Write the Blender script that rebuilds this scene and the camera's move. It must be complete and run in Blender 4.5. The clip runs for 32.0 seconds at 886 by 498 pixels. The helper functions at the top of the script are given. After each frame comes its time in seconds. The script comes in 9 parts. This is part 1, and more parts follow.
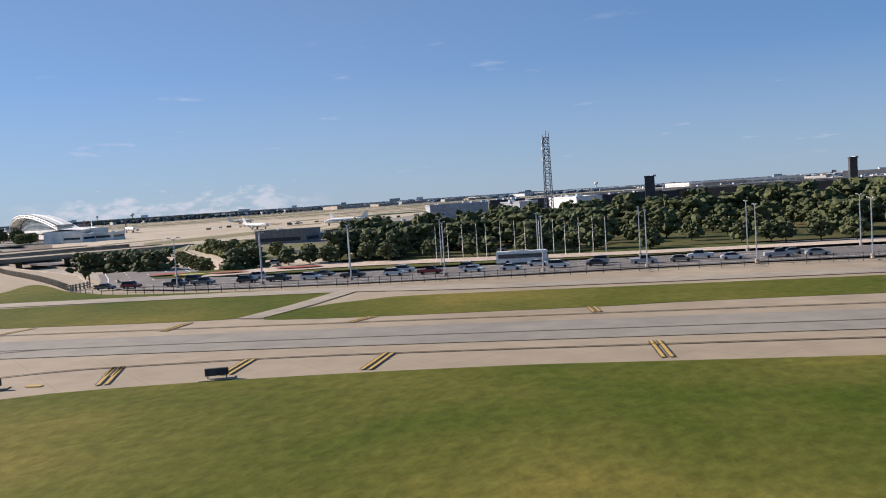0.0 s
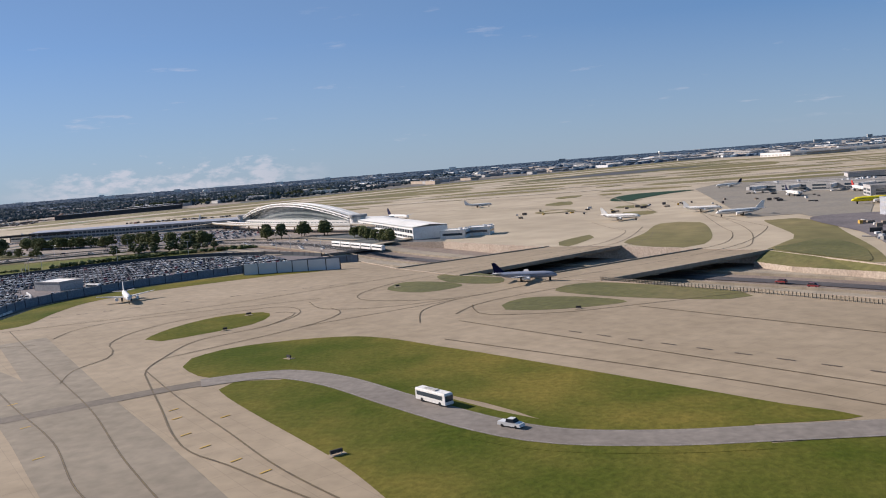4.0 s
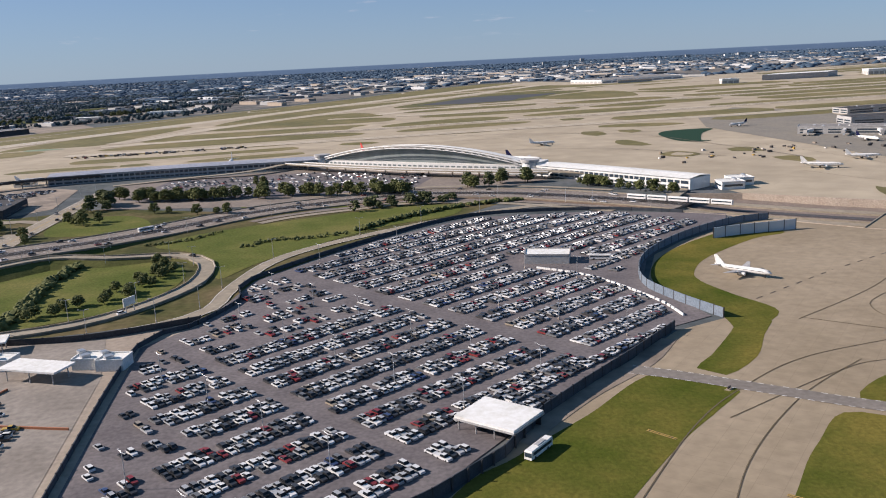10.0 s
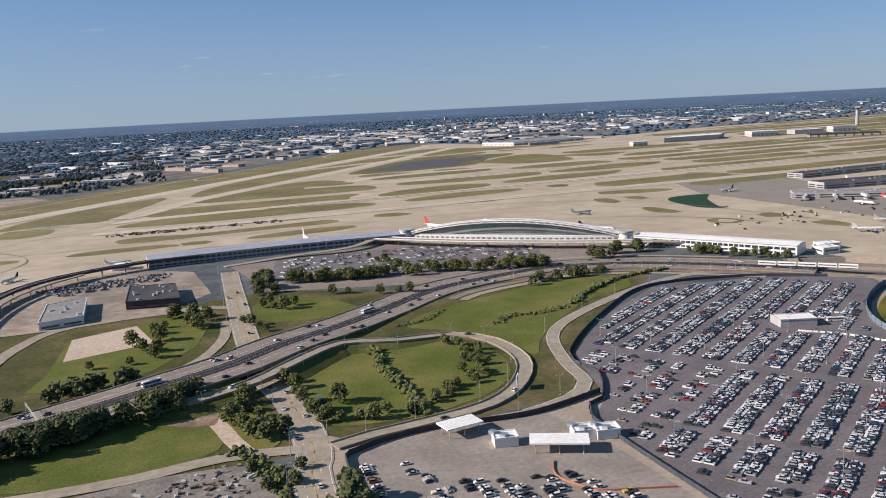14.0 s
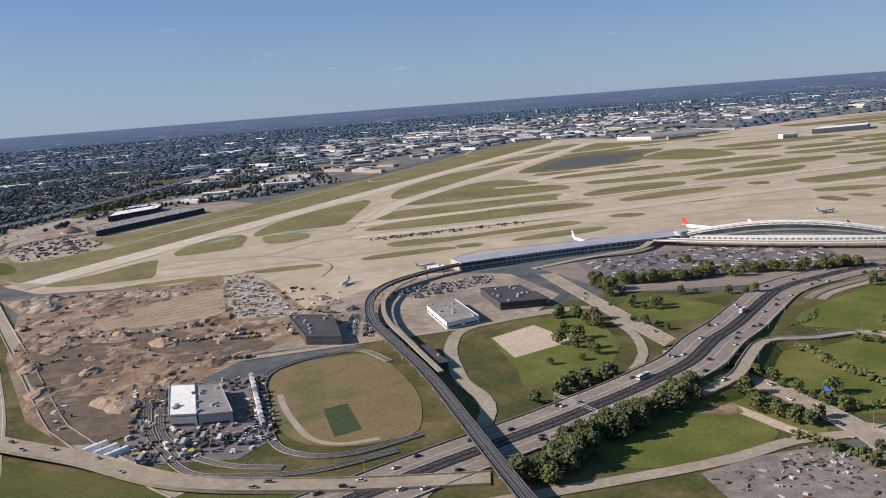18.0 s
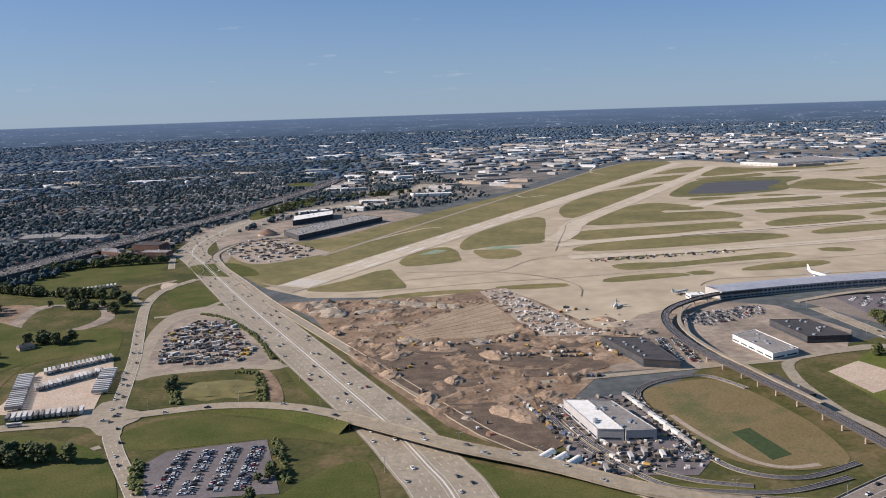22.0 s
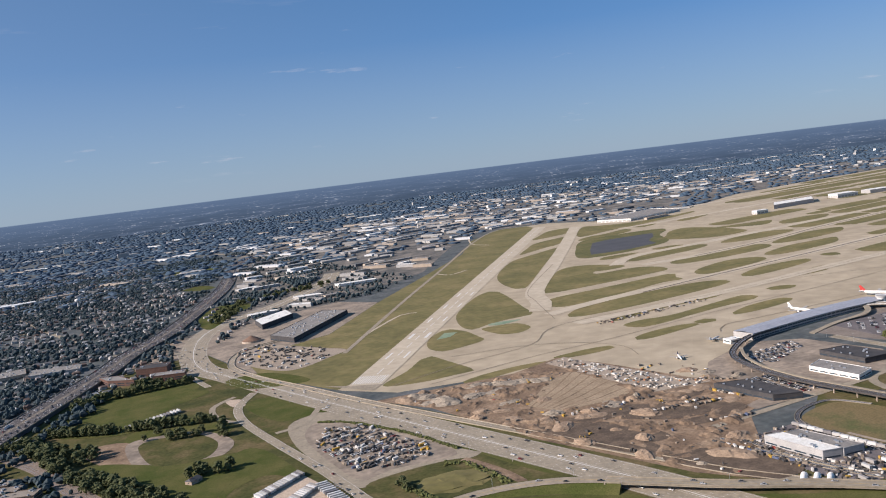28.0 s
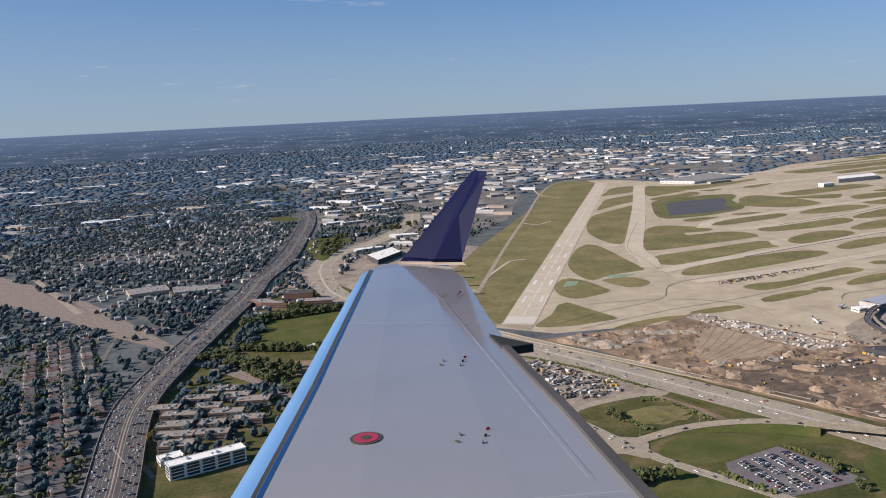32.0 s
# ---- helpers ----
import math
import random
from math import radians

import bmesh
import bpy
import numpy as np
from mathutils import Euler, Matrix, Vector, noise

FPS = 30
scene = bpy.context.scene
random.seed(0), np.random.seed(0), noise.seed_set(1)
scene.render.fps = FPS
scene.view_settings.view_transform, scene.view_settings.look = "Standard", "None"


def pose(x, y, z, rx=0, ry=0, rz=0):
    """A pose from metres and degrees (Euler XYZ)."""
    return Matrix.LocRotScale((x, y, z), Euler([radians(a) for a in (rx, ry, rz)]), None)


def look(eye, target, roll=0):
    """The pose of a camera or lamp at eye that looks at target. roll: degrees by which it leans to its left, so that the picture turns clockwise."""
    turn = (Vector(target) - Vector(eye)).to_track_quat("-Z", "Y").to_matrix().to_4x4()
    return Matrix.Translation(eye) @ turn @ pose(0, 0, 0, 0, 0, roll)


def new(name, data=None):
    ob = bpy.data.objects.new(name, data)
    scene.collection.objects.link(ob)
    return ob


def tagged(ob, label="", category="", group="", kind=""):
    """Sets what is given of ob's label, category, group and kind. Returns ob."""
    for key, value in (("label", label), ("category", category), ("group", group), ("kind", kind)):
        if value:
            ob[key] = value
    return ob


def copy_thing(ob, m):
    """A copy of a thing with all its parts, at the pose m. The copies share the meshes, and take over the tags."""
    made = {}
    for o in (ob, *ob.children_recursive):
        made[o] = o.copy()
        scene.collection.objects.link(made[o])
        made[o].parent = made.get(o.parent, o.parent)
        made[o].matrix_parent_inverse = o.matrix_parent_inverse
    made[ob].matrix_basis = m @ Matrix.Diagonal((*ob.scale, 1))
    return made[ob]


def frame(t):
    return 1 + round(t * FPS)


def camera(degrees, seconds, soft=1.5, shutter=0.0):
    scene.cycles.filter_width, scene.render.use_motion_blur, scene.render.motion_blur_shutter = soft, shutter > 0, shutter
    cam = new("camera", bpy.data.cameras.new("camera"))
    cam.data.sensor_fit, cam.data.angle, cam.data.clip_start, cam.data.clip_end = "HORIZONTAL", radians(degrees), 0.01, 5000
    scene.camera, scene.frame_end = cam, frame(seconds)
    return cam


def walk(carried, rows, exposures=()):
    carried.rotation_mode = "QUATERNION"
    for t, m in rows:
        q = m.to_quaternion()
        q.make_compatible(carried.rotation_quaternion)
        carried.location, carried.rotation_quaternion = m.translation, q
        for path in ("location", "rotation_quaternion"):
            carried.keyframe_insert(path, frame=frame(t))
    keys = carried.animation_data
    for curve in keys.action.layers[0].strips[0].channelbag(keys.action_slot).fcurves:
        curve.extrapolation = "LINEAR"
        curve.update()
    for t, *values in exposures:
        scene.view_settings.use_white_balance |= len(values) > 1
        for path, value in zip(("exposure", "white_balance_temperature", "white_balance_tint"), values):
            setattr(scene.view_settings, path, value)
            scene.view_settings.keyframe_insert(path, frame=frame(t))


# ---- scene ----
# The whole place stands at half of life size (the aircraft flies at 70 m/s); every length below is in true metres.
U = 0.5
cam = camera(55.46, 32.0, soft=1.05)
# seconds, east, north, height, heading of view, tilt, lean
FLIGHT = [
    (0.0, -300.1, -24.8, 17.2, -77.36, -3.53, -3.76),
    (0.5, -263.1, -22.1, 21.0, -77.26, -3.56, -4.51),
    (1.0, -225.8, -19.3, 25.0, -77.31, -3.78, -4.46),
    (1.5, -188.2, -16.2, 29.2, -77.26, -4.23, -4.75),
    (2.0, -150.6, -13.0, 33.7, -77.25, -5.05, -4.70),
    (2.5, -113.0, -9.7, 38.7, -77.24, -5.33, -4.44),
    (3.0, -75.3, -6.4, 44.1, -77.30, -5.63, -3.66),
    (3.5, -37.7, -3.2, 49.7, -77.34, -5.82, -3.45),
    (4.0, 0.0, -0.0, 55.1, -77.28, -5.68, -4.52),
    (4.5, 37.8, 3.0, 60.4, -77.64, -3.78, -5.83),
    (6.5, 189.1, 9.0, 78.6, -89.94, -7.90, -2.75),
    (7.0, 226.8, 10.4, 83.5, -96.48, -9.38, -1.42),
    (7.5, 264.4, 11.7, 88.4, -98.49, -10.08, -1.21),
    (8.0, 301.9, 12.9, 93.4, -98.67, -11.07, -1.24),
    (8.5, 339.2, 13.8, 98.6, -98.58, -11.87, -1.67),
    (9.0, 376.1, 14.6, 103.9, -98.21, -12.54, -2.37),
    (9.5, 412.7, 15.2, 109.3, -97.83, -12.79, -2.74),
    (10.0, 448.9, 15.6, 114.7, -97.64, -12.87, -2.90),
    (10.5, 484.8, 16.0, 120.2, -97.39, -12.89, -3.22),
    (11.0, 520.4, 16.3, 125.8, -97.29, -12.64, -3.47),
    (11.5, 555.6, 16.5, 131.4, -97.29, -11.89, -3.58),
    (12.0, 590.5, 16.6, 137.0, -98.51, -10.77, -3.42),
    (12.5, 625.1, 16.6, 142.5, -104.54, -10.06, -2.79),
    (13.0, 659.5, 16.4, 147.8, -107.69, -9.62, -2.27),
    (13.5, 693.7, 16.2, 153.1, -108.66, -9.56, -0.78),
    (14.0, 727.7, 16.1, 158.4, -108.57, -9.75, -2.93),
    (14.5, 761.6, 15.9, 163.8, -107.95, -10.06, -3.16),
    (15.0, 795.5, 15.5, 169.1, -107.14, -10.29, -3.37),
    (15.5, 829.3, 15.0, 174.5, -106.21, -10.29, -3.78),
    (17.5, 962.8, 9.2, 195.3, -104.66, -10.10, -2.53),
    (18.0, 996.3, 7.8, 200.2, -103.93, -10.07, -4.39),
    (18.5, 1029.9, 6.6, 205.2, -103.15, -9.95, -5.24),
    (19.0, 1063.7, 5.4, 210.3, -102.56, -9.84, -4.71),
    (19.5, 1097.5, 4.3, 215.5, -102.25, -9.77, -4.60),
    (20.0, 1131.5, 3.2, 220.9, -101.79, -9.75, -4.33),
    (20.5, 1165.4, 2.3, 226.3, -101.33, -9.70, -3.63),
    (21.0, 1199.2, 1.5, 231.7, -100.91, -9.64, -2.57),
    (21.5, 1232.8, 0.7, 237.1, -100.82, -9.55, -1.73),
    (22.0, 1266.3, 0.0, 242.4, -100.72, -9.44, -1.89),
    (22.5, 1299.6, -0.7, 247.6, -100.66, -9.52, -1.79),
    (23.0, 1332.8, -1.5, 252.8, -101.25, -9.60, -1.25),
    (23.5, 1366.0, -2.4, 257.9, -109.41, -9.80, -1.65),
    (24.0, 1399.1, -3.5, 263.2, -114.74, -9.92, -1.11),
    (24.5, 1432.2, -5.0, 268.5, -115.58, -9.71, -6.03),
    (25.0, 1465.3, -6.7, 274.0, -114.70, -9.43, -6.63),
    (25.5, 1498.4, -8.7, 279.5, -113.74, -9.26, -6.74),
    (26.0, 1531.3, -10.8, 285.2, -112.64, -9.08, -7.52),
    (26.5, 1564.2, -13.0, 290.8, -112.49, -6.83, -8.26),
    (28.5, 1694.0, -20.2, 312.3, -116.23, -5.40, -6.41),
    (29.0, 1726.2, -21.4, 317.6, -116.01, -5.76, -5.67),
    (29.5, 1758.4, -22.6, 322.8, -115.73, -6.19, -5.15),
    (30.0, 1790.6, -23.8, 328.0, -115.45, -6.55, -4.79),
    (30.5, 1822.8, -25.1, 333.2, -115.51, -6.85, -4.28),
    (31.0, 1855.1, -26.4, 338.3, -115.39, -7.22, -3.71),
    (31.5, 1887.3, -27.7, 343.5, -115.32, -8.59, -3.32),
    (32.0, 1919.6, -29.0, 348.6, -114.66, -9.30, -2.82),
]
PATH = [(t, pose(x * U, y * U, z * U, 90 + tilt, 0, turn - 90) @ pose(0, 0, 0, 0, 0, lean)) for t, x, y, z, turn, tilt, lean in FLIGHT]
walk(cam, PATH, exposures=[(0.0, 0.82, 6250, 15.5), (1.6, 0.67, 6250, 15.5), (32.0, 0.67, 6250, 15.5)])

# ---- light ----
SUN_TURN, SUN_HEIGHT = -12.0, 28.0
world = bpy.data.worlds.new("sky")
scene.world = world
world.use_nodes = True
wt = world.node_tree
sky = wt.nodes.new("ShaderNodeTexSky")
sky.sky_type, sky.sun_disc = "NISHITA", False
sky.sun_elevation, sky.sun_rotation = radians(SUN_HEIGHT), radians(90 - SUN_TURN)
sky.altitude, sky.air_density, sky.dust_density, sky.ozone_density = 900, 0.75, 0.0, 4.5
back = wt.nodes["Background"]


def node(kind, **inputs):
    """A node of the sky, with the given values in its numbered sockets."""
    n = wt.nodes.new("ShaderNode" + kind)
    for k, v in inputs.items():
        if isinstance(v, bpy.types.NodeSocket):
            wt.links.new(v, n.inputs[int(k[1:])])
        else:
            n.inputs[int(k[1:])].default_value = v
    return n


def blend(fac, a, b, kind="MIX"):
    n = wt.nodes.new("ShaderNodeMix")
    n.data_type, n.blend_type = "RGBA", kind
    for k, v in ((0, fac), (6, a), (7, b)):
        if isinstance(v, bpy.types.NodeSocket):
            wt.links.new(v, n.inputs[k])
        else:
            n.inputs[k].default_value = v
    return n.outputs[2]


toward = node("TexCoord").outputs["Generated"]
split = node("SeparateXYZ", i0=toward)
up = split.outputs[2]
# a thin even haze over the clear sky, and a few small clouds low down
hazy = blend(0.42, blend(1.0, sky.outputs[0], (0.95, 0.98, 1.03, 1), "MULTIPLY"), (2.45, 3.85, 5.35, 1))
# deeper blue high up and away from the sun
side = node("VectorMath", i0=toward, i1=(math.cos(radians(SUN_TURN)), math.sin(radians(SUN_TURN)), 0.0))
side.operation = "DOT_PRODUCT"
turned_away = node("MapRange", i0=side.outputs["Value"], i1=0.5, i2=-0.35, i3=0.0, i4=1.0)
raised = node("MapRange", i0=up, i1=-0.02, i2=0.26, i3=0.12, i4=1.0)
deep = node("Math", i0=turned_away.outputs[0], i1=raised.outputs[0])
deep.operation = "MULTIPLY"
hazy = blend(deep.outputs[0], hazy, blend(1.0, hazy, (0.52, 0.84, 1.04, 1), "MULTIPLY"))
# greyer air close to the horizon
dim = node("MapRange", i0=up, i1=0.0, i2=0.15, i3=0.7, i4=0.0)
hazy = blend(dim.outputs[0], hazy, (3.3, 4.2, 5.05, 1))
stretch = node("VectorMath", i0=toward, i1=(9, 9, 60))
stretch.operation = "MULTIPLY"
puffs = node("TexNoise", i0=stretch.outputs[0], i2=1.0, i3=6.0, i4=0.6)
shape = node("MapRange", i0=puffs.outputs["Fac"], i1=0.63, i2=0.78, i3=0.0, i4=0.55)
low = node("MapRange", i0=up, i1=0.015, i2=0.04, i3=0.0, i4=1.0)
high = node("MapRange", i0=up, i1=0.10, i2=0.22, i3=1.0, i4=0.0)
few = node("Math", i0=low.outputs[0], i1=high.outputs[0])
few.operation = "MULTIPLY"
cover = node("Math", i0=shape.outputs[0], i1=few.outputs[0])
cover.operation = "MULTIPLY"
# a low bank of far cumulus in the south-east
bank_dir = node("VectorMath", i0=toward, i1=(0.5, -0.866, 0.0))
bank_dir.operation = "DOT_PRODUCT"
bank_side = node("MapRange", i0=bank_dir.outputs["Value"], i1=0.984, i2=0.996, i3=0.0, i4=1.0)
bank_low = node("MapRange", i0=up, i1=0.010, i2=0.045, i3=0.42, i4=0.72)
heaps = node("VectorMath", i0=toward, i1=(38, 38, 95))
heaps.operation = "MULTIPLY"
billow = node("TexNoise", i0=heaps.outputs[0], i2=1.0, i3=7.0, i4=0.62)
over = node("Math", i0=billow.outputs["Fac"], i1=bank_low.outputs[0])
over.operation = "SUBTRACT"
bank = node("MapRange", i0=over.outputs[0], i1=0.0, i2=0.16, i3=0.0, i4=0.5)
bank_cover = node("Math", i0=bank.outputs[0], i1=bank_side.outputs[0])
bank_cover.operation = "MULTIPLY"
cloudy = blend(cover.outputs[0], hazy, (7.6, 7.3, 7.6, 1))
wt.links.new(blend(bank_cover.outputs[0], cloudy, (7.8, 7.4, 7.7, 1)), back.inputs[0])
back.inputs[1].default_value = 0.0586
# the land beyond the built ground, out to the true horizon
sink = node("Math", i0=up, i1=-1.0)
sink.operation = "MULTIPLY"
plan = node("VectorMath", i0=toward, i1=(26, 26, 420))
plan.operation = "MULTIPLY"
patches = node("TexNoise", i0=plan.outputs[0], i2=1.0, i3=6.0, i4=0.66)
tones = wt.nodes.new("ShaderNodeValToRGB")
wt.links.new(patches.outputs["Fac"], tones.inputs[0])
tones.color_ramp.elements[0].position, tones.color_ramp.elements[0].color = 0.38, (0.030, 0.044, 0.064, 1)
tones.color_ramp.elements[1].position, tones.color_ramp.elements[1].color = 0.72, (0.16, 0.19, 0.24, 1)
for at, c in ((0.54, (0.040, 0.058, 0.086, 1)), (0.63, (0.062, 0.082, 0.116, 1))):
    tones.color_ramp.elements.new(at).color = c
grain = node("VectorMath", i0=toward, i1=(240, 240, 1500))
grain.operation = "MULTIPLY"
specks = node("TexNoise", i0=grain.outputs[0], i2=1.0, i3=2.0, i4=0.6)
roofs = node("MapRange", i0=specks.outputs["Fac"], i1=0.60, i2=0.68, i3=0.0, i4=0.9)
towns = node("MapRange", i0=patches.outputs["Fac"], i1=0.46, i2=0.58, i3=0.0, i4=1.0)
built = node("Math", i0=roofs.outputs[0], i1=towns.outputs[0])
built.operation = "MULTIPLY"
# haze painted in: the land colour turns grey-blue towards the horizon
haze_fade = node("MapRange", i0=sink.outputs[0], i1=0.006, i2=0.028, i3=0.9, i4=0.2)
land = node("Background", i0=blend(haze_fade.outputs[0], blend(built.outputs[0], tones.outputs[0], (0.45, 0.46, 0.48, 1)), (0.080, 0.119, 0.185, 1)), i1=1.0)
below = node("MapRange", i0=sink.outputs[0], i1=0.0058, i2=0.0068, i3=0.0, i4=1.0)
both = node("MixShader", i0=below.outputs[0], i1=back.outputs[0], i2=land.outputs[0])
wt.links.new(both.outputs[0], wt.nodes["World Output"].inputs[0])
sun_data = bpy.data.lights.new("sun", "SUN")
sun_data.energy, sun_data.angle, sun_data.color = 4.9, radians(0.55), (1.0, 0.905, 0.80)
sun = new("sun", sun_data)
ca, sa = math.cos(radians(SUN_TURN)), math.sin(radians(SUN_TURN))
sun.matrix_world = look((ca * 500, sa * 500, 500 * math.tan(radians(SUN_HEIGHT))), (0, 0, 0))

# ---- materials ----
def material(name, colour, colour2=None, size=20.0, rough=0.9, metal=0.0, fine=0.0, bump=0.0, gloss=0.3, third=None, tight=(0.35, 0.65), grain=0.55):
    """A surface that varies between two colours in patches of the given size (true metres), with finer grain on top."""
    m = bpy.data.materials.new(name)
    m.use_nodes = True
    n, l = m.node_tree.nodes, m.node_tree.links
    b = n["Principled BSDF"]
    b.inputs["Roughness"].default_value, b.inputs["Metallic"].default_value = rough, metal
    b.inputs["Specular IOR Level"].default_value = gloss
    if colour2 is None:
        b.inputs["Base Color"].default_value = (*colour, 1)
        if not fine:
            return m
        colour2 = tuple(c * 0.8 for c in colour)
    geo = n.new("ShaderNodeNewGeometry")
    tex = n.new("ShaderNodeTexNoise")
    tex.inputs["Scale"].default_value, tex.inputs["Detail"].default_value, tex.inputs["Roughness"].default_value = 1 / (size * U), 5, 0.62
    l.new(geo.outputs["Position"], tex.inputs["Vector"])
    ramp = n.new("ShaderNodeValToRGB")
    ramp.color_ramp.elements[0].position, ramp.color_ramp.elements[1].position = tight
    ramp.color_ramp.elements[0].color, ramp.color_ramp.elements[1].color = (*colour, 1), (*colour2, 1)
    if third:
        e = ramp.color_ramp.elements.new(0.5)
        e.color = (*third, 1)
    l.new(tex.outputs["Fac"], ramp.inputs["Fac"])
    out = ramp.outputs["Color"]
    if fine:
        tex2 = n.new("ShaderNodeTexNoise")
        tex2.inputs["Scale"].default_value, tex2.inputs["Detail"].default_value = 1 / (fine * U), 3
        l.new(geo.outputs["Position"], tex2.inputs["Vector"])
        mix = n.new("ShaderNodeMix")
        mix.data_type, mix.blend_type = "RGBA", "OVERLAY"
        mix.inputs["Factor"].default_value = grain
        l.new(out, mix.inputs[6])
        l.new(tex2.outputs["Fac"], mix.inputs[7])
        out = mix.outputs[2]
        if bump:
            bp = n.new("ShaderNodeBump")
            bp.inputs["Strength"].default_value, bp.inputs["Distance"].default_value = bump, fine * U * 0.3
            l.new(tex2.outputs["Fac"], bp.inputs["Height"])
            l.new(bp.outputs["Normal"], b.inputs["Normal"])
    l.new(out, b.inputs["Base Color"])
    return m


def palette(name, colours, rough=0.4, island=False, metal=0.0, gloss=0.5):
    """One paint out of several, picked for each object (or for each loose piece of a joined mesh)."""
    m = bpy.data.materials.new(name)
    m.use_nodes = True
    n, l = m.node_tree.nodes, m.node_tree.links
    b = n["Principled BSDF"]
    b.inputs["Roughness"].default_value, b.inputs["Metallic"].default_value = rough, metal
    b.inputs["Specular IOR Level"].default_value = gloss
    if island:
        src = n.new("ShaderNodeNewGeometry").outputs["Random Per Island"]
    else:
        src = n.new("ShaderNodeObjectInfo").outputs["Random"]
    ramp = n.new("ShaderNodeValToRGB")
    ramp.color_ramp.interpolation = "CONSTANT"
    total = sum(w for w, c in colours)
    at = 0.0
    for i, (w, c) in enumerate(colours):
        e = ramp.color_ramp.elements[0] if i == 0 else ramp.color_ramp.elements.new(at / total)
        e.position = at / total
        e.color = (*c, 1)
        at += w
    if len(ramp.color_ramp.elements) > len(colours):
        ramp.color_ramp.elements.remove(ramp.color_ramp.elements[-1])
    l.new(src, ramp.inputs["Fac"])
    l.new(ramp.outputs["Color"], b.inputs["Base Color"])
    return m


GRASS = material("mown_grass", (0.054, 0.072, 0.009), (0.155, 0.126, 0.028), 52, fine=1.6, bump=0.4, grain=0.4, gloss=0.04, third=(0.095, 0.095, 0.018))
OLIVE = material("olive_field_grass", (0.0808, 0.0805, 0.024), (0.147, 0.121, 0.046), 60, fine=3.0, bump=0.4, grain=0.4, third=(0.109, 0.102, 0.033))
DRY_GRASS = material("dry_grass", (0.115, 0.102, 0.0355), (0.198, 0.157, 0.0649), 110, fine=14, grain=0.45, third=(0.15, 0.128, 0.0464))
PARK_LAWN = material("watered_park_lawn", (0.080, 0.098, 0.022), (0.150, 0.140, 0.044), 45, fine=1.5, bump=0.4, gloss=0.05, third=(0.106, 0.116, 0.030))
LAWN = material("park_lawn", (0.058, 0.072, 0.019), (0.105, 0.099, 0.036), 45, fine=1.5, bump=0.4, gloss=0.05)
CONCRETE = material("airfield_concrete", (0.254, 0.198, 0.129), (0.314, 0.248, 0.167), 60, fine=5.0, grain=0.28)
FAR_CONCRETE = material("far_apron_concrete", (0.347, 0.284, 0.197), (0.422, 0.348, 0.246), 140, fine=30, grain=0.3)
RUNWAY = material("runway_concrete", (0.485, 0.404, 0.298), (0.555, 0.461, 0.35), 80, fine=12, grain=0.25)
TAXIWAY = material("far_taxiway_concrete", (0.413, 0.345, 0.253), (0.477, 0.406, 0.305), 90, fine=14, grain=0.25)
WORN = material("worn_taxiway_lane", (0.196, 0.175, 0.142), (0.235, 0.205, 0.16), 30, fine=4, grain=0.3)
ASPHALT = material("asphalt", (0.118, 0.104, 0.0916), (0.155, 0.136, 0.118), 25, fine=1.4)
LOT_ASPHALT = material("parking_asphalt", (0.122, 0.105, 0.105), (0.168, 0.146, 0.142), 22, fine=1.6)
ROAD = material("road_concrete", (0.265, 0.223, 0.164), (0.327, 0.274, 0.202), 30, fine=4, grain=0.35)
DARK_ROAD = material("dark_motorway_asphalt", (0.0612, 0.056, 0.0582), (0.0898, 0.08, 0.0776), 30, fine=2.5)
MOTORWAY = material("grey_motorway_concrete", (0.176, 0.143, 0.118), (0.229, 0.188, 0.152), 24, fine=3, grain=0.4)
BALLAST = material("railway_ballast", (0.171, 0.132, 0.105), (0.237, 0.188, 0.151), 9, fine=0.8)
DIRT = material("bare_dirt", (0.125, 0.084, 0.054), (0.272, 0.193, 0.126), 34, fine=4.0, bump=0.6, third=(0.205, 0.138, 0.087))
DARK_DIRT = material("wet_dark_dirt", (0.072, 0.052, 0.037), (0.145, 0.104, 0.071), 14, fine=2.0, bump=0.5)
TAXI_LOT = material("dusty_lot_concrete", (0.271, 0.217, 0.166), (0.336, 0.274, 0.21), 25, fine=2.5, grain=0.35)
ROUGH_GRASS = material("rough_green_land", (0.050, 0.057, 0.022), (0.14, 0.108, 0.056), 50, fine=4, gloss=0.05, third=(0.081, 0.078, 0.030))
SAND = material("ball_field_sand", (0.408, 0.312, 0.233), (0.465, 0.368, 0.279), 20, fine=2)
# bluish cast: far haze put into the suburban ground colour
SUBURB = material("suburban_ground", (0.046, 0.056, 0.060), (0.115, 0.117, 0.120), 60, fine=8, third=(0.0846, 0.0927, 0.0892))
YARD = material("industrial_yard", (0.169, 0.137, 0.107), (0.319, 0.255, 0.194), 45, fine=8)
DARK_LANE = material("tyre_worn_concrete", (0.195, 0.162, 0.116), (0.241, 0.201, 0.147), 40, fine=4, grain=0.35)
CROSS = material("dark_worn_crossing", (0.125, 0.104, 0.0799), (0.158, 0.131, 0.101), 12, fine=2, grain=0.3)
WATER = material("green_pond_water", (0.0228, 0.0499, 0.0251), rough=0.7, gloss=0.1)
DARK_WATER = material("dark_pond_water", (0.0571, 0.06, 0.066), (0.0816, 0.08, 0.0854), 60, rough=0.9)
WHITE = material("white_paint", (0.713, 0.69, 0.643), (0.64, 0.618, 0.574), 6, rough=0.55, fine=0.8)
ROOF_WHITE = material("white_roof_membrane", (0.657, 0.635, 0.579), (0.751, 0.727, 0.675), 18, rough=0.7, fine=2)
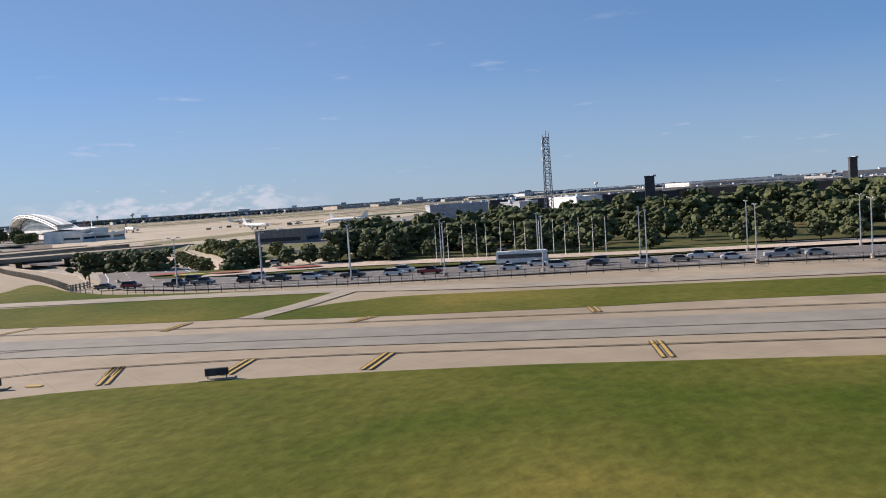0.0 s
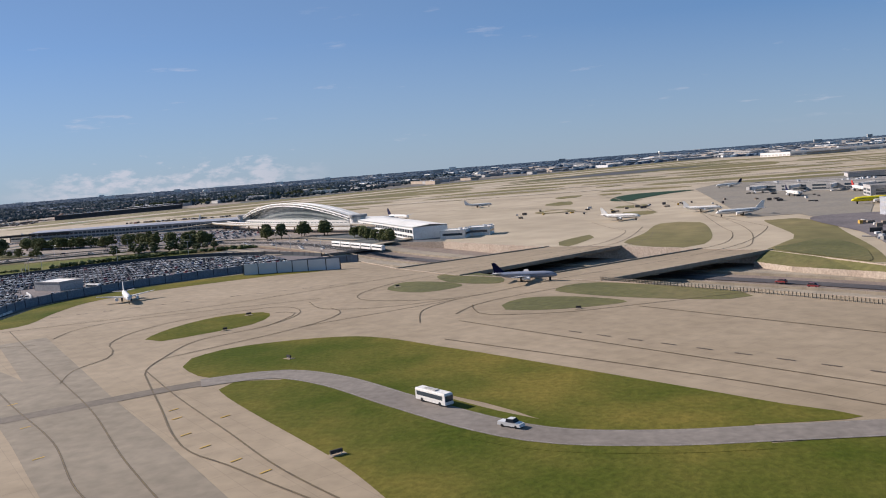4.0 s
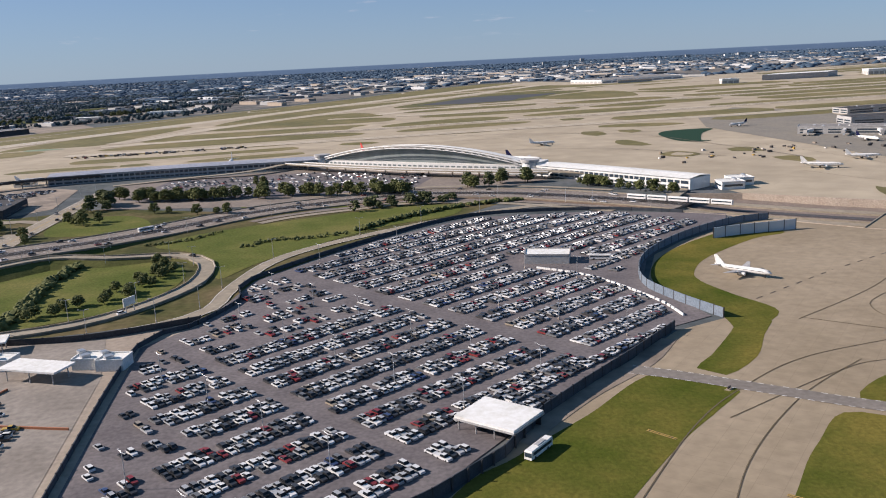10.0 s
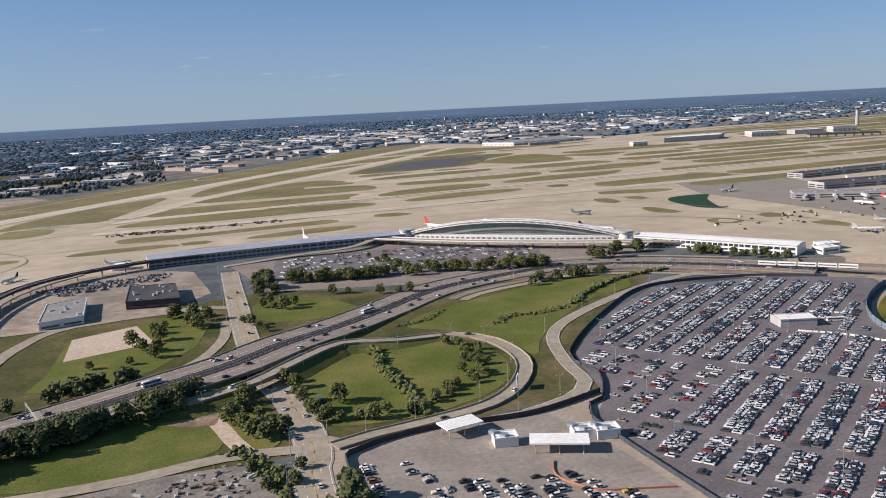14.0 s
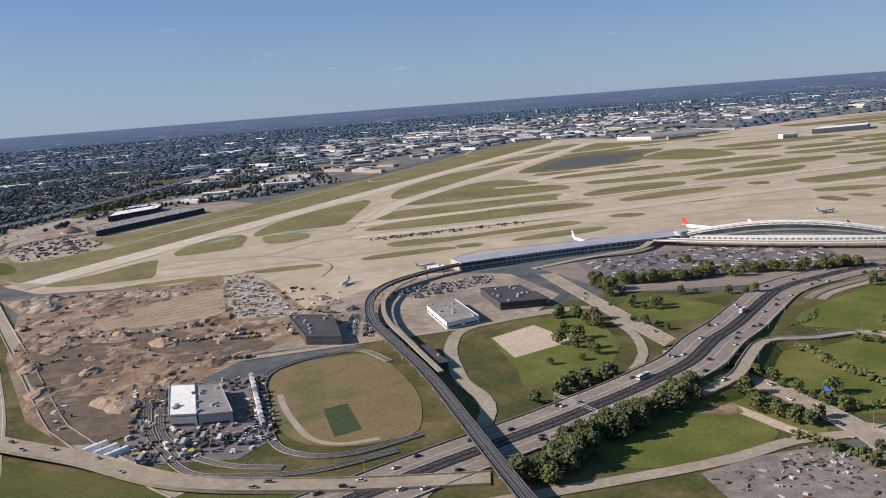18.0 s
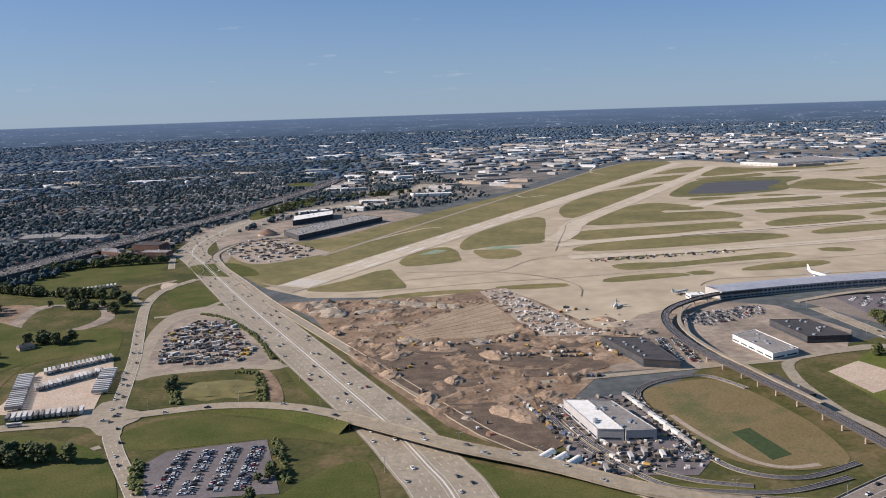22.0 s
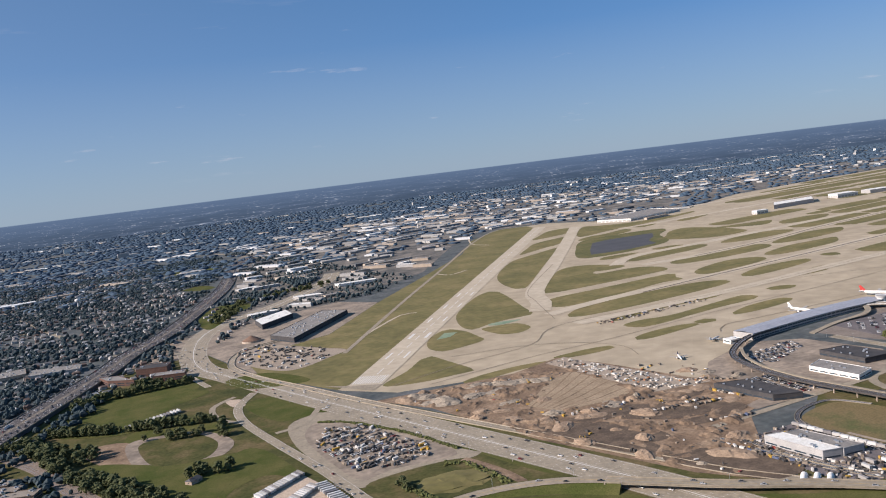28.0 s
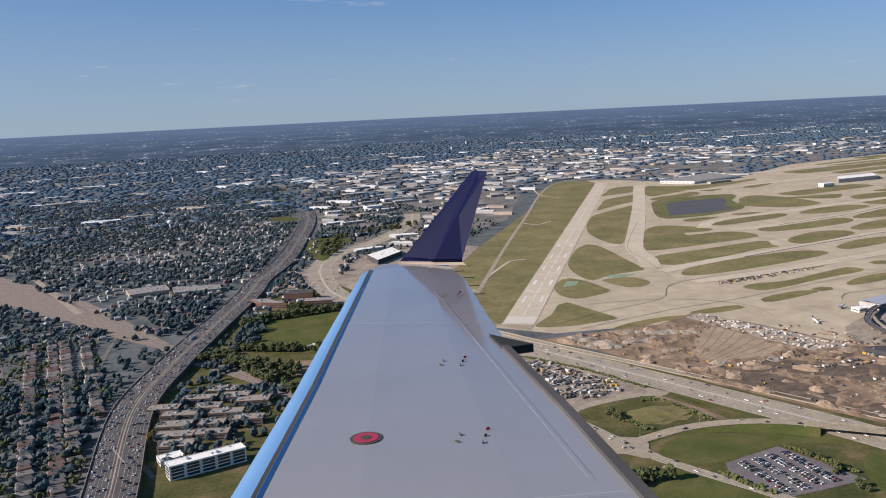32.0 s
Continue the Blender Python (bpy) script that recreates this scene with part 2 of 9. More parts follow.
ROOF_GREY = material("grey_roof_gravel", (0.18, 0.168, 0.155), (0.261, 0.24, 0.217), 15, fine=1.5)
ROOF_DARK = material("dark_roof_bitumen", (0.0408, 0.04, 0.0427), (0.0694, 0.064, 0.0621), 12, fine=1.2)
WALL_GREY = material("grey_wall_panel", (0.323, 0.312, 0.299), (0.386, 0.37, 0.35), 8, rough=0.7, fine=0.7)
WALL_TAN = material("tan_concrete_wall", (0.343, 0.272, 0.21), (0.408, 0.336, 0.264), 12, fine=1.0)
WALL_DARK = material("dark_wall", (0.0449, 0.044, 0.0466), (0.0694, 0.064, 0.0621), 8, fine=0.8)
TAN_BRICK = material("brown_tan_brick", (0.155, 0.112, 0.0854), (0.204, 0.152, 0.116), 6, fine=0.6)
ROOF_TAN = material("tan_roof_gravel", (0.204, 0.172, 0.14), (0.269, 0.228, 0.186), 14, fine=1.5)
BRICK = material("red_brick", (0.11, 0.057, 0.0427), (0.153, 0.0874, 0.066), 6, fine=0.5)
GLASS = material("window_glass", (0.035, 0.05, 0.065), rough=0.08, gloss=0.8)
CAR_GLASS = material("car_window_glass", (0.012, 0.013, 0.015), rough=0.25, gloss=0.25)
STEEL = material("galvanised_steel", (0.42, 0.43, 0.44), (0.52, 0.53, 0.54), 1.5, rough=0.45, metal=0.7)
LINE_EDGE = material("dark_line_border", (0.075, 0.060, 0.048), (0.13, 0.105, 0.08), 4.0, rough=0.85)
YELLOW = material("yellow_marking_paint", (0.473, 0.296, 0.0582), (0.408, 0.264, 0.0698), 1.5, rough=0.75)
FADED = material("faded_yellow_paint", (0.163, 0.116, 0.0466), (0.106, 0.08, 0.0466), 3.0, rough=0.8)
BLACK = material("black_marking_paint", (0.0367, 0.0328, 0.0295), (0.0694, 0.06, 0.0504), 2.0, rough=0.8)
RED = material("red_marking_paint", (0.392, 0.028, 0.0349), (0.343, 0.04, 0.0427), 1.2, rough=0.75)
MARK_WHITE = material("white_marking_paint", (0.646, 0.625, 0.58), (0.539, 0.51, 0.461), 1.2, rough=0.75)
RUBBER = material("black_rubber", (0.02, 0.02, 0.02), rough=0.8)
BARK = material("tree_bark", (0.0734, 0.052, 0.0349), (0.106, 0.076, 0.0504), 0.6)
LEAF = material("tree_leaves", (0.0673, 0.0774, 0.0265), (0.126, 0.13, 0.0457), 3.0, rough=0.85, gloss=0.15, fine=0.5)
# distance haze is put into the bluish tint of these two leaf colours
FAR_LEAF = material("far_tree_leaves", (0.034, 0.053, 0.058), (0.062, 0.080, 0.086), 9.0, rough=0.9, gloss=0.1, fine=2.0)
HAZE_LEAF = material("blue_green_tree_leaves", (0.042, 0.070, 0.104), (0.070, 0.102, 0.142), 60.0, rough=0.9, gloss=0.1, fine=9.0)
# sky light on the hall panes is put into this pale colour
HAZY_GLASS = material("pale_hall_glass", (0.163, 0.188, 0.182), (0.228, 0.248, 0.241), 14, rough=0.25, gloss=0.5)
DARK_LEAF = material("dark_tree_leaves", (0.053, 0.064, 0.028), (0.100, 0.106, 0.045), 4.0, rough=0.85, gloss=0.15, fine=0.6)


def slabs(m, size, turn, worn=0.9, joint=0.72, width=0.012):
    """Lays slabs with thin joints, each of its own tone, over a paved surface."""
    n, l = m.node_tree.nodes, m.node_tree.links
    b = n["Principled BSDF"]
    was = b.inputs["Base Color"].links[0].from_socket
    spin, geo, tex, mix = n.new("ShaderNodeVectorRotate"), n.new("ShaderNodeNewGeometry"), n.new("ShaderNodeTexBrick"), n.new("ShaderNodeMix")
    spin.rotation_type = "Z_AXIS"
    spin.inputs["Angle"].default_value = radians(turn)
    l.new(geo.outputs["Position"], spin.inputs["Vector"])
    l.new(spin.outputs[0], tex.inputs["Vector"])
    tex.offset = 0.0
    for k, v in (("Color1", (1, 1, 1, 1)), ("Color2", (worn, worn, worn, 1)), ("Mortar", (joint, joint, joint, 1)), ("Scale", 1 / (size * U)), ("Mortar Size", width), ("Brick Width", 1.0), ("Row Height", 1.0)):
        tex.inputs[k].default_value = v
    mix.data_type, mix.blend_type = "RGBA", "MULTIPLY"
    mix.inputs["Factor"].default_value = 1.0
    l.new(was, mix.inputs[6])
    l.new(tex.outputs["Color"], mix.inputs[7])
    l.new(mix.outputs[2], b.inputs["Base Color"])


slabs(CONCRETE, 7.6, 42, 0.965, 0.86, 0.012)
slabs(FAR_CONCRETE, 30, 42, 0.95, 0.93, 0.012)
slabs(RUNWAY, 24, 39, 0.92, 0.85, 0.02)
slabs(ROAD, 6, 20, 0.90, 0.8, 0.015)
slabs(LOT_ASPHALT, 55, 36, 0.85, 0.95, 0.004)


# ---- building blocks ----
class Geo:
    """Collects points and faces of one mesh, in true metres."""

    def __init__(self):
        self.v, self.f, self.slot, self.now = [], [], [], 0

    def add(self, pts, faces):
        k = len(self.v)
        self.v.extend(pts)
        for f in faces:
            self.f.append([k + i for i in f])
            self.slot.append(self.now)
        return self

    def box(self, x0, y0, z0, x1, y1, z1):
        p = [(x, y, z) for z in (z0, z1) for x, y in ((x0, y0), (x1, y0), (x1, y1), (x0, y1))]
        return self.add(p, [(3, 2, 1, 0), (4, 5, 6, 7), (0, 1, 5, 4), (1, 2, 6, 5), (2, 3, 7, 6), (3, 0, 4, 7)])

    def turned(self, cx, cy, z0, length, width, height, turn=0.0, taper=1.0):
        c, s = math.cos(radians(turn)), math.sin(radians(turn))
        p = []
        for z, k in ((z0, 1.0), (z0 + height, taper)):
            for a, b in ((-1, -1), (1, -1), (1, 1), (-1, 1)):
                a, b = a * length / 2 * k, b * width / 2 * k
                p.append((cx + a * c - b * s, cy + a * s + b * c, z))
        return self.add(p, [(3, 2, 1, 0), (4, 5, 6, 7), (0, 1, 5, 4), (1, 2, 6, 5), (2, 3, 7, 6), (3, 0, 4, 7)])

    def sheet(self, pts, z):
        return self.add([(x, y, z) for x, y in pts], [tuple(range(len(pts)))])

    def prism(self, pts, z0, z1):
        n = len(pts)
        area = sum(pts[i][0] * pts[(i + 1) % n][1] - pts[(i + 1) % n][0] * pts[i][1] for i in range(n))
        if area < 0:
            pts = pts[::-1]
        p = [(x, y, z0) for x, y in pts] + [(x, y, z1) for x, y in pts]
        return self.add(p, [tuple(range(n))[::-1], tuple(range(n, 2 * n))] + [(i, (i + 1) % n, n + (i + 1) % n, n + i) for i in range(n)])

    def tube(self, a, b, r0, r1=None, sides=8):
        a, b = Vector(a), Vector(b)
        r1 = r0 if r1 is None else r1
        q = (b - a).to_track_quat("Z", "Y")
        ring = [q @ Vector((math.cos(2 * math.pi * i / sides), math.sin(2 * math.pi * i / sides), 0)) for i in range(sides)]
        p = [tuple(a + e * r0) for e in ring] + [tuple(b + e * r1) for e in ring]
        return self.add(p, [(i, (i + 1) % sides, sides + (i + 1) % sides, sides + i) for i in range(sides)] + [tuple(range(sides))[::-1], tuple(range(sides, 2 * sides))])

    def loft(self, rings, cap=True):
        n = len(rings[0])
        p = [q for r in rings for q in r]
        f = []
        for k in range(len(rings) - 1):
            f += [(k * n + i, k * n + (i + 1) % n, (k + 1) * n + (i + 1) % n, (k + 1) * n + i) for i in range(n)]
        if cap:
            f += [tuple(range(n))[::-1], tuple(range((len(rings) - 1) * n, len(rings) * n))]
        return self.add(p, f)

    def blob(self, cx, cy, cz, rx, ry, rz, rng, rough=0.25):
        """An uneven clump of foliage or earth with 20 faces."""
        t = (1 + 5 ** 0.5) / 2
        base = [(-1, t, 0), (1, t, 0), (-1, -t, 0), (1, -t, 0), (0, -1, t), (0, 1, t), (0, -1, -t), (0, 1, -t), (t, 0, -1), (t, 0, 1), (-t, 0, -1), (-t, 0, 1)]
        fs = [(0, 11, 5), (0, 5, 1), (0, 1, 7), (0, 7, 10), (0, 10, 11), (1, 5, 9), (5, 11, 4), (11, 10, 2), (10, 7, 6), (7, 1, 8), (3, 9, 4), (3, 4, 2), (3, 2, 6), (3, 6, 8), (3, 8, 9), (4, 9, 5), (2, 4, 11), (6, 2, 10), (8, 6, 7), (9, 8, 1)]
        p = []
        for x, y, z in base:
            k = (1 + rng.uniform(-rough, rough)) / 1.902
            p.append((cx + x * rx * k, cy + y * ry * k, cz + z * rz * k))
        return self.add(p, fs)

    def mesh(self, name, *mats, smooth=False):
        me = bpy.data.meshes.new(name)
        me.from_pydata([(x * U, y * U, z * U) for x, y, z in self.v], [], self.f)
        for m in mats:
            me.materials.append(m)
        if len(mats) > 1:
            me.polygons.foreach_set("material_index", self.slot)
        if smooth:
            me.polygons.foreach_set("use_smooth", [True] * len(me.polygons))
        me.update()
        return me


def smooth_line(pts, step=12.0, closed=False):
    """A rounded line through the given points."""
    n = len(pts)
    out = []
    for i in range(n if closed else n - 1):
        p = [Vector(pts[(i + k) % n] if closed else pts[min(max(i + k, 0), n - 1)]) for k in (-1, 0, 1, 2)]
        d = max(1, int((p[2] - p[1]).length / step))
        for j in range(d):
            s = j / d
            q = 0.5 * (2 * p[1] + (p[2] - p[0]) * s + (2 * p[0] - 5 * p[1] + 4 * p[2] - p[3]) * s * s + (3 * p[1] - p[0] - 3 * p[2] + p[3]) * s ** 3)
            out.append(tuple(q))
    if not closed:
        out.append(tuple(pts[-1]))
    return out


def side_line(pts, off):
    """The line that runs beside another at a distance to its left."""
    out = []
    for i, p in enumerate(pts):
        a, b = Vector(pts[max(i - 1, 0)][:2]), Vector(pts[min(i + 1, len(pts) - 1)][:2])
        d = (b - a).normalized()
        out.append((p[0] - d.y * off, p[1] + d.x * off, *p[2:]))
    return out


def ribbon(geo, pts, width, z=0.0, thick=0.0, shift=0.0):
    """A strip along a line; points may carry their own height."""
    left, right = side_line(pts, shift + width / 2), side_line(pts, shift - width / 2)
    n = len(pts)
    up = [p[2] if len(p) > 2 else z for p in pts]
    p = [(left[i][0], left[i][1], up[i]) for i in range(n)] + [(right[i][0], right[i][1], up[i]) for i in range(n)]
    f = [(i, n + i, n + i + 1, i + 1) for i in range(n - 1)]
    if thick:
        p += [(x, y, h - thick) for x, y, h in p]
        f += [(2 * n + i + 1, 3 * n + i + 1, 3 * n + i, 2 * n + i) for i in range(n - 1)]
        f += [(i + 1, 2 * n + i + 1, 2 * n + i, i) for i in range(n - 1)] + [(n + i, 3 * n + i, 3 * n + i + 1, n + i + 1) for i in range(n - 1)]
        f += [(0, 2 * n, 3 * n, n), (2 * n - 1, 4 * n - 1, 3 * n - 1, n - 1)]
    return geo.add(p, f)


def dashes(geo, pts, width, on, off, z, shift=0.0):
    line = side_line(pts, shift)
    walked, start = 0.0, 0.0
    for a, b in zip(line, line[1:]):
        a, b = Vector(a[:2]), Vector(b[:2])
        n = (b - a).length
        if n < 1e-6:
            continue
        d = (b - a) / n
        s = (-walked) % (on + off)
        while s < n:
            e = min(s + on, n)
            p, q, w = a + d * s, a + d * e, Vector((-d.y, d.x)) * width / 2
            geo.add([(*(p + w), z), (*(p - w), z), (*(q - w), z), (*(q + w), z)], [(0, 1, 2, 3)])
            s += on + off
        walked += n
    return geo


def structure(name, geo, mat, label="", parent=None, smooth=False):
    ob = new(name, geo.mesh(name, *(mat if isinstance(mat, tuple) else (mat,)), smooth=smooth))
    if parent:
        ob.parent = parent
    else:
        tagged(ob, label, kind="structure")
    return ob


def thing(name, x, y, z=0.0, turn=0.0, label="", category="", group="", kind=""):
    ob = new(name)
    ob.empty_display_size = 0.5
    ob.matrix_world = pose(x * U, y * U, z * U, 0, 0, turn)
    return tagged(ob, label, category, group, kind)


def part(name, geo, mat, parent, label="", smooth=False):
    ob = new(name, geo.mesh(name, *(mat if isinstance(mat, tuple) else (mat,)), smooth=smooth))
    ob.parent = parent
    return tagged(ob, label)


def put(ob, x, y, z=0.0, turn=0.0):
    return copy_thing(ob, pose(x * U, y * U, z * U, 0, 0, turn))


def inside(x, y, pts):
    hit = False
    for (x0, y0), (x1, y1) in zip(pts, pts[1:] + pts[:1]):
        if (y0 > y) != (y1 > y) and x < (x1 - x0) * (y - y0) / (y1 - y0) + x0:
            hit = not hit
    return hit

# ---- ground ----
NORTH_RIM = [(215, -545), (180, -512), (128, -446), (86, -406), (50, -386), (14, -365), (-50, -320), (-131, -256), (-170, -208)]
SOUTH_RIM = [(-215, -250), (-168, -284), (-132, -330), (-100, -376), (-66, -442), (-36, -462), (8, -498), (50, -514), (86, -545), (132, -590), (185, -612)]
CENTRE = (800.0, -500.0)
FAR = 8900.0


def rim(a0, a1, n):
    return [(CENTRE[0] + FAR * math.cos(radians(a0 + (a1 - a0) * i / n)), CENTRE[1] + FAR * math.sin(radians(a0 + (a1 - a0) * i / n))) for i in range(n + 1)]


g = Geo()
# one sheet in two halves that meet at the sunken motorway
g.sheet(rim(0, 180, 60) + [(-215, -235)] + NORTH_RIM[::-1] + [(230, -575)], 0.0)
g.sheet(rim(180, 360, 60) + [(230, -575)] + SOUTH_RIM[::-1] + [(-215, -235)], 0.0)
ground = structure("ground", g, SUBURB, "wide flat suburban land of dry grass, yards and trees")



LAID = []


def area(name, pts, z, mat, label, rounded=0, parent=None):
    z += 0.0008 * len(LAID)
    LAID.append(name)
    pts = smooth_line(pts, rounded, closed=True) if rounded else pts
    return structure(name, Geo().sheet(pts, z), mat, label, parent)


# airfield
AIRFIELD = SOUTH_RIM[:-1] + [(138, -640), (215, -725), (280, -830), (420, -930), (745, -935), (800, -905), (840, -830), (903, -806), (936, -850), (960, -1000), (985, -1088), (1080, -1062), (1240, -1110), (1295, -1190),
            (1365, -1400), (1355, -1575), (1161, -1650), (943, -1933), (363, -2605), (113, -3005), (-180, -3300), (-400, -3230), (-470, -2950), (-860, -2850), (-1440, -3130), (-1950, -3190), (-2600, -3220), (-4200, -3150), (-4200, -1200), (-700, -420), (-330, -560), (-250, -430)]
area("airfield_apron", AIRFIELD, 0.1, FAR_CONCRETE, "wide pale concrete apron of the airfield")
NEAR = [(-520, -60), (480, -60), (428, -182), (384, -230), (312, -298), (286, -308), (296, -370), (270, -425), (242, -452), (191, -486), (180, -512), (128, -446), (86, -406), (50, -386), (14, -365), (-50, -320), (-131, -256), (-170, -208), (-520, -192)]
area("taxiway_apron", NEAR, 0.1, CONCRETE, "buff concrete taxiways beside the runway")

area("green_land", [(700, -60), (690, -360), (560, -370), (505, -380), (490, -445), (420, -530), (340, -600), (300, -640), (500, -660), (640, -740), (800, -700), (880, -700), (1100, -540), (1280, -1100), (1370, -1400), (1400, -1700), (1560, -1700), (1780, -1300), (1860, -1050), (1900, -700), (1930, -60)], 0.02, ROUGH_GRASS, "rough green land between roads and yards")
# grass between the taxiways
def near_island(*pts, mat=GRASS, label="mown green grass between the taxiways"):
    area("grass_island", list(pts), 0.14, mat, label, 6)


near_island((-520, -114), (-322, -108), (-282, -106), (-250, -100), (-238, -95), (-229, -88), (-226, -76), (-228, -55), (-520, -55))
near_island((-143, -157), (-145, -168), (-169, -173), (-202, -177), (-233, -180), (-248, -177), (-244, -160), (-239, -147), (-206, -145), (-179, -145), (-156, -147))
near_island((-244, -145), (-250, -162), (-258, -168), (-300, -170), (-520, -174), (-520, -155), (-334, -150), (-290, -146))
near_island((-146, -181), (-139, -200), (-146, -212), (-160, -205), (-172, -197), (-200, -190), (-245, -186), (-240, -184), (-190, -183))
near_island((-136, -230), (-144, -205), (-143, -184), (-154, -180), (-180, -181), (-200, -187), (-188, -191), (-168, -203), (-164, -206))
near_island((136, -229), (139, -240), (128, -257), (92, -266), (55, -244), (19, -218), (-8, -198), (-29, -182), (-42, -173), (-24, -169), (4, -167), (18, -171), (35, -186), (72, -210), (100, -222), (118, -214))
near_island((-52, -163), (-62, -156), (-69, -149), (-72, -142), (-69, -136), (-60, -131), (-38, -128), (-11, -126), (18, -122), (34, -122), (58, -149), (110, -202), (100, -211), (84, -206), (56, -183), (32, -162), (13, -155), (-18, -157))
near_island((176, -273), (177, -294), (169, -315), (152, -322), (144, -312), (144, -295), (155, -281), (167, -269))
near_island((111, -369), (109, -391), (87, -385), (76, -370), (91, -356), mat=OLIVE, label="olive late-summer grass between the taxiways")
near_island((50, -315), (43, -330), (22, -328), (3, -312), (27, -302), (47, -305), mat=OLIVE, label="olive late-summer grass between the taxiways")
near_island((96, -408), (84, -418), (62, -394), (60, -373), (84, -383), mat=OLIVE, label="olive late-summer grass between the taxiways")
near_island((32, -345), (15, -362), (-38, -324), (-33, -309), (2, -321), mat=OLIVE, label="olive late-summer grass between the taxiways")
near_island((284, -218), (268, -232), (249, -238), (232, -236), (207, -221), (189, -205), (172, -187), (190, -150), (225, -120), (252, -138), (262, -182), (272, -204))
near_island((330, -175), (313, -194), (295, -210), (280, -200), (270, -182), (266, -150), (270, -60), (380, -60), (372, -118))
near_island((428, -178), (400, -206), (372, -228), (338, -256), (316, -238), (330, -222), (352, -202), (390, -160), (420, -120), (470, -60), (480, -60))
near_island((287, -290), (260, -310), (266, -340), (270, -366), (265, -384), (245, -410), (201, -443), (176, -452), (178, -470), (190, -478), (241, -446), (274, -412), (292, -372), (287, -340), (285, -313))
near_island((322, -257), (315, -248), (296, -262), (281, -284), (268, -303), (284, -308), (288, -296), (311, -268))

def field(*pts):
    """An island of dry grass on the far airfield."""
    area("grass_island", list(pts), 0.15, DRY_GRASS, "dry olive grass beside the runway", 14)


area("outer_grass", [(1365, -1400), (1355, -1575), (1161, -1650), (943, -1933), (363, -2605), (113, -3005), (-180, -3300), (-300, -3250), (-262, -3125), (1250, -1230), (1300, -1200)], 0.13, DRY_GRASS, "wide dry grass between runway and boundary road")
field((46, -541), (28, -579), (24, -560), (38, -512))
field((5, -516), (-8, -567), (-21, -634), (-48, -625), (-48, -535), (-39, -486), (-27, -474), (-11, -486))
field((-89, -611), (-109, -613), (-121, -570), (-117, -505), (-112, -430), (-104, -381), (-98, -383), (-68, -441), (-66, -447), (-80, -477), (-90, -509))
field((30, -2672), (-65, -2777), (-156, -2868), (-237, -2901), (-278, -2871), (-238, -2804), (-147, -2712), (-75, -2680))
field((296, -2329), (195, -2449), (88, -2560), (-70, -2610), (-25, -2543), (71, -2435), (159, -2394), (240, -2351))
field((537, -2042), (414, -2193), (354, -2244), (254, -2294), (145, -2345), (182, -2292), (427, -1991), (602, -1776), (651, -1726), (665, -1742), (647, -1829), (607, -1929))
field((911, -1571), (826, -1682), (762, -1750), (717, -1775), (708, -1752), (736, -1652), (778, -1529), (807, -1439), (820, -1426), (880, -1427), (927, -1417), (962, -1405), (958, -1463))
field((947, -1398), (910, -1393), (880, -1379), (884, -1323), (926, -1299), (948, -1313), (953, -1360))
field((1071, -1374), (1043, -1416), (1003, -1452), (986, -1451), (976, -1404), (983, -1346), (988, -1310), (1003, -1298), (1065, -1286), (1081, -1289), (1088, -1325))
field((1242, -1163), (1179, -1216), (1131, -1269), (1109, -1275), (1106, -1224), (1103, -1146), (1107, -1128), (1141, -1129), (1193, -1133))
field((563, -1758), (501, -1832), (423, -1898), (366, -1895), (323, -1806), (332, -1751), (393, -1747), (418, -1762), (439, -1726), (335, -1706), (306, -1655), (322, -1600), (371, -1587), (529, -1588), (641, -1594), (664, -1608), (644, -1656))
field((721, -1519), (683, -1541), (571, -1540), (467, -1542), (378, -1542), (365, -1527), (397, -1487), (408, -1451), (458, -1461), (560, -1441), (681, -1429), (739, -1432), (753, -1456))
field((782, -1355), (731, -1388), (661, -1399), (533, -1401), (426, -1391), (382, -1353), (390, -1330), (443, -1313), (596, -1304), (700, -1306), (776, -1317), (793, -1334))
field((767, -1240), (693, -1266), (571, -1269), (514, -1255), (499, -1248), (525, -1231), (663, -1237), (763, -1222), (771, -1230))
field((783, -1185), (741, -1193), (680, -1178), (561, -1192), (493, -1198), (485, -1164), (507, -1153), (607, -1151), (747, -1138), (782, -1151))
field((832, -1093), (793, -1105), (730, -1103), (706, -1087), (710, -1077), (792, -1068), (830, -1069), (840, -1078))
field((706, -1099), (675, -1103), (665, -1087), (678, -1073), (703, -1077))
field((618, -1097), (565, -1117), (507, -1121), (477, -1114), (474, -1096), (505, -1080), (565, -1074), (612, -1077), (626, -1084))
field((423, -1205), (387, -1205), (371, -1178), (403, -1166), (429, -1184))
field((1149, -1084), (1110, -1095), (1044, -1095), (1008, -1084), (1012, -1072), (1062, -1072), (1119, -1067), (1152, -1073))
field((987, -1095), (928, -1095), (890, -1084), (890, -1067), (927, -1063), (972, -1072), (991, -1084))
field((266, -1837), (180, -1876), (65, -1883), (-17, -1877), (-21, -1826), (64, -1797), (175, -1792), (262, -1797))
field((240, -1683), (137, -1705), (2, -1713), (-66, -1677), (-56, -1631), (7, -1605), (124, -1602), (227, -1618), (259, -1643))
field((337, -1494), (278, -1532), (176, -1555), (113, -1523), (127, -1478), (191, -1456), (296, -1446), (344, -1452))
field((317, -1372), (236, -1402), (159, -1403), (101, -1388), (121, -1357), (203, -1337), (302, -1331), (332, -1343))
field((57, -1548), (-63, -1583), (-166, -1577), (-216, -1567), (-148, -1505), (-52, -1490), (51, -1491), (82, -1515))
field((312, -1265), (238, -1281), (160, -1287), (205, -1244), (285, -1245), (320, -1252))
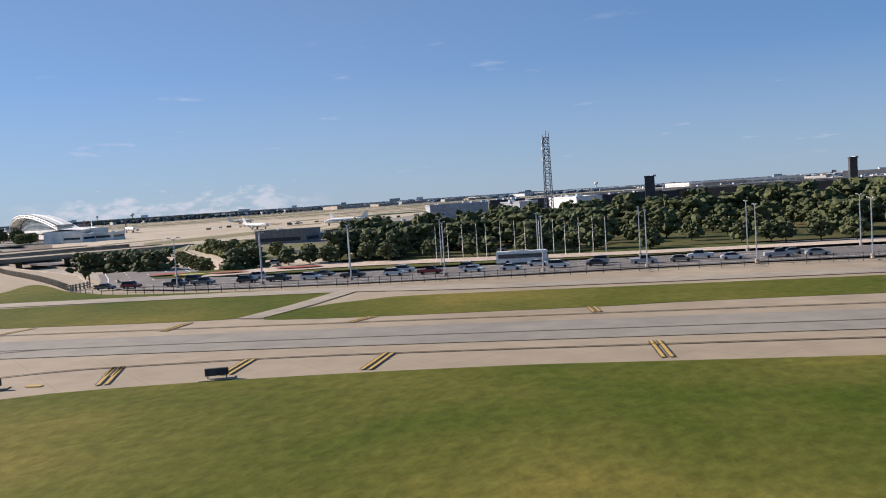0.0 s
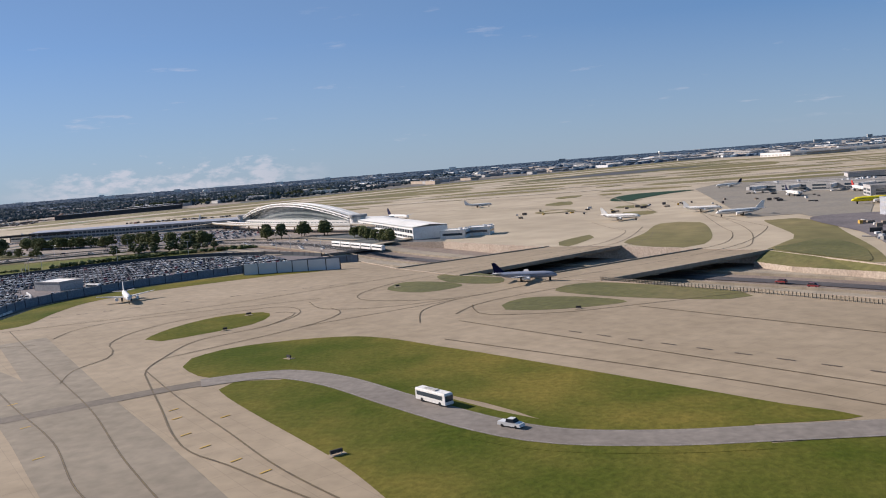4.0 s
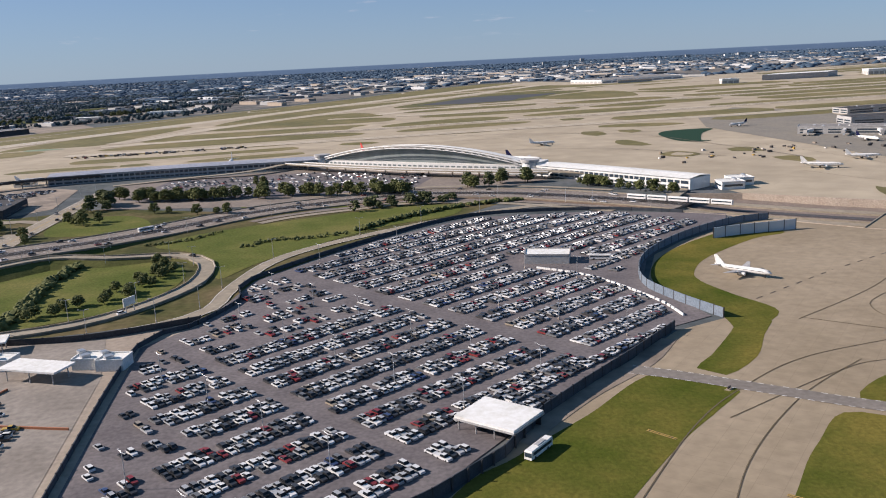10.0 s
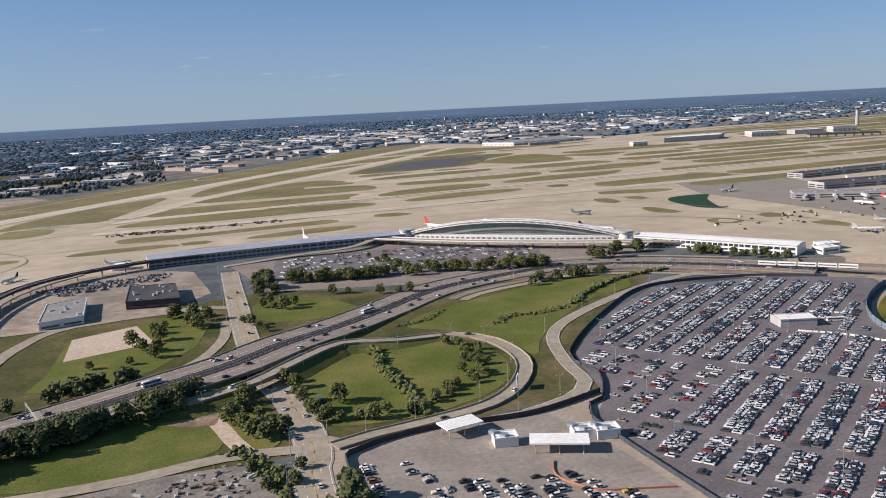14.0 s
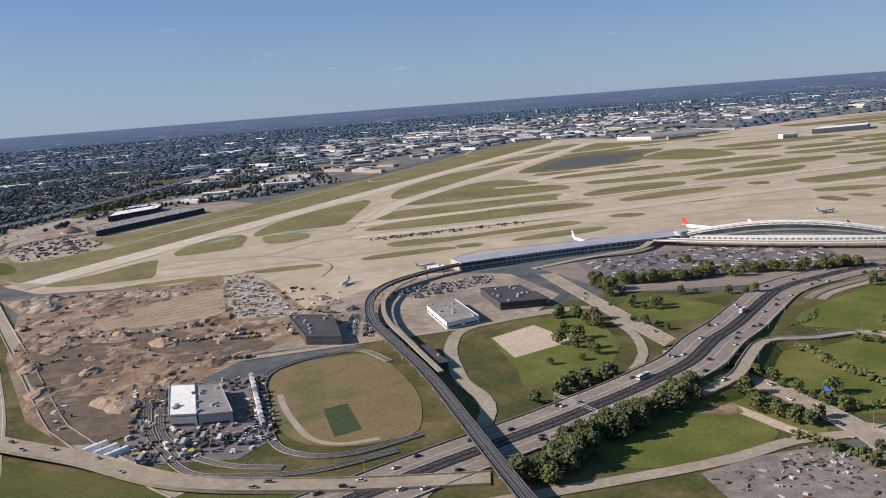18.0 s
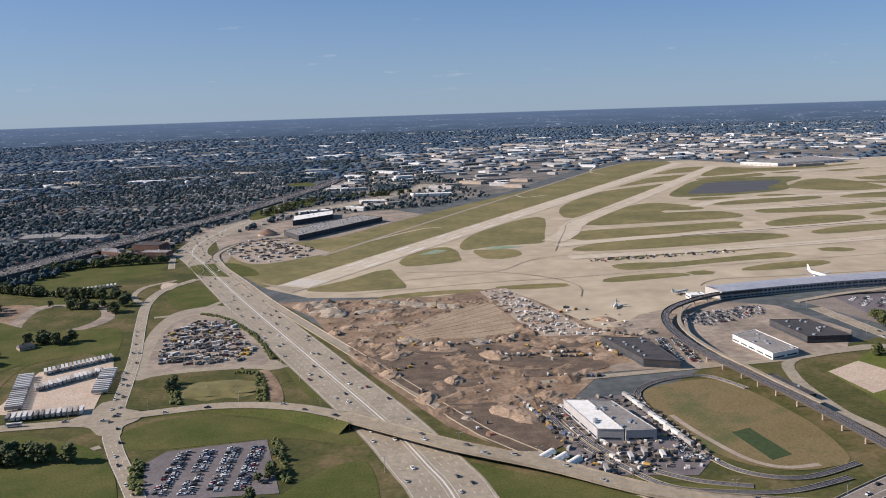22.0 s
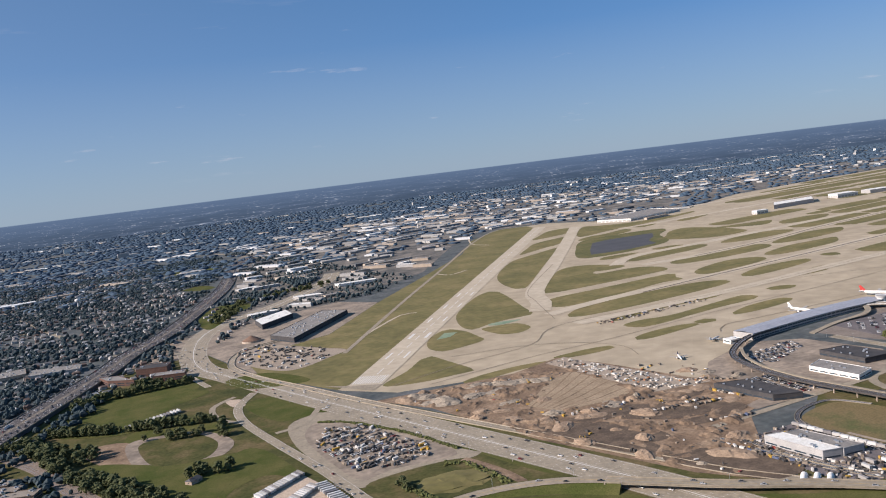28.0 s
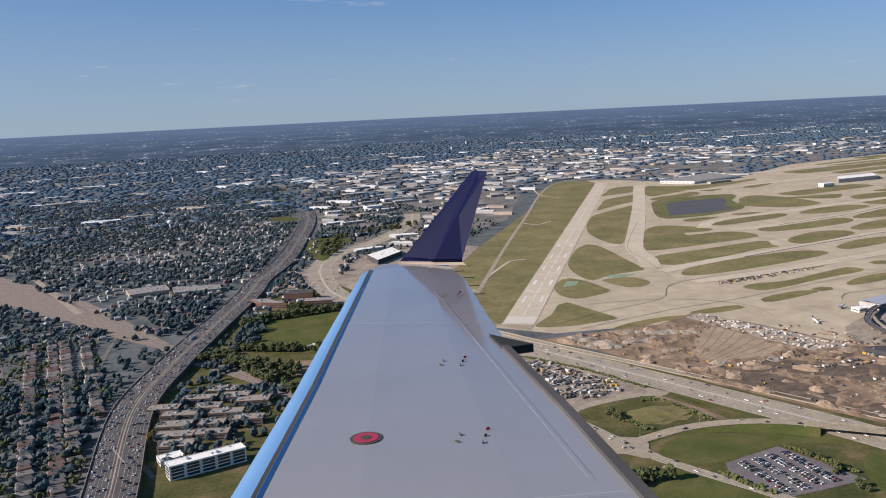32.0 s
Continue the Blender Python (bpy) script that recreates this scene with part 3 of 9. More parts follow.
field((-76, -1836), (-198, -1873), (-306, -1861), (-329, -1798), (-247, -1771), (-134, -1774), (-70, -1799))
field((-110, -1677), (-261, -1725), (-392, -1698), (-322, -1633), (-196, -1618), (-117, -1627), (-87, -1648))
field((-158, -2160), (-243, -2241), (-330, -2264), (-352, -2155), (-331, -2027), (-290, -1944), (-173, -1937), (-107, -2013), (-90, -2093))
field((-162, -2487), (-272, -2523), (-261, -2463), (-182, -2417), (-12, -2396), (-7, -2437), (-81, -2483))
field((-330, -2541), (-418, -2547), (-414, -2511), (-336, -2487))
field((-509, -2506), (-634, -2544), (-726, -2560), (-653, -2503), (-513, -2451))
field((-344, -2135), (-459, -2107), (-534, -2078), (-469, -2018), (-416, -2010), (-354, -2084))
field((-511, -2012), (-627, -2018), (-689, -1978), (-600, -1921), (-484, -1924), (-450, -1950))
field((-686, -2065), (-787, -2076), (-767, -2027), (-687, -2021))
field((242, -1960), (175, -1951), (143, -1928), (191, -1910), (259, -1903), (278, -1929))
field((80, -1949), (11, -1940), (-8, -1913), (29, -1898), (84, -1910))
field((-301, -2825), (-347, -2782), (-432, -2709), (-592, -2688), (-784, -2727), (-729, -2670), (-443, -2590), (-251, -2562), (-75, -2528))
field((82, -1014), (69, -1013), (63, -964), (64, -942), (78, -939), (93, -956), (94, -985))
field((82, -1152), (62, -1146), (67, -1095), (85, -1082), (96, -1116))
field((12, -859), (-15, -867), (-18, -839), (-14, -823), (0, -827), (16, -837))
field((6, -774), (-15, -776), (-23, -749), (-17, -732), (-3, -726), (8, -749))
field((35, -1227), (-14, -1232), (-73, -1206), (-81, -1176), (-40, -1167), (4, -1180), (43, -1201))
field((-202, -1180), (-236, -1188), (-252, -1187), (-223, -1162), (-200, -1170))
field((47, -1396), (22, -1402), (5, -1387), (27, -1353), (51, -1360))
field((34, -1143), (13, -1137), (11, -1106), (32, -1094), (41, -1120))
# rows of grass strips that lie along the farther runways, towards the west
rng = random.Random(11)
strips = [(-1215, 50, -160), (-1335, 80, -40), (-1490, 70, -290), (-1610, 80, -450), (-1730, 76, -450), (-1840, 80, -390), (-1965, 84, -720), (-2080, 84, -800), (-2200, 90, -420), (-2330, 100, -1180), (-2470, 104, -1250), (-2620, 112, -1180), (-2790, 124, -1100), (-2960, 120, -1500), (-3100, 90, -1900)]
for y, w, x in strips:
    while x > -3900:
        n = rng.uniform(230, 560)
        if rng.random() < 0.93:
            k = w * rng.uniform(0.46, 0.58)
            lean = -0.05
            yy = y + rng.uniform(-8, 8)
            area("grass_island", [(x, yy - k), (x - n, yy - k + n * lean), (x - n - 20, yy + n * lean), (x - n, yy + k + n * lean), (x, yy + k), (x + 20, yy)], 0.25, DRY_GRASS, "dry olive grass beside the runway", 30)
        x -= n + rng.uniform(34, 55)
area("pond", [(5, -1065), (-23, -1089), (-78, -1084), (-40, -1031), (-3, -952), (-15, -951), (1, -940), (21, -962), (18, -1023)], 0.3, WATER, "dark green pond on the airfield", 6)
area("basin_bank", [(18, -2383), (-124, -2410), (-294, -2366), (-273, -2293), (-169, -2203), (-58, -2035), (118, -1980), (249, -1990), (273, -2043), (162, -2211)], 0.26, OLIVE, "grassy bank round a dark basin", 12)
area("pond_far", [(38, -2294), (-44, -2314), (-201, -2279), (-136, -2195), (-54, -2122), (-19, -2043), (115, -2020), (218, -2053), (153, -2147)], 0.3, DARK_WATER, "dark flat basin beside the runway")
area("grass_island", [(91, -853), (67, -867), (54, -846), (55, -829), (75, -820), (91, -831)], 0.25, DRY_GRASS, "oval ring of dry grass on the apron", 6)
area("apron_patch", [(80, -847), (68, -858), (60, -845), (61, -834), (75, -828), (84, -836)], 0.27, FAR_CONCRETE, "pale concrete inside a ring of grass", 5)
PAINTED = material("pale_green_painted_concrete", (0.17, 0.235, 0.15), (0.24, 0.28, 0.19), 30, fine=6, grain=0.4)
area("painted_island", [(1046, -1386), (1009, -1428), (991, -1411), (1019, -1385)], 0.3, PAINTED, "pale green painted concrete island")
area("painted_island", [(925, -1410), (907, -1424), (856, -1405), (877, -1396), (915, -1396)], 0.3, PAINTED, "pale green painted concrete island", 10)

for pts in ([(-361, -3732), (-11, -3238), (163, -2907), (168, -2755)], [(1118, -1563), (1059, -1626), (980, -1701), (948, -1692)], [(634, -2238), (623, -2175), (552, -2208)]):
    structure("access_track", ribbon(Geo(), smooth_line(pts, 12), 6, 0.45), TAXIWAY, "pale access track in the dry grass")
structure("perimeter_road", ribbon(Geo(), smooth_line([(1204, -1439), (907, -1864), (560, -2347), (124, -2958), (-147, -3266), (-364, -3336)], 20), 9, 0.46), ROAD, "pale perimeter road along the airfield fence")

# runways and taxiways of the far field
area("runway", [(1280, -1207), (1238, -1173), (-302, -3094), (-262, -3128)], 0.40, TAXIWAY, "long pale concrete runway")
MA, MB = Vector((1259, -1190)), Vector((-282, -3111))
run = (MB - MA).normalized()
g = Geo()
dashes(g, [tuple(MA + run * 60), tuple(MB)], 1.6, 36, 24, 0.66)
for s in (160, 310, 460, 610, 760):
    for k in (-16, 16):
        dashes(g, [tuple(MA + run * s), tuple(MA + run * (s + 46))], 6 if s == 310 else 3.5, 45, 10, 0.66, k)
for k in range(-22, 23, 4):
    dashes(g, [tuple(MA + run * 8), tuple(MA + run * 52)], 1.8, 44, 10, 0.66, k + 1)
structure("runway_marking", g, MARK_WHITE, "white runway centre line and touchdown marks")
area("runway_overrun", [(1308, -1240), (1280, -1207), (1238, -1173), (1262, -1150)], 0.45, ROAD, "grey paved overrun at the runway's end")
for pts, w in (([(790, -1440), (735, -1520), (662, -1660), (410, -1972), (66, -2404), (-300, -2874)], 44), 
               ([(800, -1390), (644, -1416), (412, -1421), (95, -1438), (-900, -1492), (-3900, -1602)], 34), ([(300, -1720), (145, -1700), (-158, -1718), (-497, -1778), (-1500, -1852), (-3900, -1962)], 36), ([(820, -1270), (471, -1255), (60, -1270), (-900, -1280), (-3900, -1330)], 34), ([(330, -1790), (193, -1880), (-160, -1885), (-786, -1905), (-3900, -2010)], 36), ([(-283, -2560), (-900, -2550), (-3900, -2700)], 34), ([(-500, -2900), (-3900, -3100)], 40)):
    structure("taxiway", ribbon(Geo(), smooth_line(pts, 40), w, 0.50 + 0.001 * w + 0.00001 * abs(pts[0][1])), TAXIWAY, "pale concrete taxiway")
for pts in ([(560, -1405), (412, -1418), (95, -1436), (-900, -1490), (-3900, -1600)], [(145, -1698), (-158, -1716), (-497, -1776), (-1500, -1850), (-3900, -1960)]):
    structure("tyre_marks", ribbon(Geo(), smooth_line(pts, 60), 6, 0.62), LINE_EDGE, "black band of tyre rubber along a runway")

# car park, roads' verges, parks, yards
area("parking_lot_asphalt", [(530, -205), (533, -340), (512, -365), (492, -440), (420, -520), (348, -575), (257, -562), (180, -520), (196, -490), (246, -456), (278, -416), (296, -376), (290, -312), (312, -303), (384, -236), (430, -188), (480, -170)], 0.12, LOT_ASPHALT, "grey asphalt of a full car park")
LOOP_GREEN = [(660, -394), (662, -457), (643, -508), (596, -522), (549, -506), (533, -468), (539, -430), (559, -403), (586, -389), (614, -382)]
PARK_GREEN = [(566, -558), (536, -592), (461, -623), (400, -640), (350, -632), (360, -590), (417, -562), (488, -490), (513, -452), (521, -500), (543, -534)]
for pts in (LOOP_GREEN, PARK_GREEN, [(661, -636), (659, -691), (612, -694), (585, -646), (594, -618), (641, -618)]):
    area("lawn", pts, 0.05, PARK_LAWN, "green lawn between curving roads", 8)
area("lawn", [(815, -525), (806, -560), (800, -647), (753, -668), (722, -690), (700, -640), (712, -581), (742, -535), (781, -508)], 0.05, PARK_LAWN, "green lawn round a ball field")
area("ball_field_sand", [(798, -646), (753, -666), (740, -606), (799, -586)], 0.16, SAND, "pale sandy infield of a ball field")
area("lot_approach", [(470, -100), (690, -100), (680, -350), (655, -368), (560, -366), (500, -375), (480, -300)], 0.04, TAXI_LOT, "pale dusty land between the lots")
area("staging_lot", [(664, -150), (660, -330), (648, -352), (613, -360), (551, -357), (541, -306), (537, -205), (545, -120)], 0.12, material("grey_brown_lot_concrete", (0.20, 0.17, 0.14), (0.265, 0.228, 0.19), 25, fine=2.5, grain=0.4), "pale dusty concrete of a taxi waiting lot")
area("forecourt", [(300, -700), (380, -718), (500, -690), (640, -735), (664, -900), (450, -932), (236, -740)], 0.06, MOTORWAY, "grey paved forecourt of the terminal")
area("terminal_lot", [(632, -800), (612, -900), (456, -893), (336, -820), (372, -735), (499, -738), (620, -765)], 0.12, LOT_ASPHALT, "grey asphalt car park before the terminal")
area("track_field", [(984, -606), (974, -644), (940, -657), (906, -655), (891, -624), (886, -540), (900, -478), (918, -470), (942, -470), (960, -478), (975, -494), (984, -530)], 0.12, material("track_field_grass", (0.139, 0.104, 0.0427), (0.0898, 0.092, 0.031), 55, fine=2.0, third=(0.163, 0.12, 0.0543)), "broad field of dry brown grass with rounded corners", 8)
structure("field_path", ribbon(Geo(), smooth_line([(978, -585), (977, -560), (974, -534), (966, -495), (950, -477), (925, -475)], 5), 4.5, 0.30), TAXI_LOT, "bare tan path along the field's edge")
area("vegetable_plot", [(952, -541), (935, -545), (933, -494), (951, -489)], 0.2, material("dark_crop", (0.0245, 0.044, 0.0124), (0.0449, 0.064, 0.0194), 5, fine=0.8), "dark green square plot in the dry field")
SITE_EDGE = [(1282, -1095), (1080, -1062), (985, -1088), (960, -1000), (936, -850), (903, -806), (903, -722), (991, -700), (1040, -640), (1075, -600), (1110, -540), (1152, -610), (1206, -793), (1239, -1000)]
DARK_PATCHES = ([(1200, -822), (1150, -813), (1111, -773), (1099, -705), (1129, -700), (1173, -729)], [(1128, -838), (1070, -824), (996, -760), (990, -735), (1065, -741)], [(1145, -828), (1088, -817), (1014, -813), (971, -807), (978, -787), (1066, -794), (1126, -797)], [(1187, -783), (1165, -799), (1131, -736), (1133, -661), (1162, -690)], [(1152, -653), (1126, -654), (1097, -646), (1072, -590), (1076, -552), (1098, -546), (1124, -562)], [(1060, -730), (1022, -724), (980, -738), (977, -715), (1020, -703), (1058, -708)])
LEVEL = [(1148, -910), (1076, -978), (1016, -1012), (1014, -864), (1052, -849), (1133, -859)]
PALLETS = [(1016, -1072), (977, -1082), (967, -1007), (946, -854), (911, -812), (1009, -836)]


def edge_distance(x, y, pts):
    """How far a place lies from an outline."""
    p, least = Vector((x, y)), 1e9
    for a, b in zip(pts, pts[1:] + pts[:1]):
        a, b = Vector(a), Vector(b)
        s = max(0.0, min(1.0, (p - a).dot(b - a) / (b - a).length_squared))
        least = min(least, (a + (b - a) * s - p).length)
    return least


def site_height(x, y):
    """Heaped and dug earth, level where the builders have graded it."""
    if not inside(x, y, SITE_EDGE):
        return -1.0
    near = min(1.0, edge_distance(x, y, SITE_EDGE) / 14.0)
    h = noise.noise(Vector((x * 0.018, y * 0.018, 1))) * 3.6 + noise.noise(Vector((x * 0.06, y * 0.06, 5))) * 3.6 + noise.noise(Vector((x * 0.13, y * 0.13, 9))) * 1.9
    for pts in (LEVEL, PALLETS):
        if inside(x, y, pts):
            h *= min(1.0, max(0.0, 1.0 - edge_distance(x, y, pts) / 8.0))
    for pts in DARK_PATCHES:
        if inside(x, y, pts):
            h *= max(0.12, 1.0 - edge_distance(x, y, pts) / 14.0)
    return (0.3 + max(0.0, h - 0.15)) * near - 0.35 * (1 - near)


area("site_ground", SITE_EDGE, 0.06, DIRT, "bare brown dirt of a building site")
g = Geo()
SX, SY, STEP = 850, -1100, 4.0
nx, ny = 110, 142
grid = [(SX + i * STEP, SY + j * STEP, site_height(SX + i * STEP, SY + j * STEP)) for j in range(ny) for i in range(nx)]
g.add(grid, [(j * nx + i, j * nx + i + 1, (j + 1) * nx + i + 1, (j + 1) * nx + i) for j in range(ny - 1) for i in range(nx - 1) if max(grid[j * nx + i][2], grid[j * nx + i + 1][2], grid[(j + 1) * nx + i][2], grid[(j + 1) * nx + i + 1][2]) > 0])
structure("building_site", g, DIRT, "wide bare dirt of a building site, dug and heaped")
GRADED = material("graded_tan_soil", (0.25, 0.185, 0.118), (0.33, 0.25, 0.165), 40, fine=3.0, bump=0.2, grain=0.5)
area("graded_ground", LEVEL, 0.37, GRADED, "level tan soil graded by the builders")
area("pallet_yard", PALLETS, 0.37, TAXI_LOT, "pale yard with rows of stacked goods")
g = Geo()
for k in range(7):
    a, b = Vector((1145 - k * 3, -905 + k * 7)), Vector((1018, -1000 + k * 20))
    ribbon(g, [tuple(a), tuple(a.lerp(b, 0.5) + Vector((0, 4))), tuple(b)], 2.2, 0.55)
structure("grader_tracks", g, DIRT, "brown wheel tracks across the graded soil")
for pts in DARK_PATCHES:
    area("dark_dirt", pts, 0.36, DARK_DIRT, "dark dirt at the building site", 8)
area("depot_yard", [(1078, -600), (1040, -640), (985, -640), (990, -500), (1010, -480), (1080, -500)], 0.12, LOT_ASPHALT, "grey asphalt yard round a white depot")
area("service_yard", [(980, -700), (860, -690), (740, -700), (690, -760), (700, -880), (760, -930), (870, -890), (960, -800)], 0.1, YARD, "pale paved yard with service buildings")
area("yard_road", [(1418, -806), (1422, -880), (1424, -992), (1408, -1078), (1374, -1102), (1346, -1096), (1310, -978), (1284, -838), (1280, -800)], 0.08, ROAD, "pale gravel drive round a plant yard", 12)
area("junk_yard", [(1407, -835), (1408, -997), (1379, -1062), (1356, -1045), (1308, -921), (1290, -828), (1315, -819), (1364, -829), (1387, -823)], 0.14, YARD, "grey gravel yard full of parked plant", 8)
area("weed_field", [(1408, -721), (1411, -788), (1386, -813), (1295, -804), (1279, -745), (1278, -699), (1310, -712), (1344, -717)], 0.14, ROUGH_GRASS, "field of rough dark weeds", 8)
area("bare_edge", [(1291, -803), (1278, -745), (1277, -702), (1286, -706), (1290, -760), (1300, -800)], 0.16, DIRT, "bare brown edge of a weed field", 5)
area("truck_yard", [(1520, -740), (1511, -858), (1449, -899), (1440, -850), (1434, -715)], 0.12, SAND, "pale concrete yard of a truck depot")
area("small_parking_lot", [(1369, -535), (1373, -600), (1361, -617), (1289, -621), (1280, -525)], 0.12, LOT_ASPHALT, "grey asphalt of a small car park")
for pts in ([(1403, -663), (1368, -688), (1323, -680), (1240, -630), (1222, -590), (1278, -620), (1359, -622), (1397, -630)], [(1533, -780), (1530, -960), (1478, -1027), (1455, -990), (1448, -880), (1480, -915), (1530, -880)], [(1600, -1190), (1548, -1250), (1480, -1210), (1470, -1130), (1560, -1060)],
            [(1675, -1379), (1646, -1470), (1461, -1574), (1461, -1440), (1573, -1349), (1640, -1330)], [(1303, -985), (1262, -740), (1236, -683), (1182, -600), (1160, -580), (1195, -700), (1255, -900)], [(1220, -560), (1280, -520), (1290, -430), (1230, -430)], [(1410, -1110), (1340, -1110), (1330, -1180), (1380, -1250), (1430, -1230)], [(1100, -500), (1160, -540), (1200, -470), (1140, -400), (1000, -380), (960, -440)],
            [(806, -376), (815, -420), (770, -446), (714, -430), (712, -384), (750, -372)], [(1430, -640), (1520, -690), (1560, -560), (1440, -560)], [(520, -700), (380, -740), (300, -690), (330, -660), (450, -660)]):
    area("verge", pts, 0.03, PARK_LAWN if pts[0][0] < 900 else LAWN, "green grass verge beside a road", 10)
area("boundary_land", [(1365, -1405), (1400, -1700), (1560, -1700), (1480, -1900), (1280, -2050), (1000, -2060), (943, -1935), (1161, -1652), (1355, -1577)], 0.02, YARD, "buff dusty land beyond the airfield boundary")
area("plant_yard", [(1348, -1658), (1298, -1690), (1212, -1520), (1190, -1470), (1225, -1440), (1318, -1400), (1367, -1541)], 0.1, TAXI_LOT, "buff dusty yard with parked plant", 12)
area("rail_yard", [(2060, -2330), (1880, -1760), (1775, -1395), (1800, -1400), (1910, -1640), (2080, -2040), (2300, -2500)], 0.25, BALLAST, "bare brown land beside the railway")
area("bank_grass", [(-70, -446), (-81, -462), (-101, -482), (-108, -440), (-101, -392), (-98, -386)], 0.19, OLIVE, "olive grass beside the sunken motorway", 5)
area("terminal_apron", [(-80, -1104), (-82, -640), (-118, -646), (-130, -520), (-337, -1237), (-279, -1420), (-138, -1257)], 0.12, WORN, "grey worn apron at the terminal stands")
area("plant_yard", [(-124, -617), (-124, -500), (-119, -430), (-112, -395), (-125, -389), (-176, -380), (-300, -380), (-300, -535), (-240, -600)], 0.2, LOT_ASPHALT, "dark worn asphalt yard of the plant", 8)
area("rim_grass", [(-106, -382), (-125, -387), (-176, -378), (-205, -300), (-176, -286), (-136, -334)], 0.22, OLIVE, "olive grass along the sunken motorway", 6)
area("dirt_lot", [(745, -440), (712, -418), (711, -464), (730, -470)], 0.13, DIRT, "bare brown dirt beside the street", 6)

# ---- airfield markings ----
def stripes(name, lines, width, z, mat, label):
    g = Geo()
    for pts in lines:
        ribbon(g, smooth_line(pts, 5), width, z)
    return structure(name, g, mat, label)


LINES = []
LINES.append([(61, -287), (-58, -189), (-104, -148), (-133, -124), (-148, -110), (-162, -95), (-176, -82)])
LINES.append([(60, -107), (-63, -111), (-127, -115), (-170, -118), (-220, -123), (-300, -127), (-520, -133)])
LINES.append([(-104, -148), (-109, -140), (-110, -131), (-106, -120), (-97, -113)])
LINES.append([(60, -257), (-19, -203), (-74, -158), (-80, -151), (-83, -139), (-79, -128), (-64, -121), (-20, -118), (60, -112)])
LINES.append([(-1, -302), (-88, -228), (-133, -190)])
LINES.append([(-85, -271), (-131, -216), (-134, -197), (-132, -166), (-133, -157), (-139, -145), (-151, -137), (-174, -136), (-300, -140), (-520, -146)])
LINES.append([(-170, -98), (-173, -108), (-181, -117), (-192, -121)])
LINES.append([(-193, -99), (-197, -109), (-207, -117), (-222, -123)])
LINES.append([(-208, -75), (-214, -90), (-220, -98), (-229, -105), (-246, -111), (-300, -116), (-520, -122)])
LINES.append([(256, -300), (218, -263), (168, -215), (135, -183), (100, -145), (70, -118), (40, -109), (0, -108)])
LINES.append([(166, -212), (173, -228), (172, -244), (178, -256), (187, -268), (190, -287), (182, -310), (156, -332), (140, -329), (132, -312), (137, -289), (152, -268), (150, -241), (146, -225), (138, -213), (117, -185), (103, -166), (92, -154), (79, -146), (60, -133), (30, -115), (0, -109)])
LINES.append([(146, -225), (119, -196), (90, -167), (67, -144), (40, -122)])
LINES.append([(330, -215), (280, -240), (256, -247), (228, -239), (195, -216), (161, -187), (129, -160), (100, -130), (70, -112), (30, -107.5)])
LINES.append([(62, -319), (59, -307), (51, -296), (24, -296), (2, -304), (-60, -330)])
LINES.append([(-8, -616), (-2, -568), (6, -527), (20, -494), (44, -463), (76, -437), (109, -396), (118, -377), (121, -356), (112, -341), (88, -335), (72, -337)])
LINES.append([(30, -680), (15, -623), (4, -592), (11, -542), (26, -508), (53, -476), (99, -431), (122, -408), (190, -340), (258, -298)])
LINES.append([(-14, -573), (-10, -536), (1, -505), (17, -482), (73, -422), (94, -392)])
LINES.append([(-37, -920), (-53, -774), (-58, -585), (-60, -540), (-52, -492), (-35, -464), (-7, -437), (32, -405)])
LINES.append([(-56, -720), (-68, -627), (-71, -547), (-65, -489), (-58, -462), (-44, -445)])
LINES.append([(-60, -680), (-81, -585), (-83, -558), (-64, -493), (-42, -453), (-14, -422), (34, -377), (71, -334), (121, -286)])
LINES.append([(71, -334), (80, -312), (75, -286)])
LINES.append([(22, -359), (45, -339), (60, -320), (65, -300)])
LINES.append([(139, -343), (124, -323), (95, -323), (62, -344)])
LINES.append([(123, -325), (114, -312), (120, -286), (150, -240)])
LINES.append([(145, -320), (135, -317), (134, -303), (136, -290)])
LINES.append([(390, -155), (345, -210), (314, -237), (277, -258), (219, -269)])
LINES.append([(220, -280), (222, -300), (206, -319), (137, -352)])
LINES.append([(372, -135), (340, -185), (300, -225), (262, -250)])
LINES.append([(-73.0, -99.0), (-87.4, -100.9), (-104.0, -102.0), (-115.8, -102.6), (-122.5, -103.0), (-129.3, -102.1), (-137.3, -99.3), (-142.3, -96.2)])
stripes("taxiway_line_edge", LINES, 0.46, 0.205, LINE_EDGE, "black border of the taxiway lines")
stripes("taxiway_line", LINES, 0.22, 0.22, FADED, "worn yellow taxiway centre lines")
stripes("worn_lane_2", [[(232, -278), (197, -243), (167, -213), (140, -186), (109, -156), (74, -121)]], 17, 0.165, DARK_LANE, "tyre-darkened lane of the taxiway")
stripes("worn_lane_3", [[(230, -238), (195, -216), (165, -192), (137, -167), (114, -145), (88, -120)]], 15, 0.155, DARK_LANE, "tyre-darkened lane of the taxiway")
stripes("worn_lane", [[(60, -108), (-63, -112), (-127, -116), (-220, -124), (-300, -128), (-520, -134)]], 14, 0.18, WORN, "greyer worn lane of the taxiway")
structure("runway_entry", Geo().sheet([(-148, -91), (-190, -95.4), (-228, -99.4), (-229, -55), (-140, -55)], 0.178), material("runway_entry_asphalt", (0.15, 0.128, 0.105), (0.19, 0.162, 0.134), 18, fine=2.5, grain=0.4), "grey asphalt entry to the runway")
g = Geo()
dashes(g, [(21, -263), (-60, -201), (-133, -147)], 0.7, 5, 6.5, 0.205)
dashes(g, [(260, -330), (200, -365), (130, -400)], 0.7, 5, 6.5, 0.205)
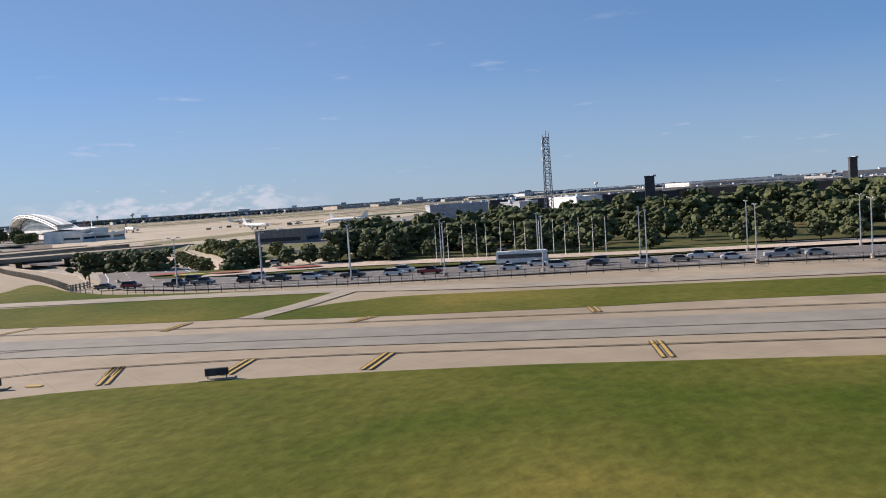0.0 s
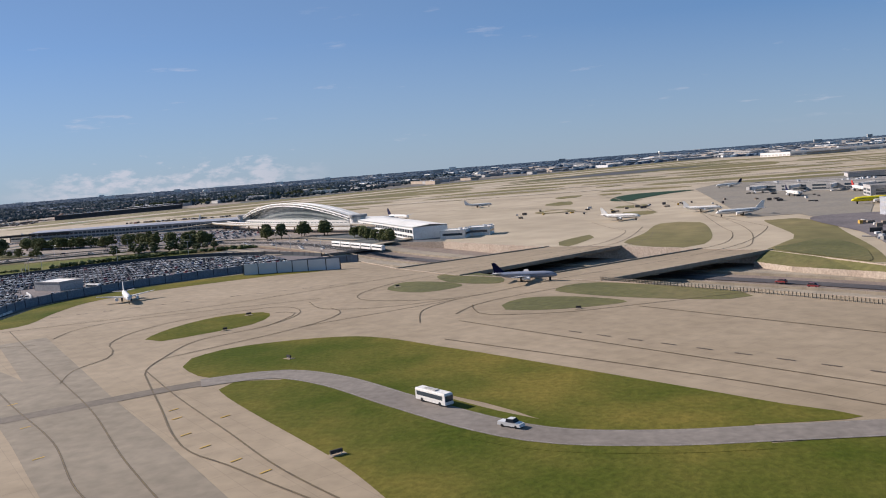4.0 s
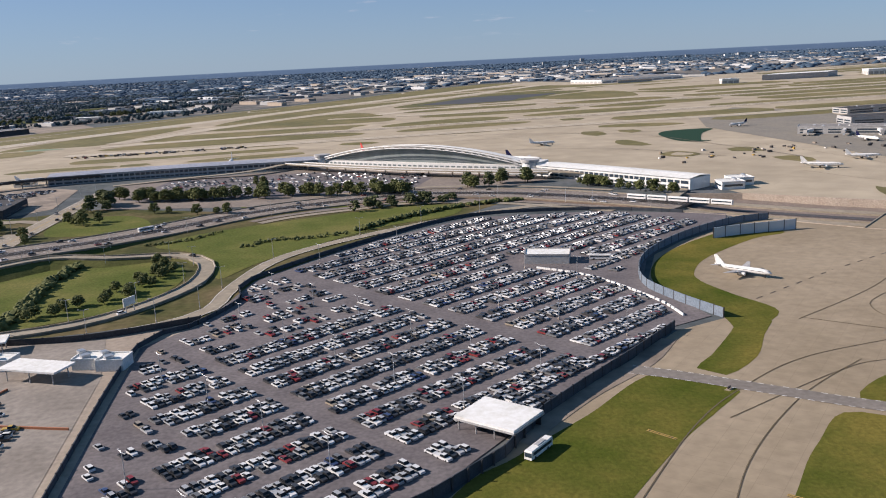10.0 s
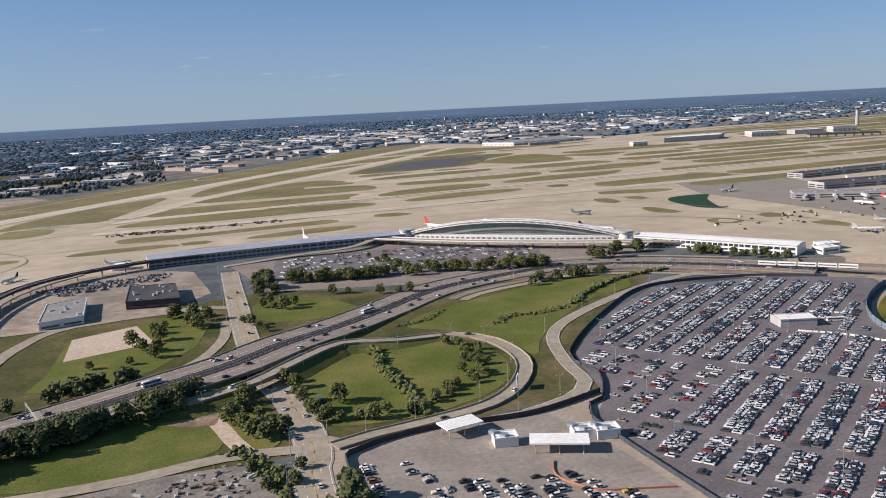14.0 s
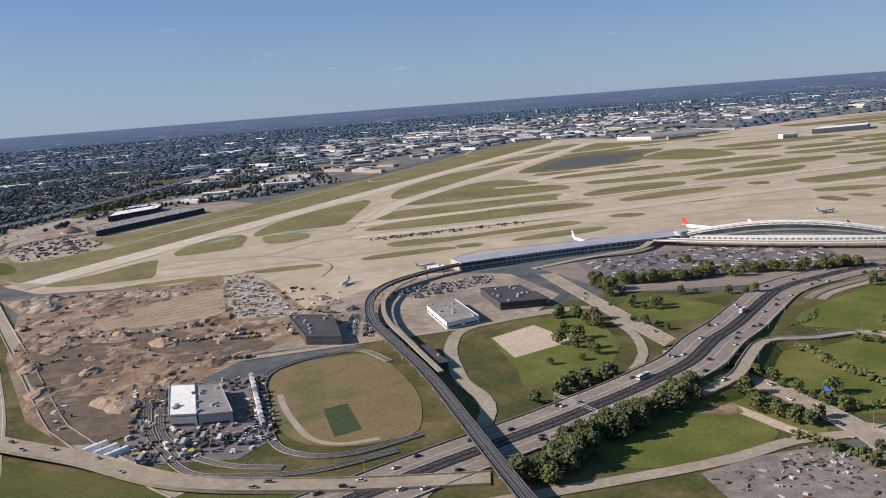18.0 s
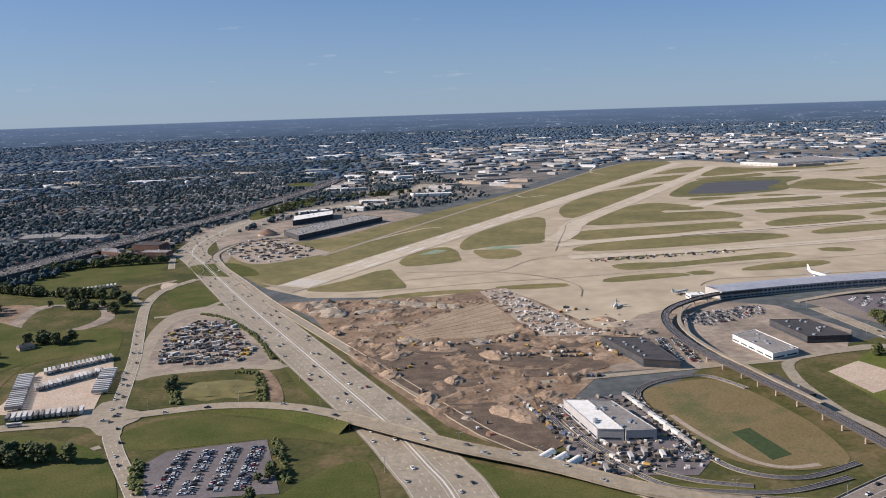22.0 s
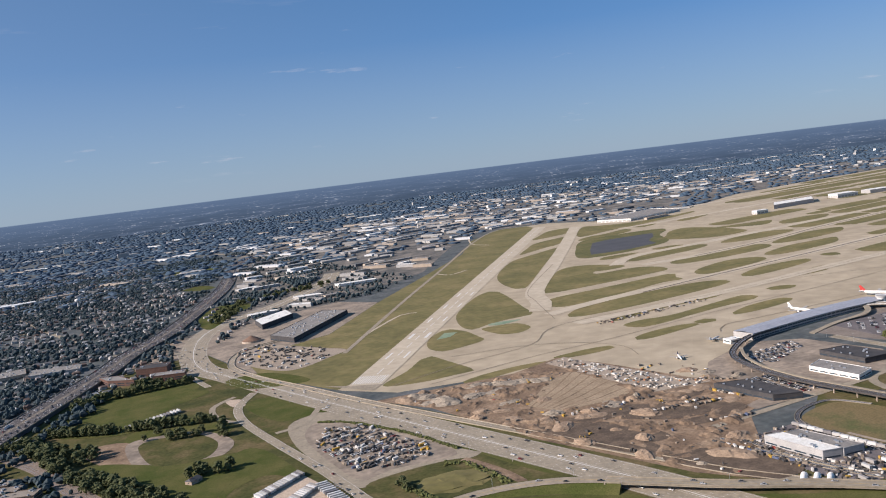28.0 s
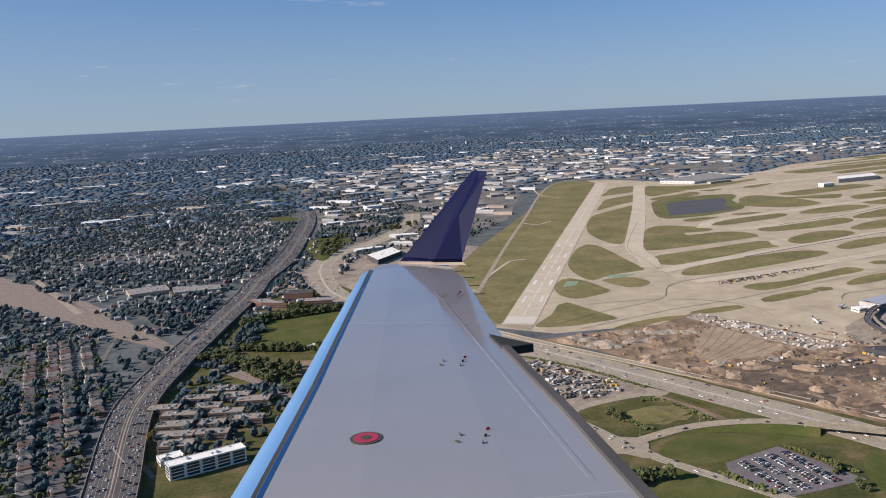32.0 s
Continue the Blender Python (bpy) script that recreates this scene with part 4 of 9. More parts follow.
structure("taxiway_dashes", g, LINE_EDGE, "dark dashed taxiway line")
# centre lines with dashed yellow edges close to the hold line
ENHANCED = ([(-133.8, -124.0), (-151.7, -105.9), (-163.3, -93.7)],
            [(-175.3, -111.5), (-172.1, -102.0), (-170.7, -95.3)],
            [(-202.6, -113.3), (-196.6, -105.0), (-193.4, -99.3)],
            [(-166.3, -92.4), (-172.9, -87.2)],
            [(-170.6, -92.7), (-172.1, -87.2)],
            [(-191.5, -94.1), (-190.1, -87.3)],
            [(-218.0, -96.1), (-215.3, -92.8), (-212.6, -87.5)])
g, h = Geo(), Geo()
for pts in ENHANCED:
    line = smooth_line(pts, 2)
    ribbon(g, line, 1.25, 0.226)
    ribbon(h, line, 0.2, 0.236)
    for k in (-0.42, 0.42):
        dashes(h, line, 0.17, 1.0, 0.8, 0.236, k)
structure("enhanced_line_edge", g, BLACK, "black border of the dashed centre lines")
structure("enhanced_line", h, YELLOW, "yellow centre lines with dashed edges")
# hold line: dark band with solid and dashed yellow lines
hold = [(-150, -92), (-190, -96.2), (-227, -100.2)]
g = Geo()
ribbon(g, hold, 2.6, 0.21)
structure("hold_line_band", g, BLACK, "black band under the hold line")
g = Geo()
for s in (0.75, 1.05):
    ribbon(g, hold, 0.17, 0.23, shift=s)
for s in (-0.15, -0.6):
    dashes(g, hold, 0.2, 0.9, 0.9, 0.23, shift=s)
ribbon(g, hold, 0.17, 0.23, shift=0.35)
structure("hold_line", g, YELLOW, "yellow solid and dashed runway hold line")
# short yellow bars with dark edges on the shoulders
bars = [((-78.0, -95.0), (-77.8, -99.0)), ((-106.5, -95.4), (-105.7, -101.2)), ((-121.8, -95.5), (-121.6, -101.9)), ((-134.9, -95.7), (-135.9, -99.6)), ((-218, -95), (-224, -89)), ((-242, -110), (-244, -105)), ((-232, -144), (-232, -136)), ((-202, -137), (-204, -144)), ((-246, -101), (-242, -110)), ((-258, -104), (-257, -113)), ((-273, -106), (-273, -115)), ((-302, -118), (-303, -109)), ((-294, -146), (-295, -141)), ((-260, -139), (-262, -144)),
        ((-66, -132), (-72, -125)), ((-72, -137), (-80, -136)), ((-73, -146), (-81, -148)), ((-70, -154), (-75, -159)), ((-53, -119), (-53, -127)), ((-24, -117), (-24, -125)), ((6, -114), (6, -122)), ((21, -113), (21, -120)), ((330, -160), (338, -168)), ((352, -205), (358, -213)), ((330, -148), (322, -140)), ((-332, -112), (-333, -121))]
g, h = Geo(), Geo()
for (x0, y0), (x1, y1) in bars:
    for k in (-0.42, 0.42):
        ribbon(g, [(x0, y0), (x1, y1)], 0.62, 0.205, shift=k)
    for k in (-0.42, 0.42):
        ribbon(h, [(x0, y0), (x1, y1)], 0.34, 0.22, shift=k)
structure("shoulder_bar_edge", g, BLACK, "dark edges of the shoulder bars")
structure("shoulder_bar", h, YELLOW, "yellow bars on the taxiway shoulder")
g = Geo()
for x, y in ((-201, -126), (-203.5, -126), (-206, -126), (-88, -166), (-91, -166), (-173, -104), (-238, -101)):
    g.turned(x, y, 0.15, 1.8, 0.8, 0.06)
for x, y in ((113, -184), (108, -177), (99, -165), (90, -157), (79, -149), (70, -143), (96, -178), (165, -191), (145, -171), (125, -150)):
    g.turned(x, y, 0.15, 2.6, 0.5, 0.06, 60)
structure("yellow_marks", g, YELLOW, "small yellow paint marks")


def words(name, text, size, x, y, z, turn, mat, parent):
    cu = bpy.data.curves.new(name, "FONT")
    cu.body, cu.size, cu.align_x, cu.align_y = text, size * U, "CENTER", "CENTER"
    ob = new("letters_source", cu)
    dg = bpy.context.evaluated_depsgraph_get()
    me = bpy.data.meshes.new_from_object(ob.evaluated_get(dg))
    bpy.data.objects.remove(ob)
    me.materials.clear()
    me.materials.append(mat)
    t = new(name, me)
    t.matrix_world = pose(x * U, y * U, z * U, 0, 0, turn)
    t.parent = parent
    return t


for x, y in ((-177, -100), (-202, -102.4), (-153, -98.6)):
    sign = thing("runway_sign", x, y, 0.0, 180, "red painted runway sign with white letters on the concrete", "sign", "runway signs")
    part("red_field", Geo().sheet([(-4.3, -2.1), (4.3, -2.1), (4.3, 2.1), (-4.3, 2.1)], 0.21), RED, sign)
    words("letters", "9R-27L", 2.35, 0, 0.05, 0.23, 180, MARK_WHITE, sign)

# airfield signs on frangible legs
def guidance_sign(name, x, y, turn, length, label, face):
    s = thing(name, x, y, 0.16, turn, label, "sign", "airfield signs")
    case = part("box", Geo().box(-length / 2, -0.2, 0.35, length / 2, 0.2, 1.1), BLACK, s)
    part("face", Geo().box(-length / 2 + 0.1, 0.2, 0.42, length / 2 - 0.1, 0.23, 1.04), face, case)
    for k in (-0.4, 0.4):
        part("leg", Geo().box(k * length - 0.06, -0.1, 0, k * length + 0.06, 0.1, 0.35), STEEL, s)
    part("pad", Geo().box(-length / 2 - 0.6, -1.0, 0.0, length / 2 + 0.6, 1.0, 0.06), CONCRETE, s)


for x, y, a, n in ((-233.5, -99.5, 14, 3.7), (-145, -157, 10, 3.2), (-258, -103, 20, 3.0), (-9, -128, 10, 3), (59, -152, 45, 3.4), (-150, -175, 10, 2.6), (104, -236, -30, 2.4), (20, -301, 10, 2.2), (155, -316, 40, 2.6), (180, -180, 30, 3.2), (235, -226, 10, 4), (320, -236, 40, 2.4), (150, -285, 30, 2), (108, -376, 20, 2.2)):
    guidance_sign("guidance_sign", x, y, a, n * 0.78, "low black airfield sign on a concrete pad", WALL_DARK)

# service road through the grass
SERVICE = smooth_line([(119, -209), (112, -213), (98, -217), (79, -208), (55, -188), (32, -170), (15, -162), (-6, -161), (-22, -163), (-52, -167)], 5)
WORN_ASPHALT = material("worn_grey_asphalt", (0.165, 0.142, 0.12), (0.205, 0.178, 0.15), 25, fine=2.0, grain=0.4)
FADED_LINE = material("faded_line_paint", (0.34, 0.31, 0.27), (0.20, 0.18, 0.155), 3, fine=0.5)
structure("grass_verge", ribbon(Geo(), SERVICE[4:-6], 17, 0.2), GRASS, "mown grass verge along the service road")
structure("service_road", ribbon(Geo(), SERVICE, 9.5, 0.235), WORN_ASPHALT, "grey asphalt service road through the grass")
g = Geo()
ribbon(g, SERVICE, 0.16, 0.25, shift=4.3)
ribbon(g, SERVICE, 0.16, 0.25, shift=-4.3)
structure("service_road_edge", g, FADED_LINE, "faded white edge lines of the service road")
structure("road_crossing", ribbon(Geo(), smooth_line([(117, -210), (129, -201), (143, -188), (157, -176), (190, -147), (240, -105), (262, -90)], 5), 6.5, 0.195), CROSS, "dark worn road crossing the taxiway")
SERVICE2 = smooth_line([(345, -262), (333, -254), (315, -239), (290, -218), (272, -203), (264, -184), (262, -150), (266, -60)], 5)
structure("service_road_2", ribbon(Geo(), SERVICE2, 8, 0.255), WORN_ASPHALT, "grey asphalt service road across the taxiway")
g = Geo()
dashes(g, SERVICE2, 0.35, 2.0, 2.0, 0.27, shift=3.8)
dashes(g, SERVICE2, 0.35, 2.0, 2.0, 0.27, shift=-3.8)
structure("service_road_edge_2", g, MARK_WHITE, "white zipper edges of the road crossing")
SERVICE3 = [(-520, -183), (-300, -178), (-245, -182), (-200, -181), (-140, -176), (-90, -166), (-52, -165)]
structure("service_road_3", ribbon(Geo(), smooth_line(SERVICE3, 8), 8, 0.225), ROAD, "pale service road beside the fence")
structure("access_path", ribbon(Geo(), [(-246, -180), (-244, -160), (-241, -146)], 4.5, 0.24), ROAD, "short pale path across the grass")
structure("curb_strip", ribbon(Geo(), smooth_line([(320, -290), (338, -268), (366, -246), (385, -228), (398, -214)], 6), 9, 0.245), YARD, "pale bare strip beside the wall")

# ---- sunken motorway with taxiway bridges ----
mid = [(-192, -238, 0.0), (-150, -292, -5.0), (-92, -352, -5.6), (-20, -408, -5.8), (28, -442, -5.8), (80, -482, -5.8), (130, -524, -5.2), (170, -560, -4.0), (198, -578, 0.0)]
road = smooth_line(mid, 10)
trench_floor = structure("trench_floor", ribbon(Geo(), road, 96), BALLAST, "dark gravel floor of a sunken motorway")
for off, w, m in ((-22, 13, ROAD), (22, 13, ROAD), (0, 9, DARK_ROAD), (33, 5, ROAD)):
    structure("carriageway", ribbon(Geo(), [(x, y, z + 0.3) for x, y, z in road], w, shift=off), m, parent=trench_floor)
for off in (-14, 14, 29):
    structure("barrier", ribbon(Geo(), [(x, y, z + 1.2) for x, y, z in road], 0.5, thick=1.2, shift=off), ROAD, parent=trench_floor)
g = Geo()
for line, s in ((NORTH_RIM, 1), (SOUTH_RIM[::-1], -1)):
    for a, b in zip(line, line[1:]):
        g.add([(*a, 0.4), (*b, 0.4), (*b, -8), (*a, -8)], [(0, 1, 2, 3)])
    p = side_line(line, 0.6 * s)
    for a, b, c, d in zip(line, line[1:], p, p[1:]):
        g.add([(*a, 0.4), (*b, 0.4), (*d, 0.4), (*c, 0.4), (*c, -8), (*d, -8)], [(0, 1, 2, 3), (2, 3, 4, 5)])
structure("retaining_wall", g, WALL_TAN, "pinkish tan concrete retaining walls")
bank_top = [(-66, -442, 0.45), (-84, -408, 0.45), (-100.5, -376, 0.45), (-132, -331, 0.45)]
bank_foot = [(-57, -427, -3.0), (-70, -404, -3.0), (-92, -380, -2.6), (-128, -333, -0.4)]
g = Geo()
g.add(bank_top + bank_foot, [(i, i + 1, i + 5, i + 4) for i in range(3)])
structure("grass_bank", g, OLIVE, "olive grass bank above the sunken motorway")
g = Geo()
g.add(bank_foot + [(x, y, -7.5) for x, y, z in bank_foot], [(i, i + 1, i + 5, i + 4) for i in range(3)])
structure("retaining_wall_low", g, WALL_TAN, "low pinkish concrete wall under the grass bank")
for k, pts in enumerate(([(84, -404), (6, -497), (50, -516), (128, -446)], [(14, -365), (-68, -443), (-36, -464), (50, -385)])):
    g = Geo()
    g.prism(pts, -1.3, 0.16)
    bridge = structure("taxiway_bridge_%d" % (k + 1), g, CONCRETE, "concrete taxiway bridge over the motorway")
    g = Geo()
    edges = ((0, 1), (2, 3))
    for a, b in edges:
        p, q = pts[a], pts[b]
        ribbon(g, [p, q], 0.7, 0.75, 1.5)
    structure("parapet", g, ROAD, parent=bridge)
    for j in range(5):
        s = (j + 0.5) / 5
        x, y = pts[1][0] * (1 - s) * 0.5 + pts[0][0] * s * 0.5 + pts[3][0] * 0.5 * s + pts[2][0] * 0.5 * (1 - s), pts[1][1] * (1 - s) * 0.5 + pts[0][1] * s * 0.5 + pts[3][1] * 0.5 * s + pts[2][1] * 0.5 * (1 - s)
        structure("pier", Geo().turned(x, y, -7, 3, 1.6, 5.9, 40), WALL_TAN, parent=bridge)

# ---- roads ----
def highway(name, pts, width, mat, label, z=0.42, thick=0.0, lines=(), step=12, wall=0.0):
    """A road with its lane lines and, where wanted, side walls as parts."""
    line = smooth_line(pts, step)
    z = z * 0.6
    road = structure(name, ribbon(Geo(), line, width, z, thick), mat, label)
    up = z if len(line[0]) < 3 else None
    for k, (off, w, on, gap, m) in enumerate(lines):
        g = Geo()
        if up is None:
            ribbon(g, [(x, y, h + 0.06) for x, y, h in line], w, shift=off)
        elif on:
            dashes(g, line, w, on, gap, z + 0.05, off)
        else:
            ribbon(g, line, w, z + 0.05, shift=off)
        structure("lane_line", g, m, parent=road)
    if wall:
        for s in (-1, 1):
            g = Geo()
            top = [(x, y, (h if up is None else z) + wall) for x, y, *r in line for h in ([r[0]] if r else [0])]
            ribbon(g, top, 0.5, thick=wall + 0.3, shift=s * (width / 2 - 0.25))
            structure("side_wall", g, ROAD, parent=road)
    return line


def bands(off0, off1, n, mat=MARK_WHITE):
    return [(off0 + (off1 - off0) * i / n, 0.3, 4, 8, mat) for i in range(1, n)] + [(off0, 0.3, 0, 0, mat), (off1, 0.3, 0, 0, mat)]


I190 = [(190, -562, 0.5), (235, -612, 0.5), (300, -668, 0.5), (375, -698, 0.5), (440, -688, 0.5), (506, -666, 0.5), (567, -617, 0.6), (611, -577, 2.5), (655, -541, 5.2), (694, -504, 6.5), (728, -484, 6.3), (762, -470, 4.6), (795, -460, 2.4), (825, -450, 0.8), (895, -425, 0.5), (1000, -385, 0.5), (1150, -350, 0.5), (1400, -320, 0.5), (1700, -300, 0.5)]
I190_LINE = highway("motorway", I190, 46, MOTORWAY, "pale concrete motorway with a railway in its middle", thick=1.5, lines=[(k, 0.3, 0, 0, MARK_WHITE) for k in (-21, -11.5, -6.5, 6.5, 11.5, 21)], wall=0.8)
structure("median_railway", ribbon(Geo(), [(x, y, z + 0.12) for x, y, z in I190_LINE], 12), material("dark_railway_bed", (0.017, 0.0135, 0.012), (0.032, 0.025, 0.021), 8, fine=0.8), "dark railway bed between the carriageways")
g = Geo()
for s in (-3.2, -1.75, 1.75, 3.2):
    ribbon(g, [(x, y, z + 0.27) for x, y, z in I190_LINE], 0.18, shift=s)
structure("median_rails", g, STEEL, "steel rails between the carriageways")


for k, (off, w) in enumerate(((34, 8), (45, 8), (-38, 7))):
    side = [p[:2] for p in side_line(smooth_line(I190[:7], 12), off)]
    highway("parallel_road", side[3:-4] if off > 0 else side[6:-10], w, ROAD if k else MOTORWAY, "narrow road beside the motorway", 0.66 + 0.03 * k)
structure("track_bed", ribbon(Geo(), [p[:2] for p in side_line(smooth_line(I190[:5], 12), 27)], 7, 0.6), DIRT, "bare brown strip beside the motorway")


def embankment(name, line, half, gap, label):
    """Grass slopes under a raised road, left open round the given point."""
    g = Geo()
    for s in (-1, 1):
        top, foot = side_line(line, s * half), [side_line(line, s * (half + 2.2 * p[2]))[i] for i, p in enumerate(line)]
        for i in range(len(line) - 1):
            if max(line[i][2], line[i + 1][2]) < 0.9 or (Vector(line[i][:2]) - Vector(gap)).length < 26:
                continue
            q = [(top[i][0], top[i][1], line[i][2] - 0.4), (top[i + 1][0], top[i + 1][1], line[i + 1][2] - 0.4), (foot[i + 1][0], foot[i + 1][1], 0.0), (foot[i][0], foot[i][1], 0.0)]
            g.add(q, [(0, 1, 2, 3)])
    structure(name, g, LAWN, label)


embankment("embankment", I190_LINE, 22.8, (677, -522), "grass slopes of the raised motorway")
for x, y in ((663, -512), (691, -530), (660, -535), (694, -508)):
    structure("motorway_pier", Geo().turned(x, y, 0, 22, 1.6, 4.6, -42), WALL_TAN, "tan concrete bridge pier over the street")
LOOP_ROAD = [(660, -362, 0.7), (640, -368, 0.7), (613, -372, 0.7), (572, -382, 0.7), (543, -408, 0.7), (524, -447, 0.7), (525, -493, 0.8), (546, -517, 1.6), (586, -516, 3.5), (623, -522, 5.0), (658, -492, 5.8), (686, -464, 6.0), (718, -449, 5.0), (750, -446, 3.4), (790, -440, 1.2), (830, -427, 0.6)]
LOOP_LINE = highway("loop_ramp", LOOP_ROAD, 10, ROAD, "curving pale concrete ramp round a lawn", thick=1.2, lines=[(-4.4, 0.3, 0, 0, MARK_WHITE), (4.4, 0.3, 0, 0, MARK_WHITE)], wall=0.8)
embankment("ramp_embankment", LOOP_LINE, 4.8, (677, -474), "grass slopes of the raised ramp")
SLIP = [(676, -463), (673, -410), (667, -378), (653, -362), (640, -366)]
highway("slip_road", SLIP, 9, ROAD, "curving pale slip road beside the lawn", 0.75)
highway("ramp_link", [(732, -520), (710, -548), (693, -593), (687, -644)], 8, ROAD, "narrow pale link beside the ball field", 0.77)
highway("low_street", [(1000, -374), (900, -370), (810, -366), (782, -365), (750, -366), (710, -372), (675, -366)], 10, ROAD, "pale street past a small car park", 0.79)
highway("park_path", [(714, -436), (708, -410), (705, -393), (700, -374)], 9, SAND, "sandy path beside the meadow", 0.5)
FRONT_ROAD = [(560, -362), (530, -372), (510, -392), (503, -430), (480, -492), (426, -540), (336, -590), (270, -600), (220, -560)]
highway("frontage_road", FRONT_ROAD, 9, ROAD, "pale road beside the car park", 0.62, lines=bands(-4, 4, 1))
STREET = [(680, 0), (679, -200), (677, -325), (670, -361), (669, -428), (677, -480), (678, -524), (677, -600), (671, -747), (666, -857)]
highway("street", STREET, 18, ROAD, "wide pale city street", 0.66, lines=bands(-8, 8, 4) + [(0, 0.5, 0, 0, YELLOW)])
highway("side_street", [(1000, -300), (860, -470), (850, -560), (835, -640), (800, -690), (700, -700)], 11, ROAD, "curving pale street beside the guideway", 0.72)
highway("side_street_2", [(1060, -690), (960, -690), (880, -690), (800, -690), (715, -705), (680, -690)], 10, ROAD, "pale street along the ball field", 0.74)
MANNHEIM = [(1171, 0), (1168, -300), (1171, -482), (1180, -545), (1197, -630), (1232, -765), (1307, -1050), (1345, -1200), (1408, -1460), (1432, -1560), (1425, -1700), (1380, -1891), (1315, -2028), (1247, -2109), (1156, -2173), (1010, -2339), (884, -2524), (793, -2726)]
MANNHEIM_LINE = highway("arterial_road", MANNHEIM, 54, ROAD, "wide pale concrete road with a white median", 0.5, lines=bands(3, 25, 4) + bands(-25, -3, 4) + [(0, 1.2, 0, 0, MARK_WHITE)])
FRONTAGE2 = [(1040, -445), (1090, -520), (1118, -570), (1135, -610), (1196, -803), (1281, -1071), (1330, -1250), (1372, -1407), (1385, -1540), (1330, -1660), (1200, -1700)]
highway("frontage_road_2", FRONTAGE2, 13, ROAD, "pale ramp beside the arterial road", 0.56, lines=bands(-5.5, 5.5, 2), wall=0.9)
OVERPASS = [(1560, -706, 0.55), (1440, -699, 0.55), (1388, -704, 0.9), (1330, -702, 2.6), (1277, -680, 4.8), (1240, -650, 6), (1200, -606, 6.2), (1158, -560, 6), (1100, -512, 4.4), (1040, -455, 3), (960, -420, 1.5), (880, -395, 0.8)]
OVER_LINE = smooth_line(OVERPASS, 12)
rise = [i for i, p in enumerate(OVER_LINE) if p[0] > 1227][-1]
highway("cross_road", OVER_LINE[:rise + 1], 15, ROAD, "pale road rising from a crossing to an overpass", lines=[(0, 0.3, 0, 0, YELLOW)])
highway("overpass", OVER_LINE[rise:], 15, ROAD, "pale curving overpass above the arterial road", thick=1.4, lines=[(0, 0.3, 0, 0, YELLOW)], wall=0.9)
embankment("cross_road_bank", OVER_LINE[:rise + 2], 7.4, (1000, -300), "grass slopes under the rising road")
a, b = side_line(OVER_LINE, 9)[rise], side_line(OVER_LINE, -9)[rise]
structure("abutment", ribbon(Geo(), [a, b], 1.2, OVER_LINE[rise][2] - 0.5, OVER_LINE[rise][2] - 0.4), WALL_TAN, "tan concrete abutment of the overpass")
area("road_junction", [(1394, -712), (1408, -724), (1415, -745), (1430, -745), (1436, -722), (1450, -706), (1450, -693), (1430, -684), (1418, -664), (1402, -660), (1402, -680), (1392, -694)], 0.34, ROAD, "pale concrete crossing of two streets", 4)
for s in (-24, 0, 24):
    x, y = 1193 + s * 0.8, -602 - s * 0.75
    g = Geo()
    for k in (-5, 0, 5):
        g.turned(x + k * 0.75, y - k * 0.8, 0, 1.2, 1.2, 4.75, 40)
    structure("overpass_pier", g, WALL_TAN, "tan concrete piers under the overpass")
highway("motorway_ramp", [(1560, -1900), (1494, -1838), (1446, -1790), (1450, -1660), (1462, -1560), (1450, -1406)], 11, ROAD, "pale ramp between the motorway and the arterial road", 0.60, lines=bands(-4.6, 4.6, 1))
highway("motorway_ramp_2", [(1500, -1960), (1441, -1943), (1405, -1880), (1420, -1760), (1445, -1640)], 10, ROAD, "pale ramp between the motorway and the arterial road", 0.63)
for k, pts in enumerate(([(1230, -1150), (1105, -1180), (960, -1200), (830, -1290), (471, -1255), (60, -1270), (-900, -1280)], [(1190, -1110), (1000, -1125), (860, -1120), (640, -1130), (300, -1130), (-100, -1150), (-500, -1300)], [(900, -1000), (880, -1060), (900, -1130), (970, -1200), (1090, -1240)], [(730, -1010), (690, -1040), (600, -1030), (300, -1000), (120, -930), (40, -800)], [(-20, -760), (0, -900), (60, -1100), (300, -1230)], [(820, -1340), (735, -1540), (660, -1690), (380, -2010)])):
    structure("tyre_path", ribbon(Geo(), smooth_line(pts, 20), 1.5, 0.66 + 0.01 * k), DARK_LANE, "darker tyre path across the apron")
highway("cross_street", [(1340, -430), (1372, -543), (1400, -630), (1412, -690), (1424, -870), (1440, -1020), (1450, -1141), (1440, -1230), (1400, -1300)], 13, ROAD, "pale street between yards and fields", 0.76, lines=bands(-6, 6, 3))
highway("link_road", [(1450, -1141), (1475, -1190), (1470, -1262), (1430, -1300)], 9, ROAD, "curving pale link road", 0.78)
highway("link_road_2", [(1430, -1060), (1390, -1070), (1350, -1130)], 9, ROAD, "curving pale link road", 0.79)
highway("drive", [(1412, -640), (1460, -610), (1500, -560), (1560, -540)], 7, ROAD, "narrow pale drive through the grass", 0.5)
I294 = [(1960, 0, 6), (1955, -400, 6), (1928, -700, 6), (1902, -854, 6), (1860, -1090, 6.5), (1795, -1255, 7), (1720, -1416, 7), (1590, -1690, 6), (1533, -1835, 5), (1420, -2060, 4), (1270, -2450, 2.5), (1134, -2840, 1.5), (1000, -3340, 1), (895, -3700, 1), (774, -3961, 1), (613, -4100, 1), (424, -4150, 1), (100, -4300, 1)]
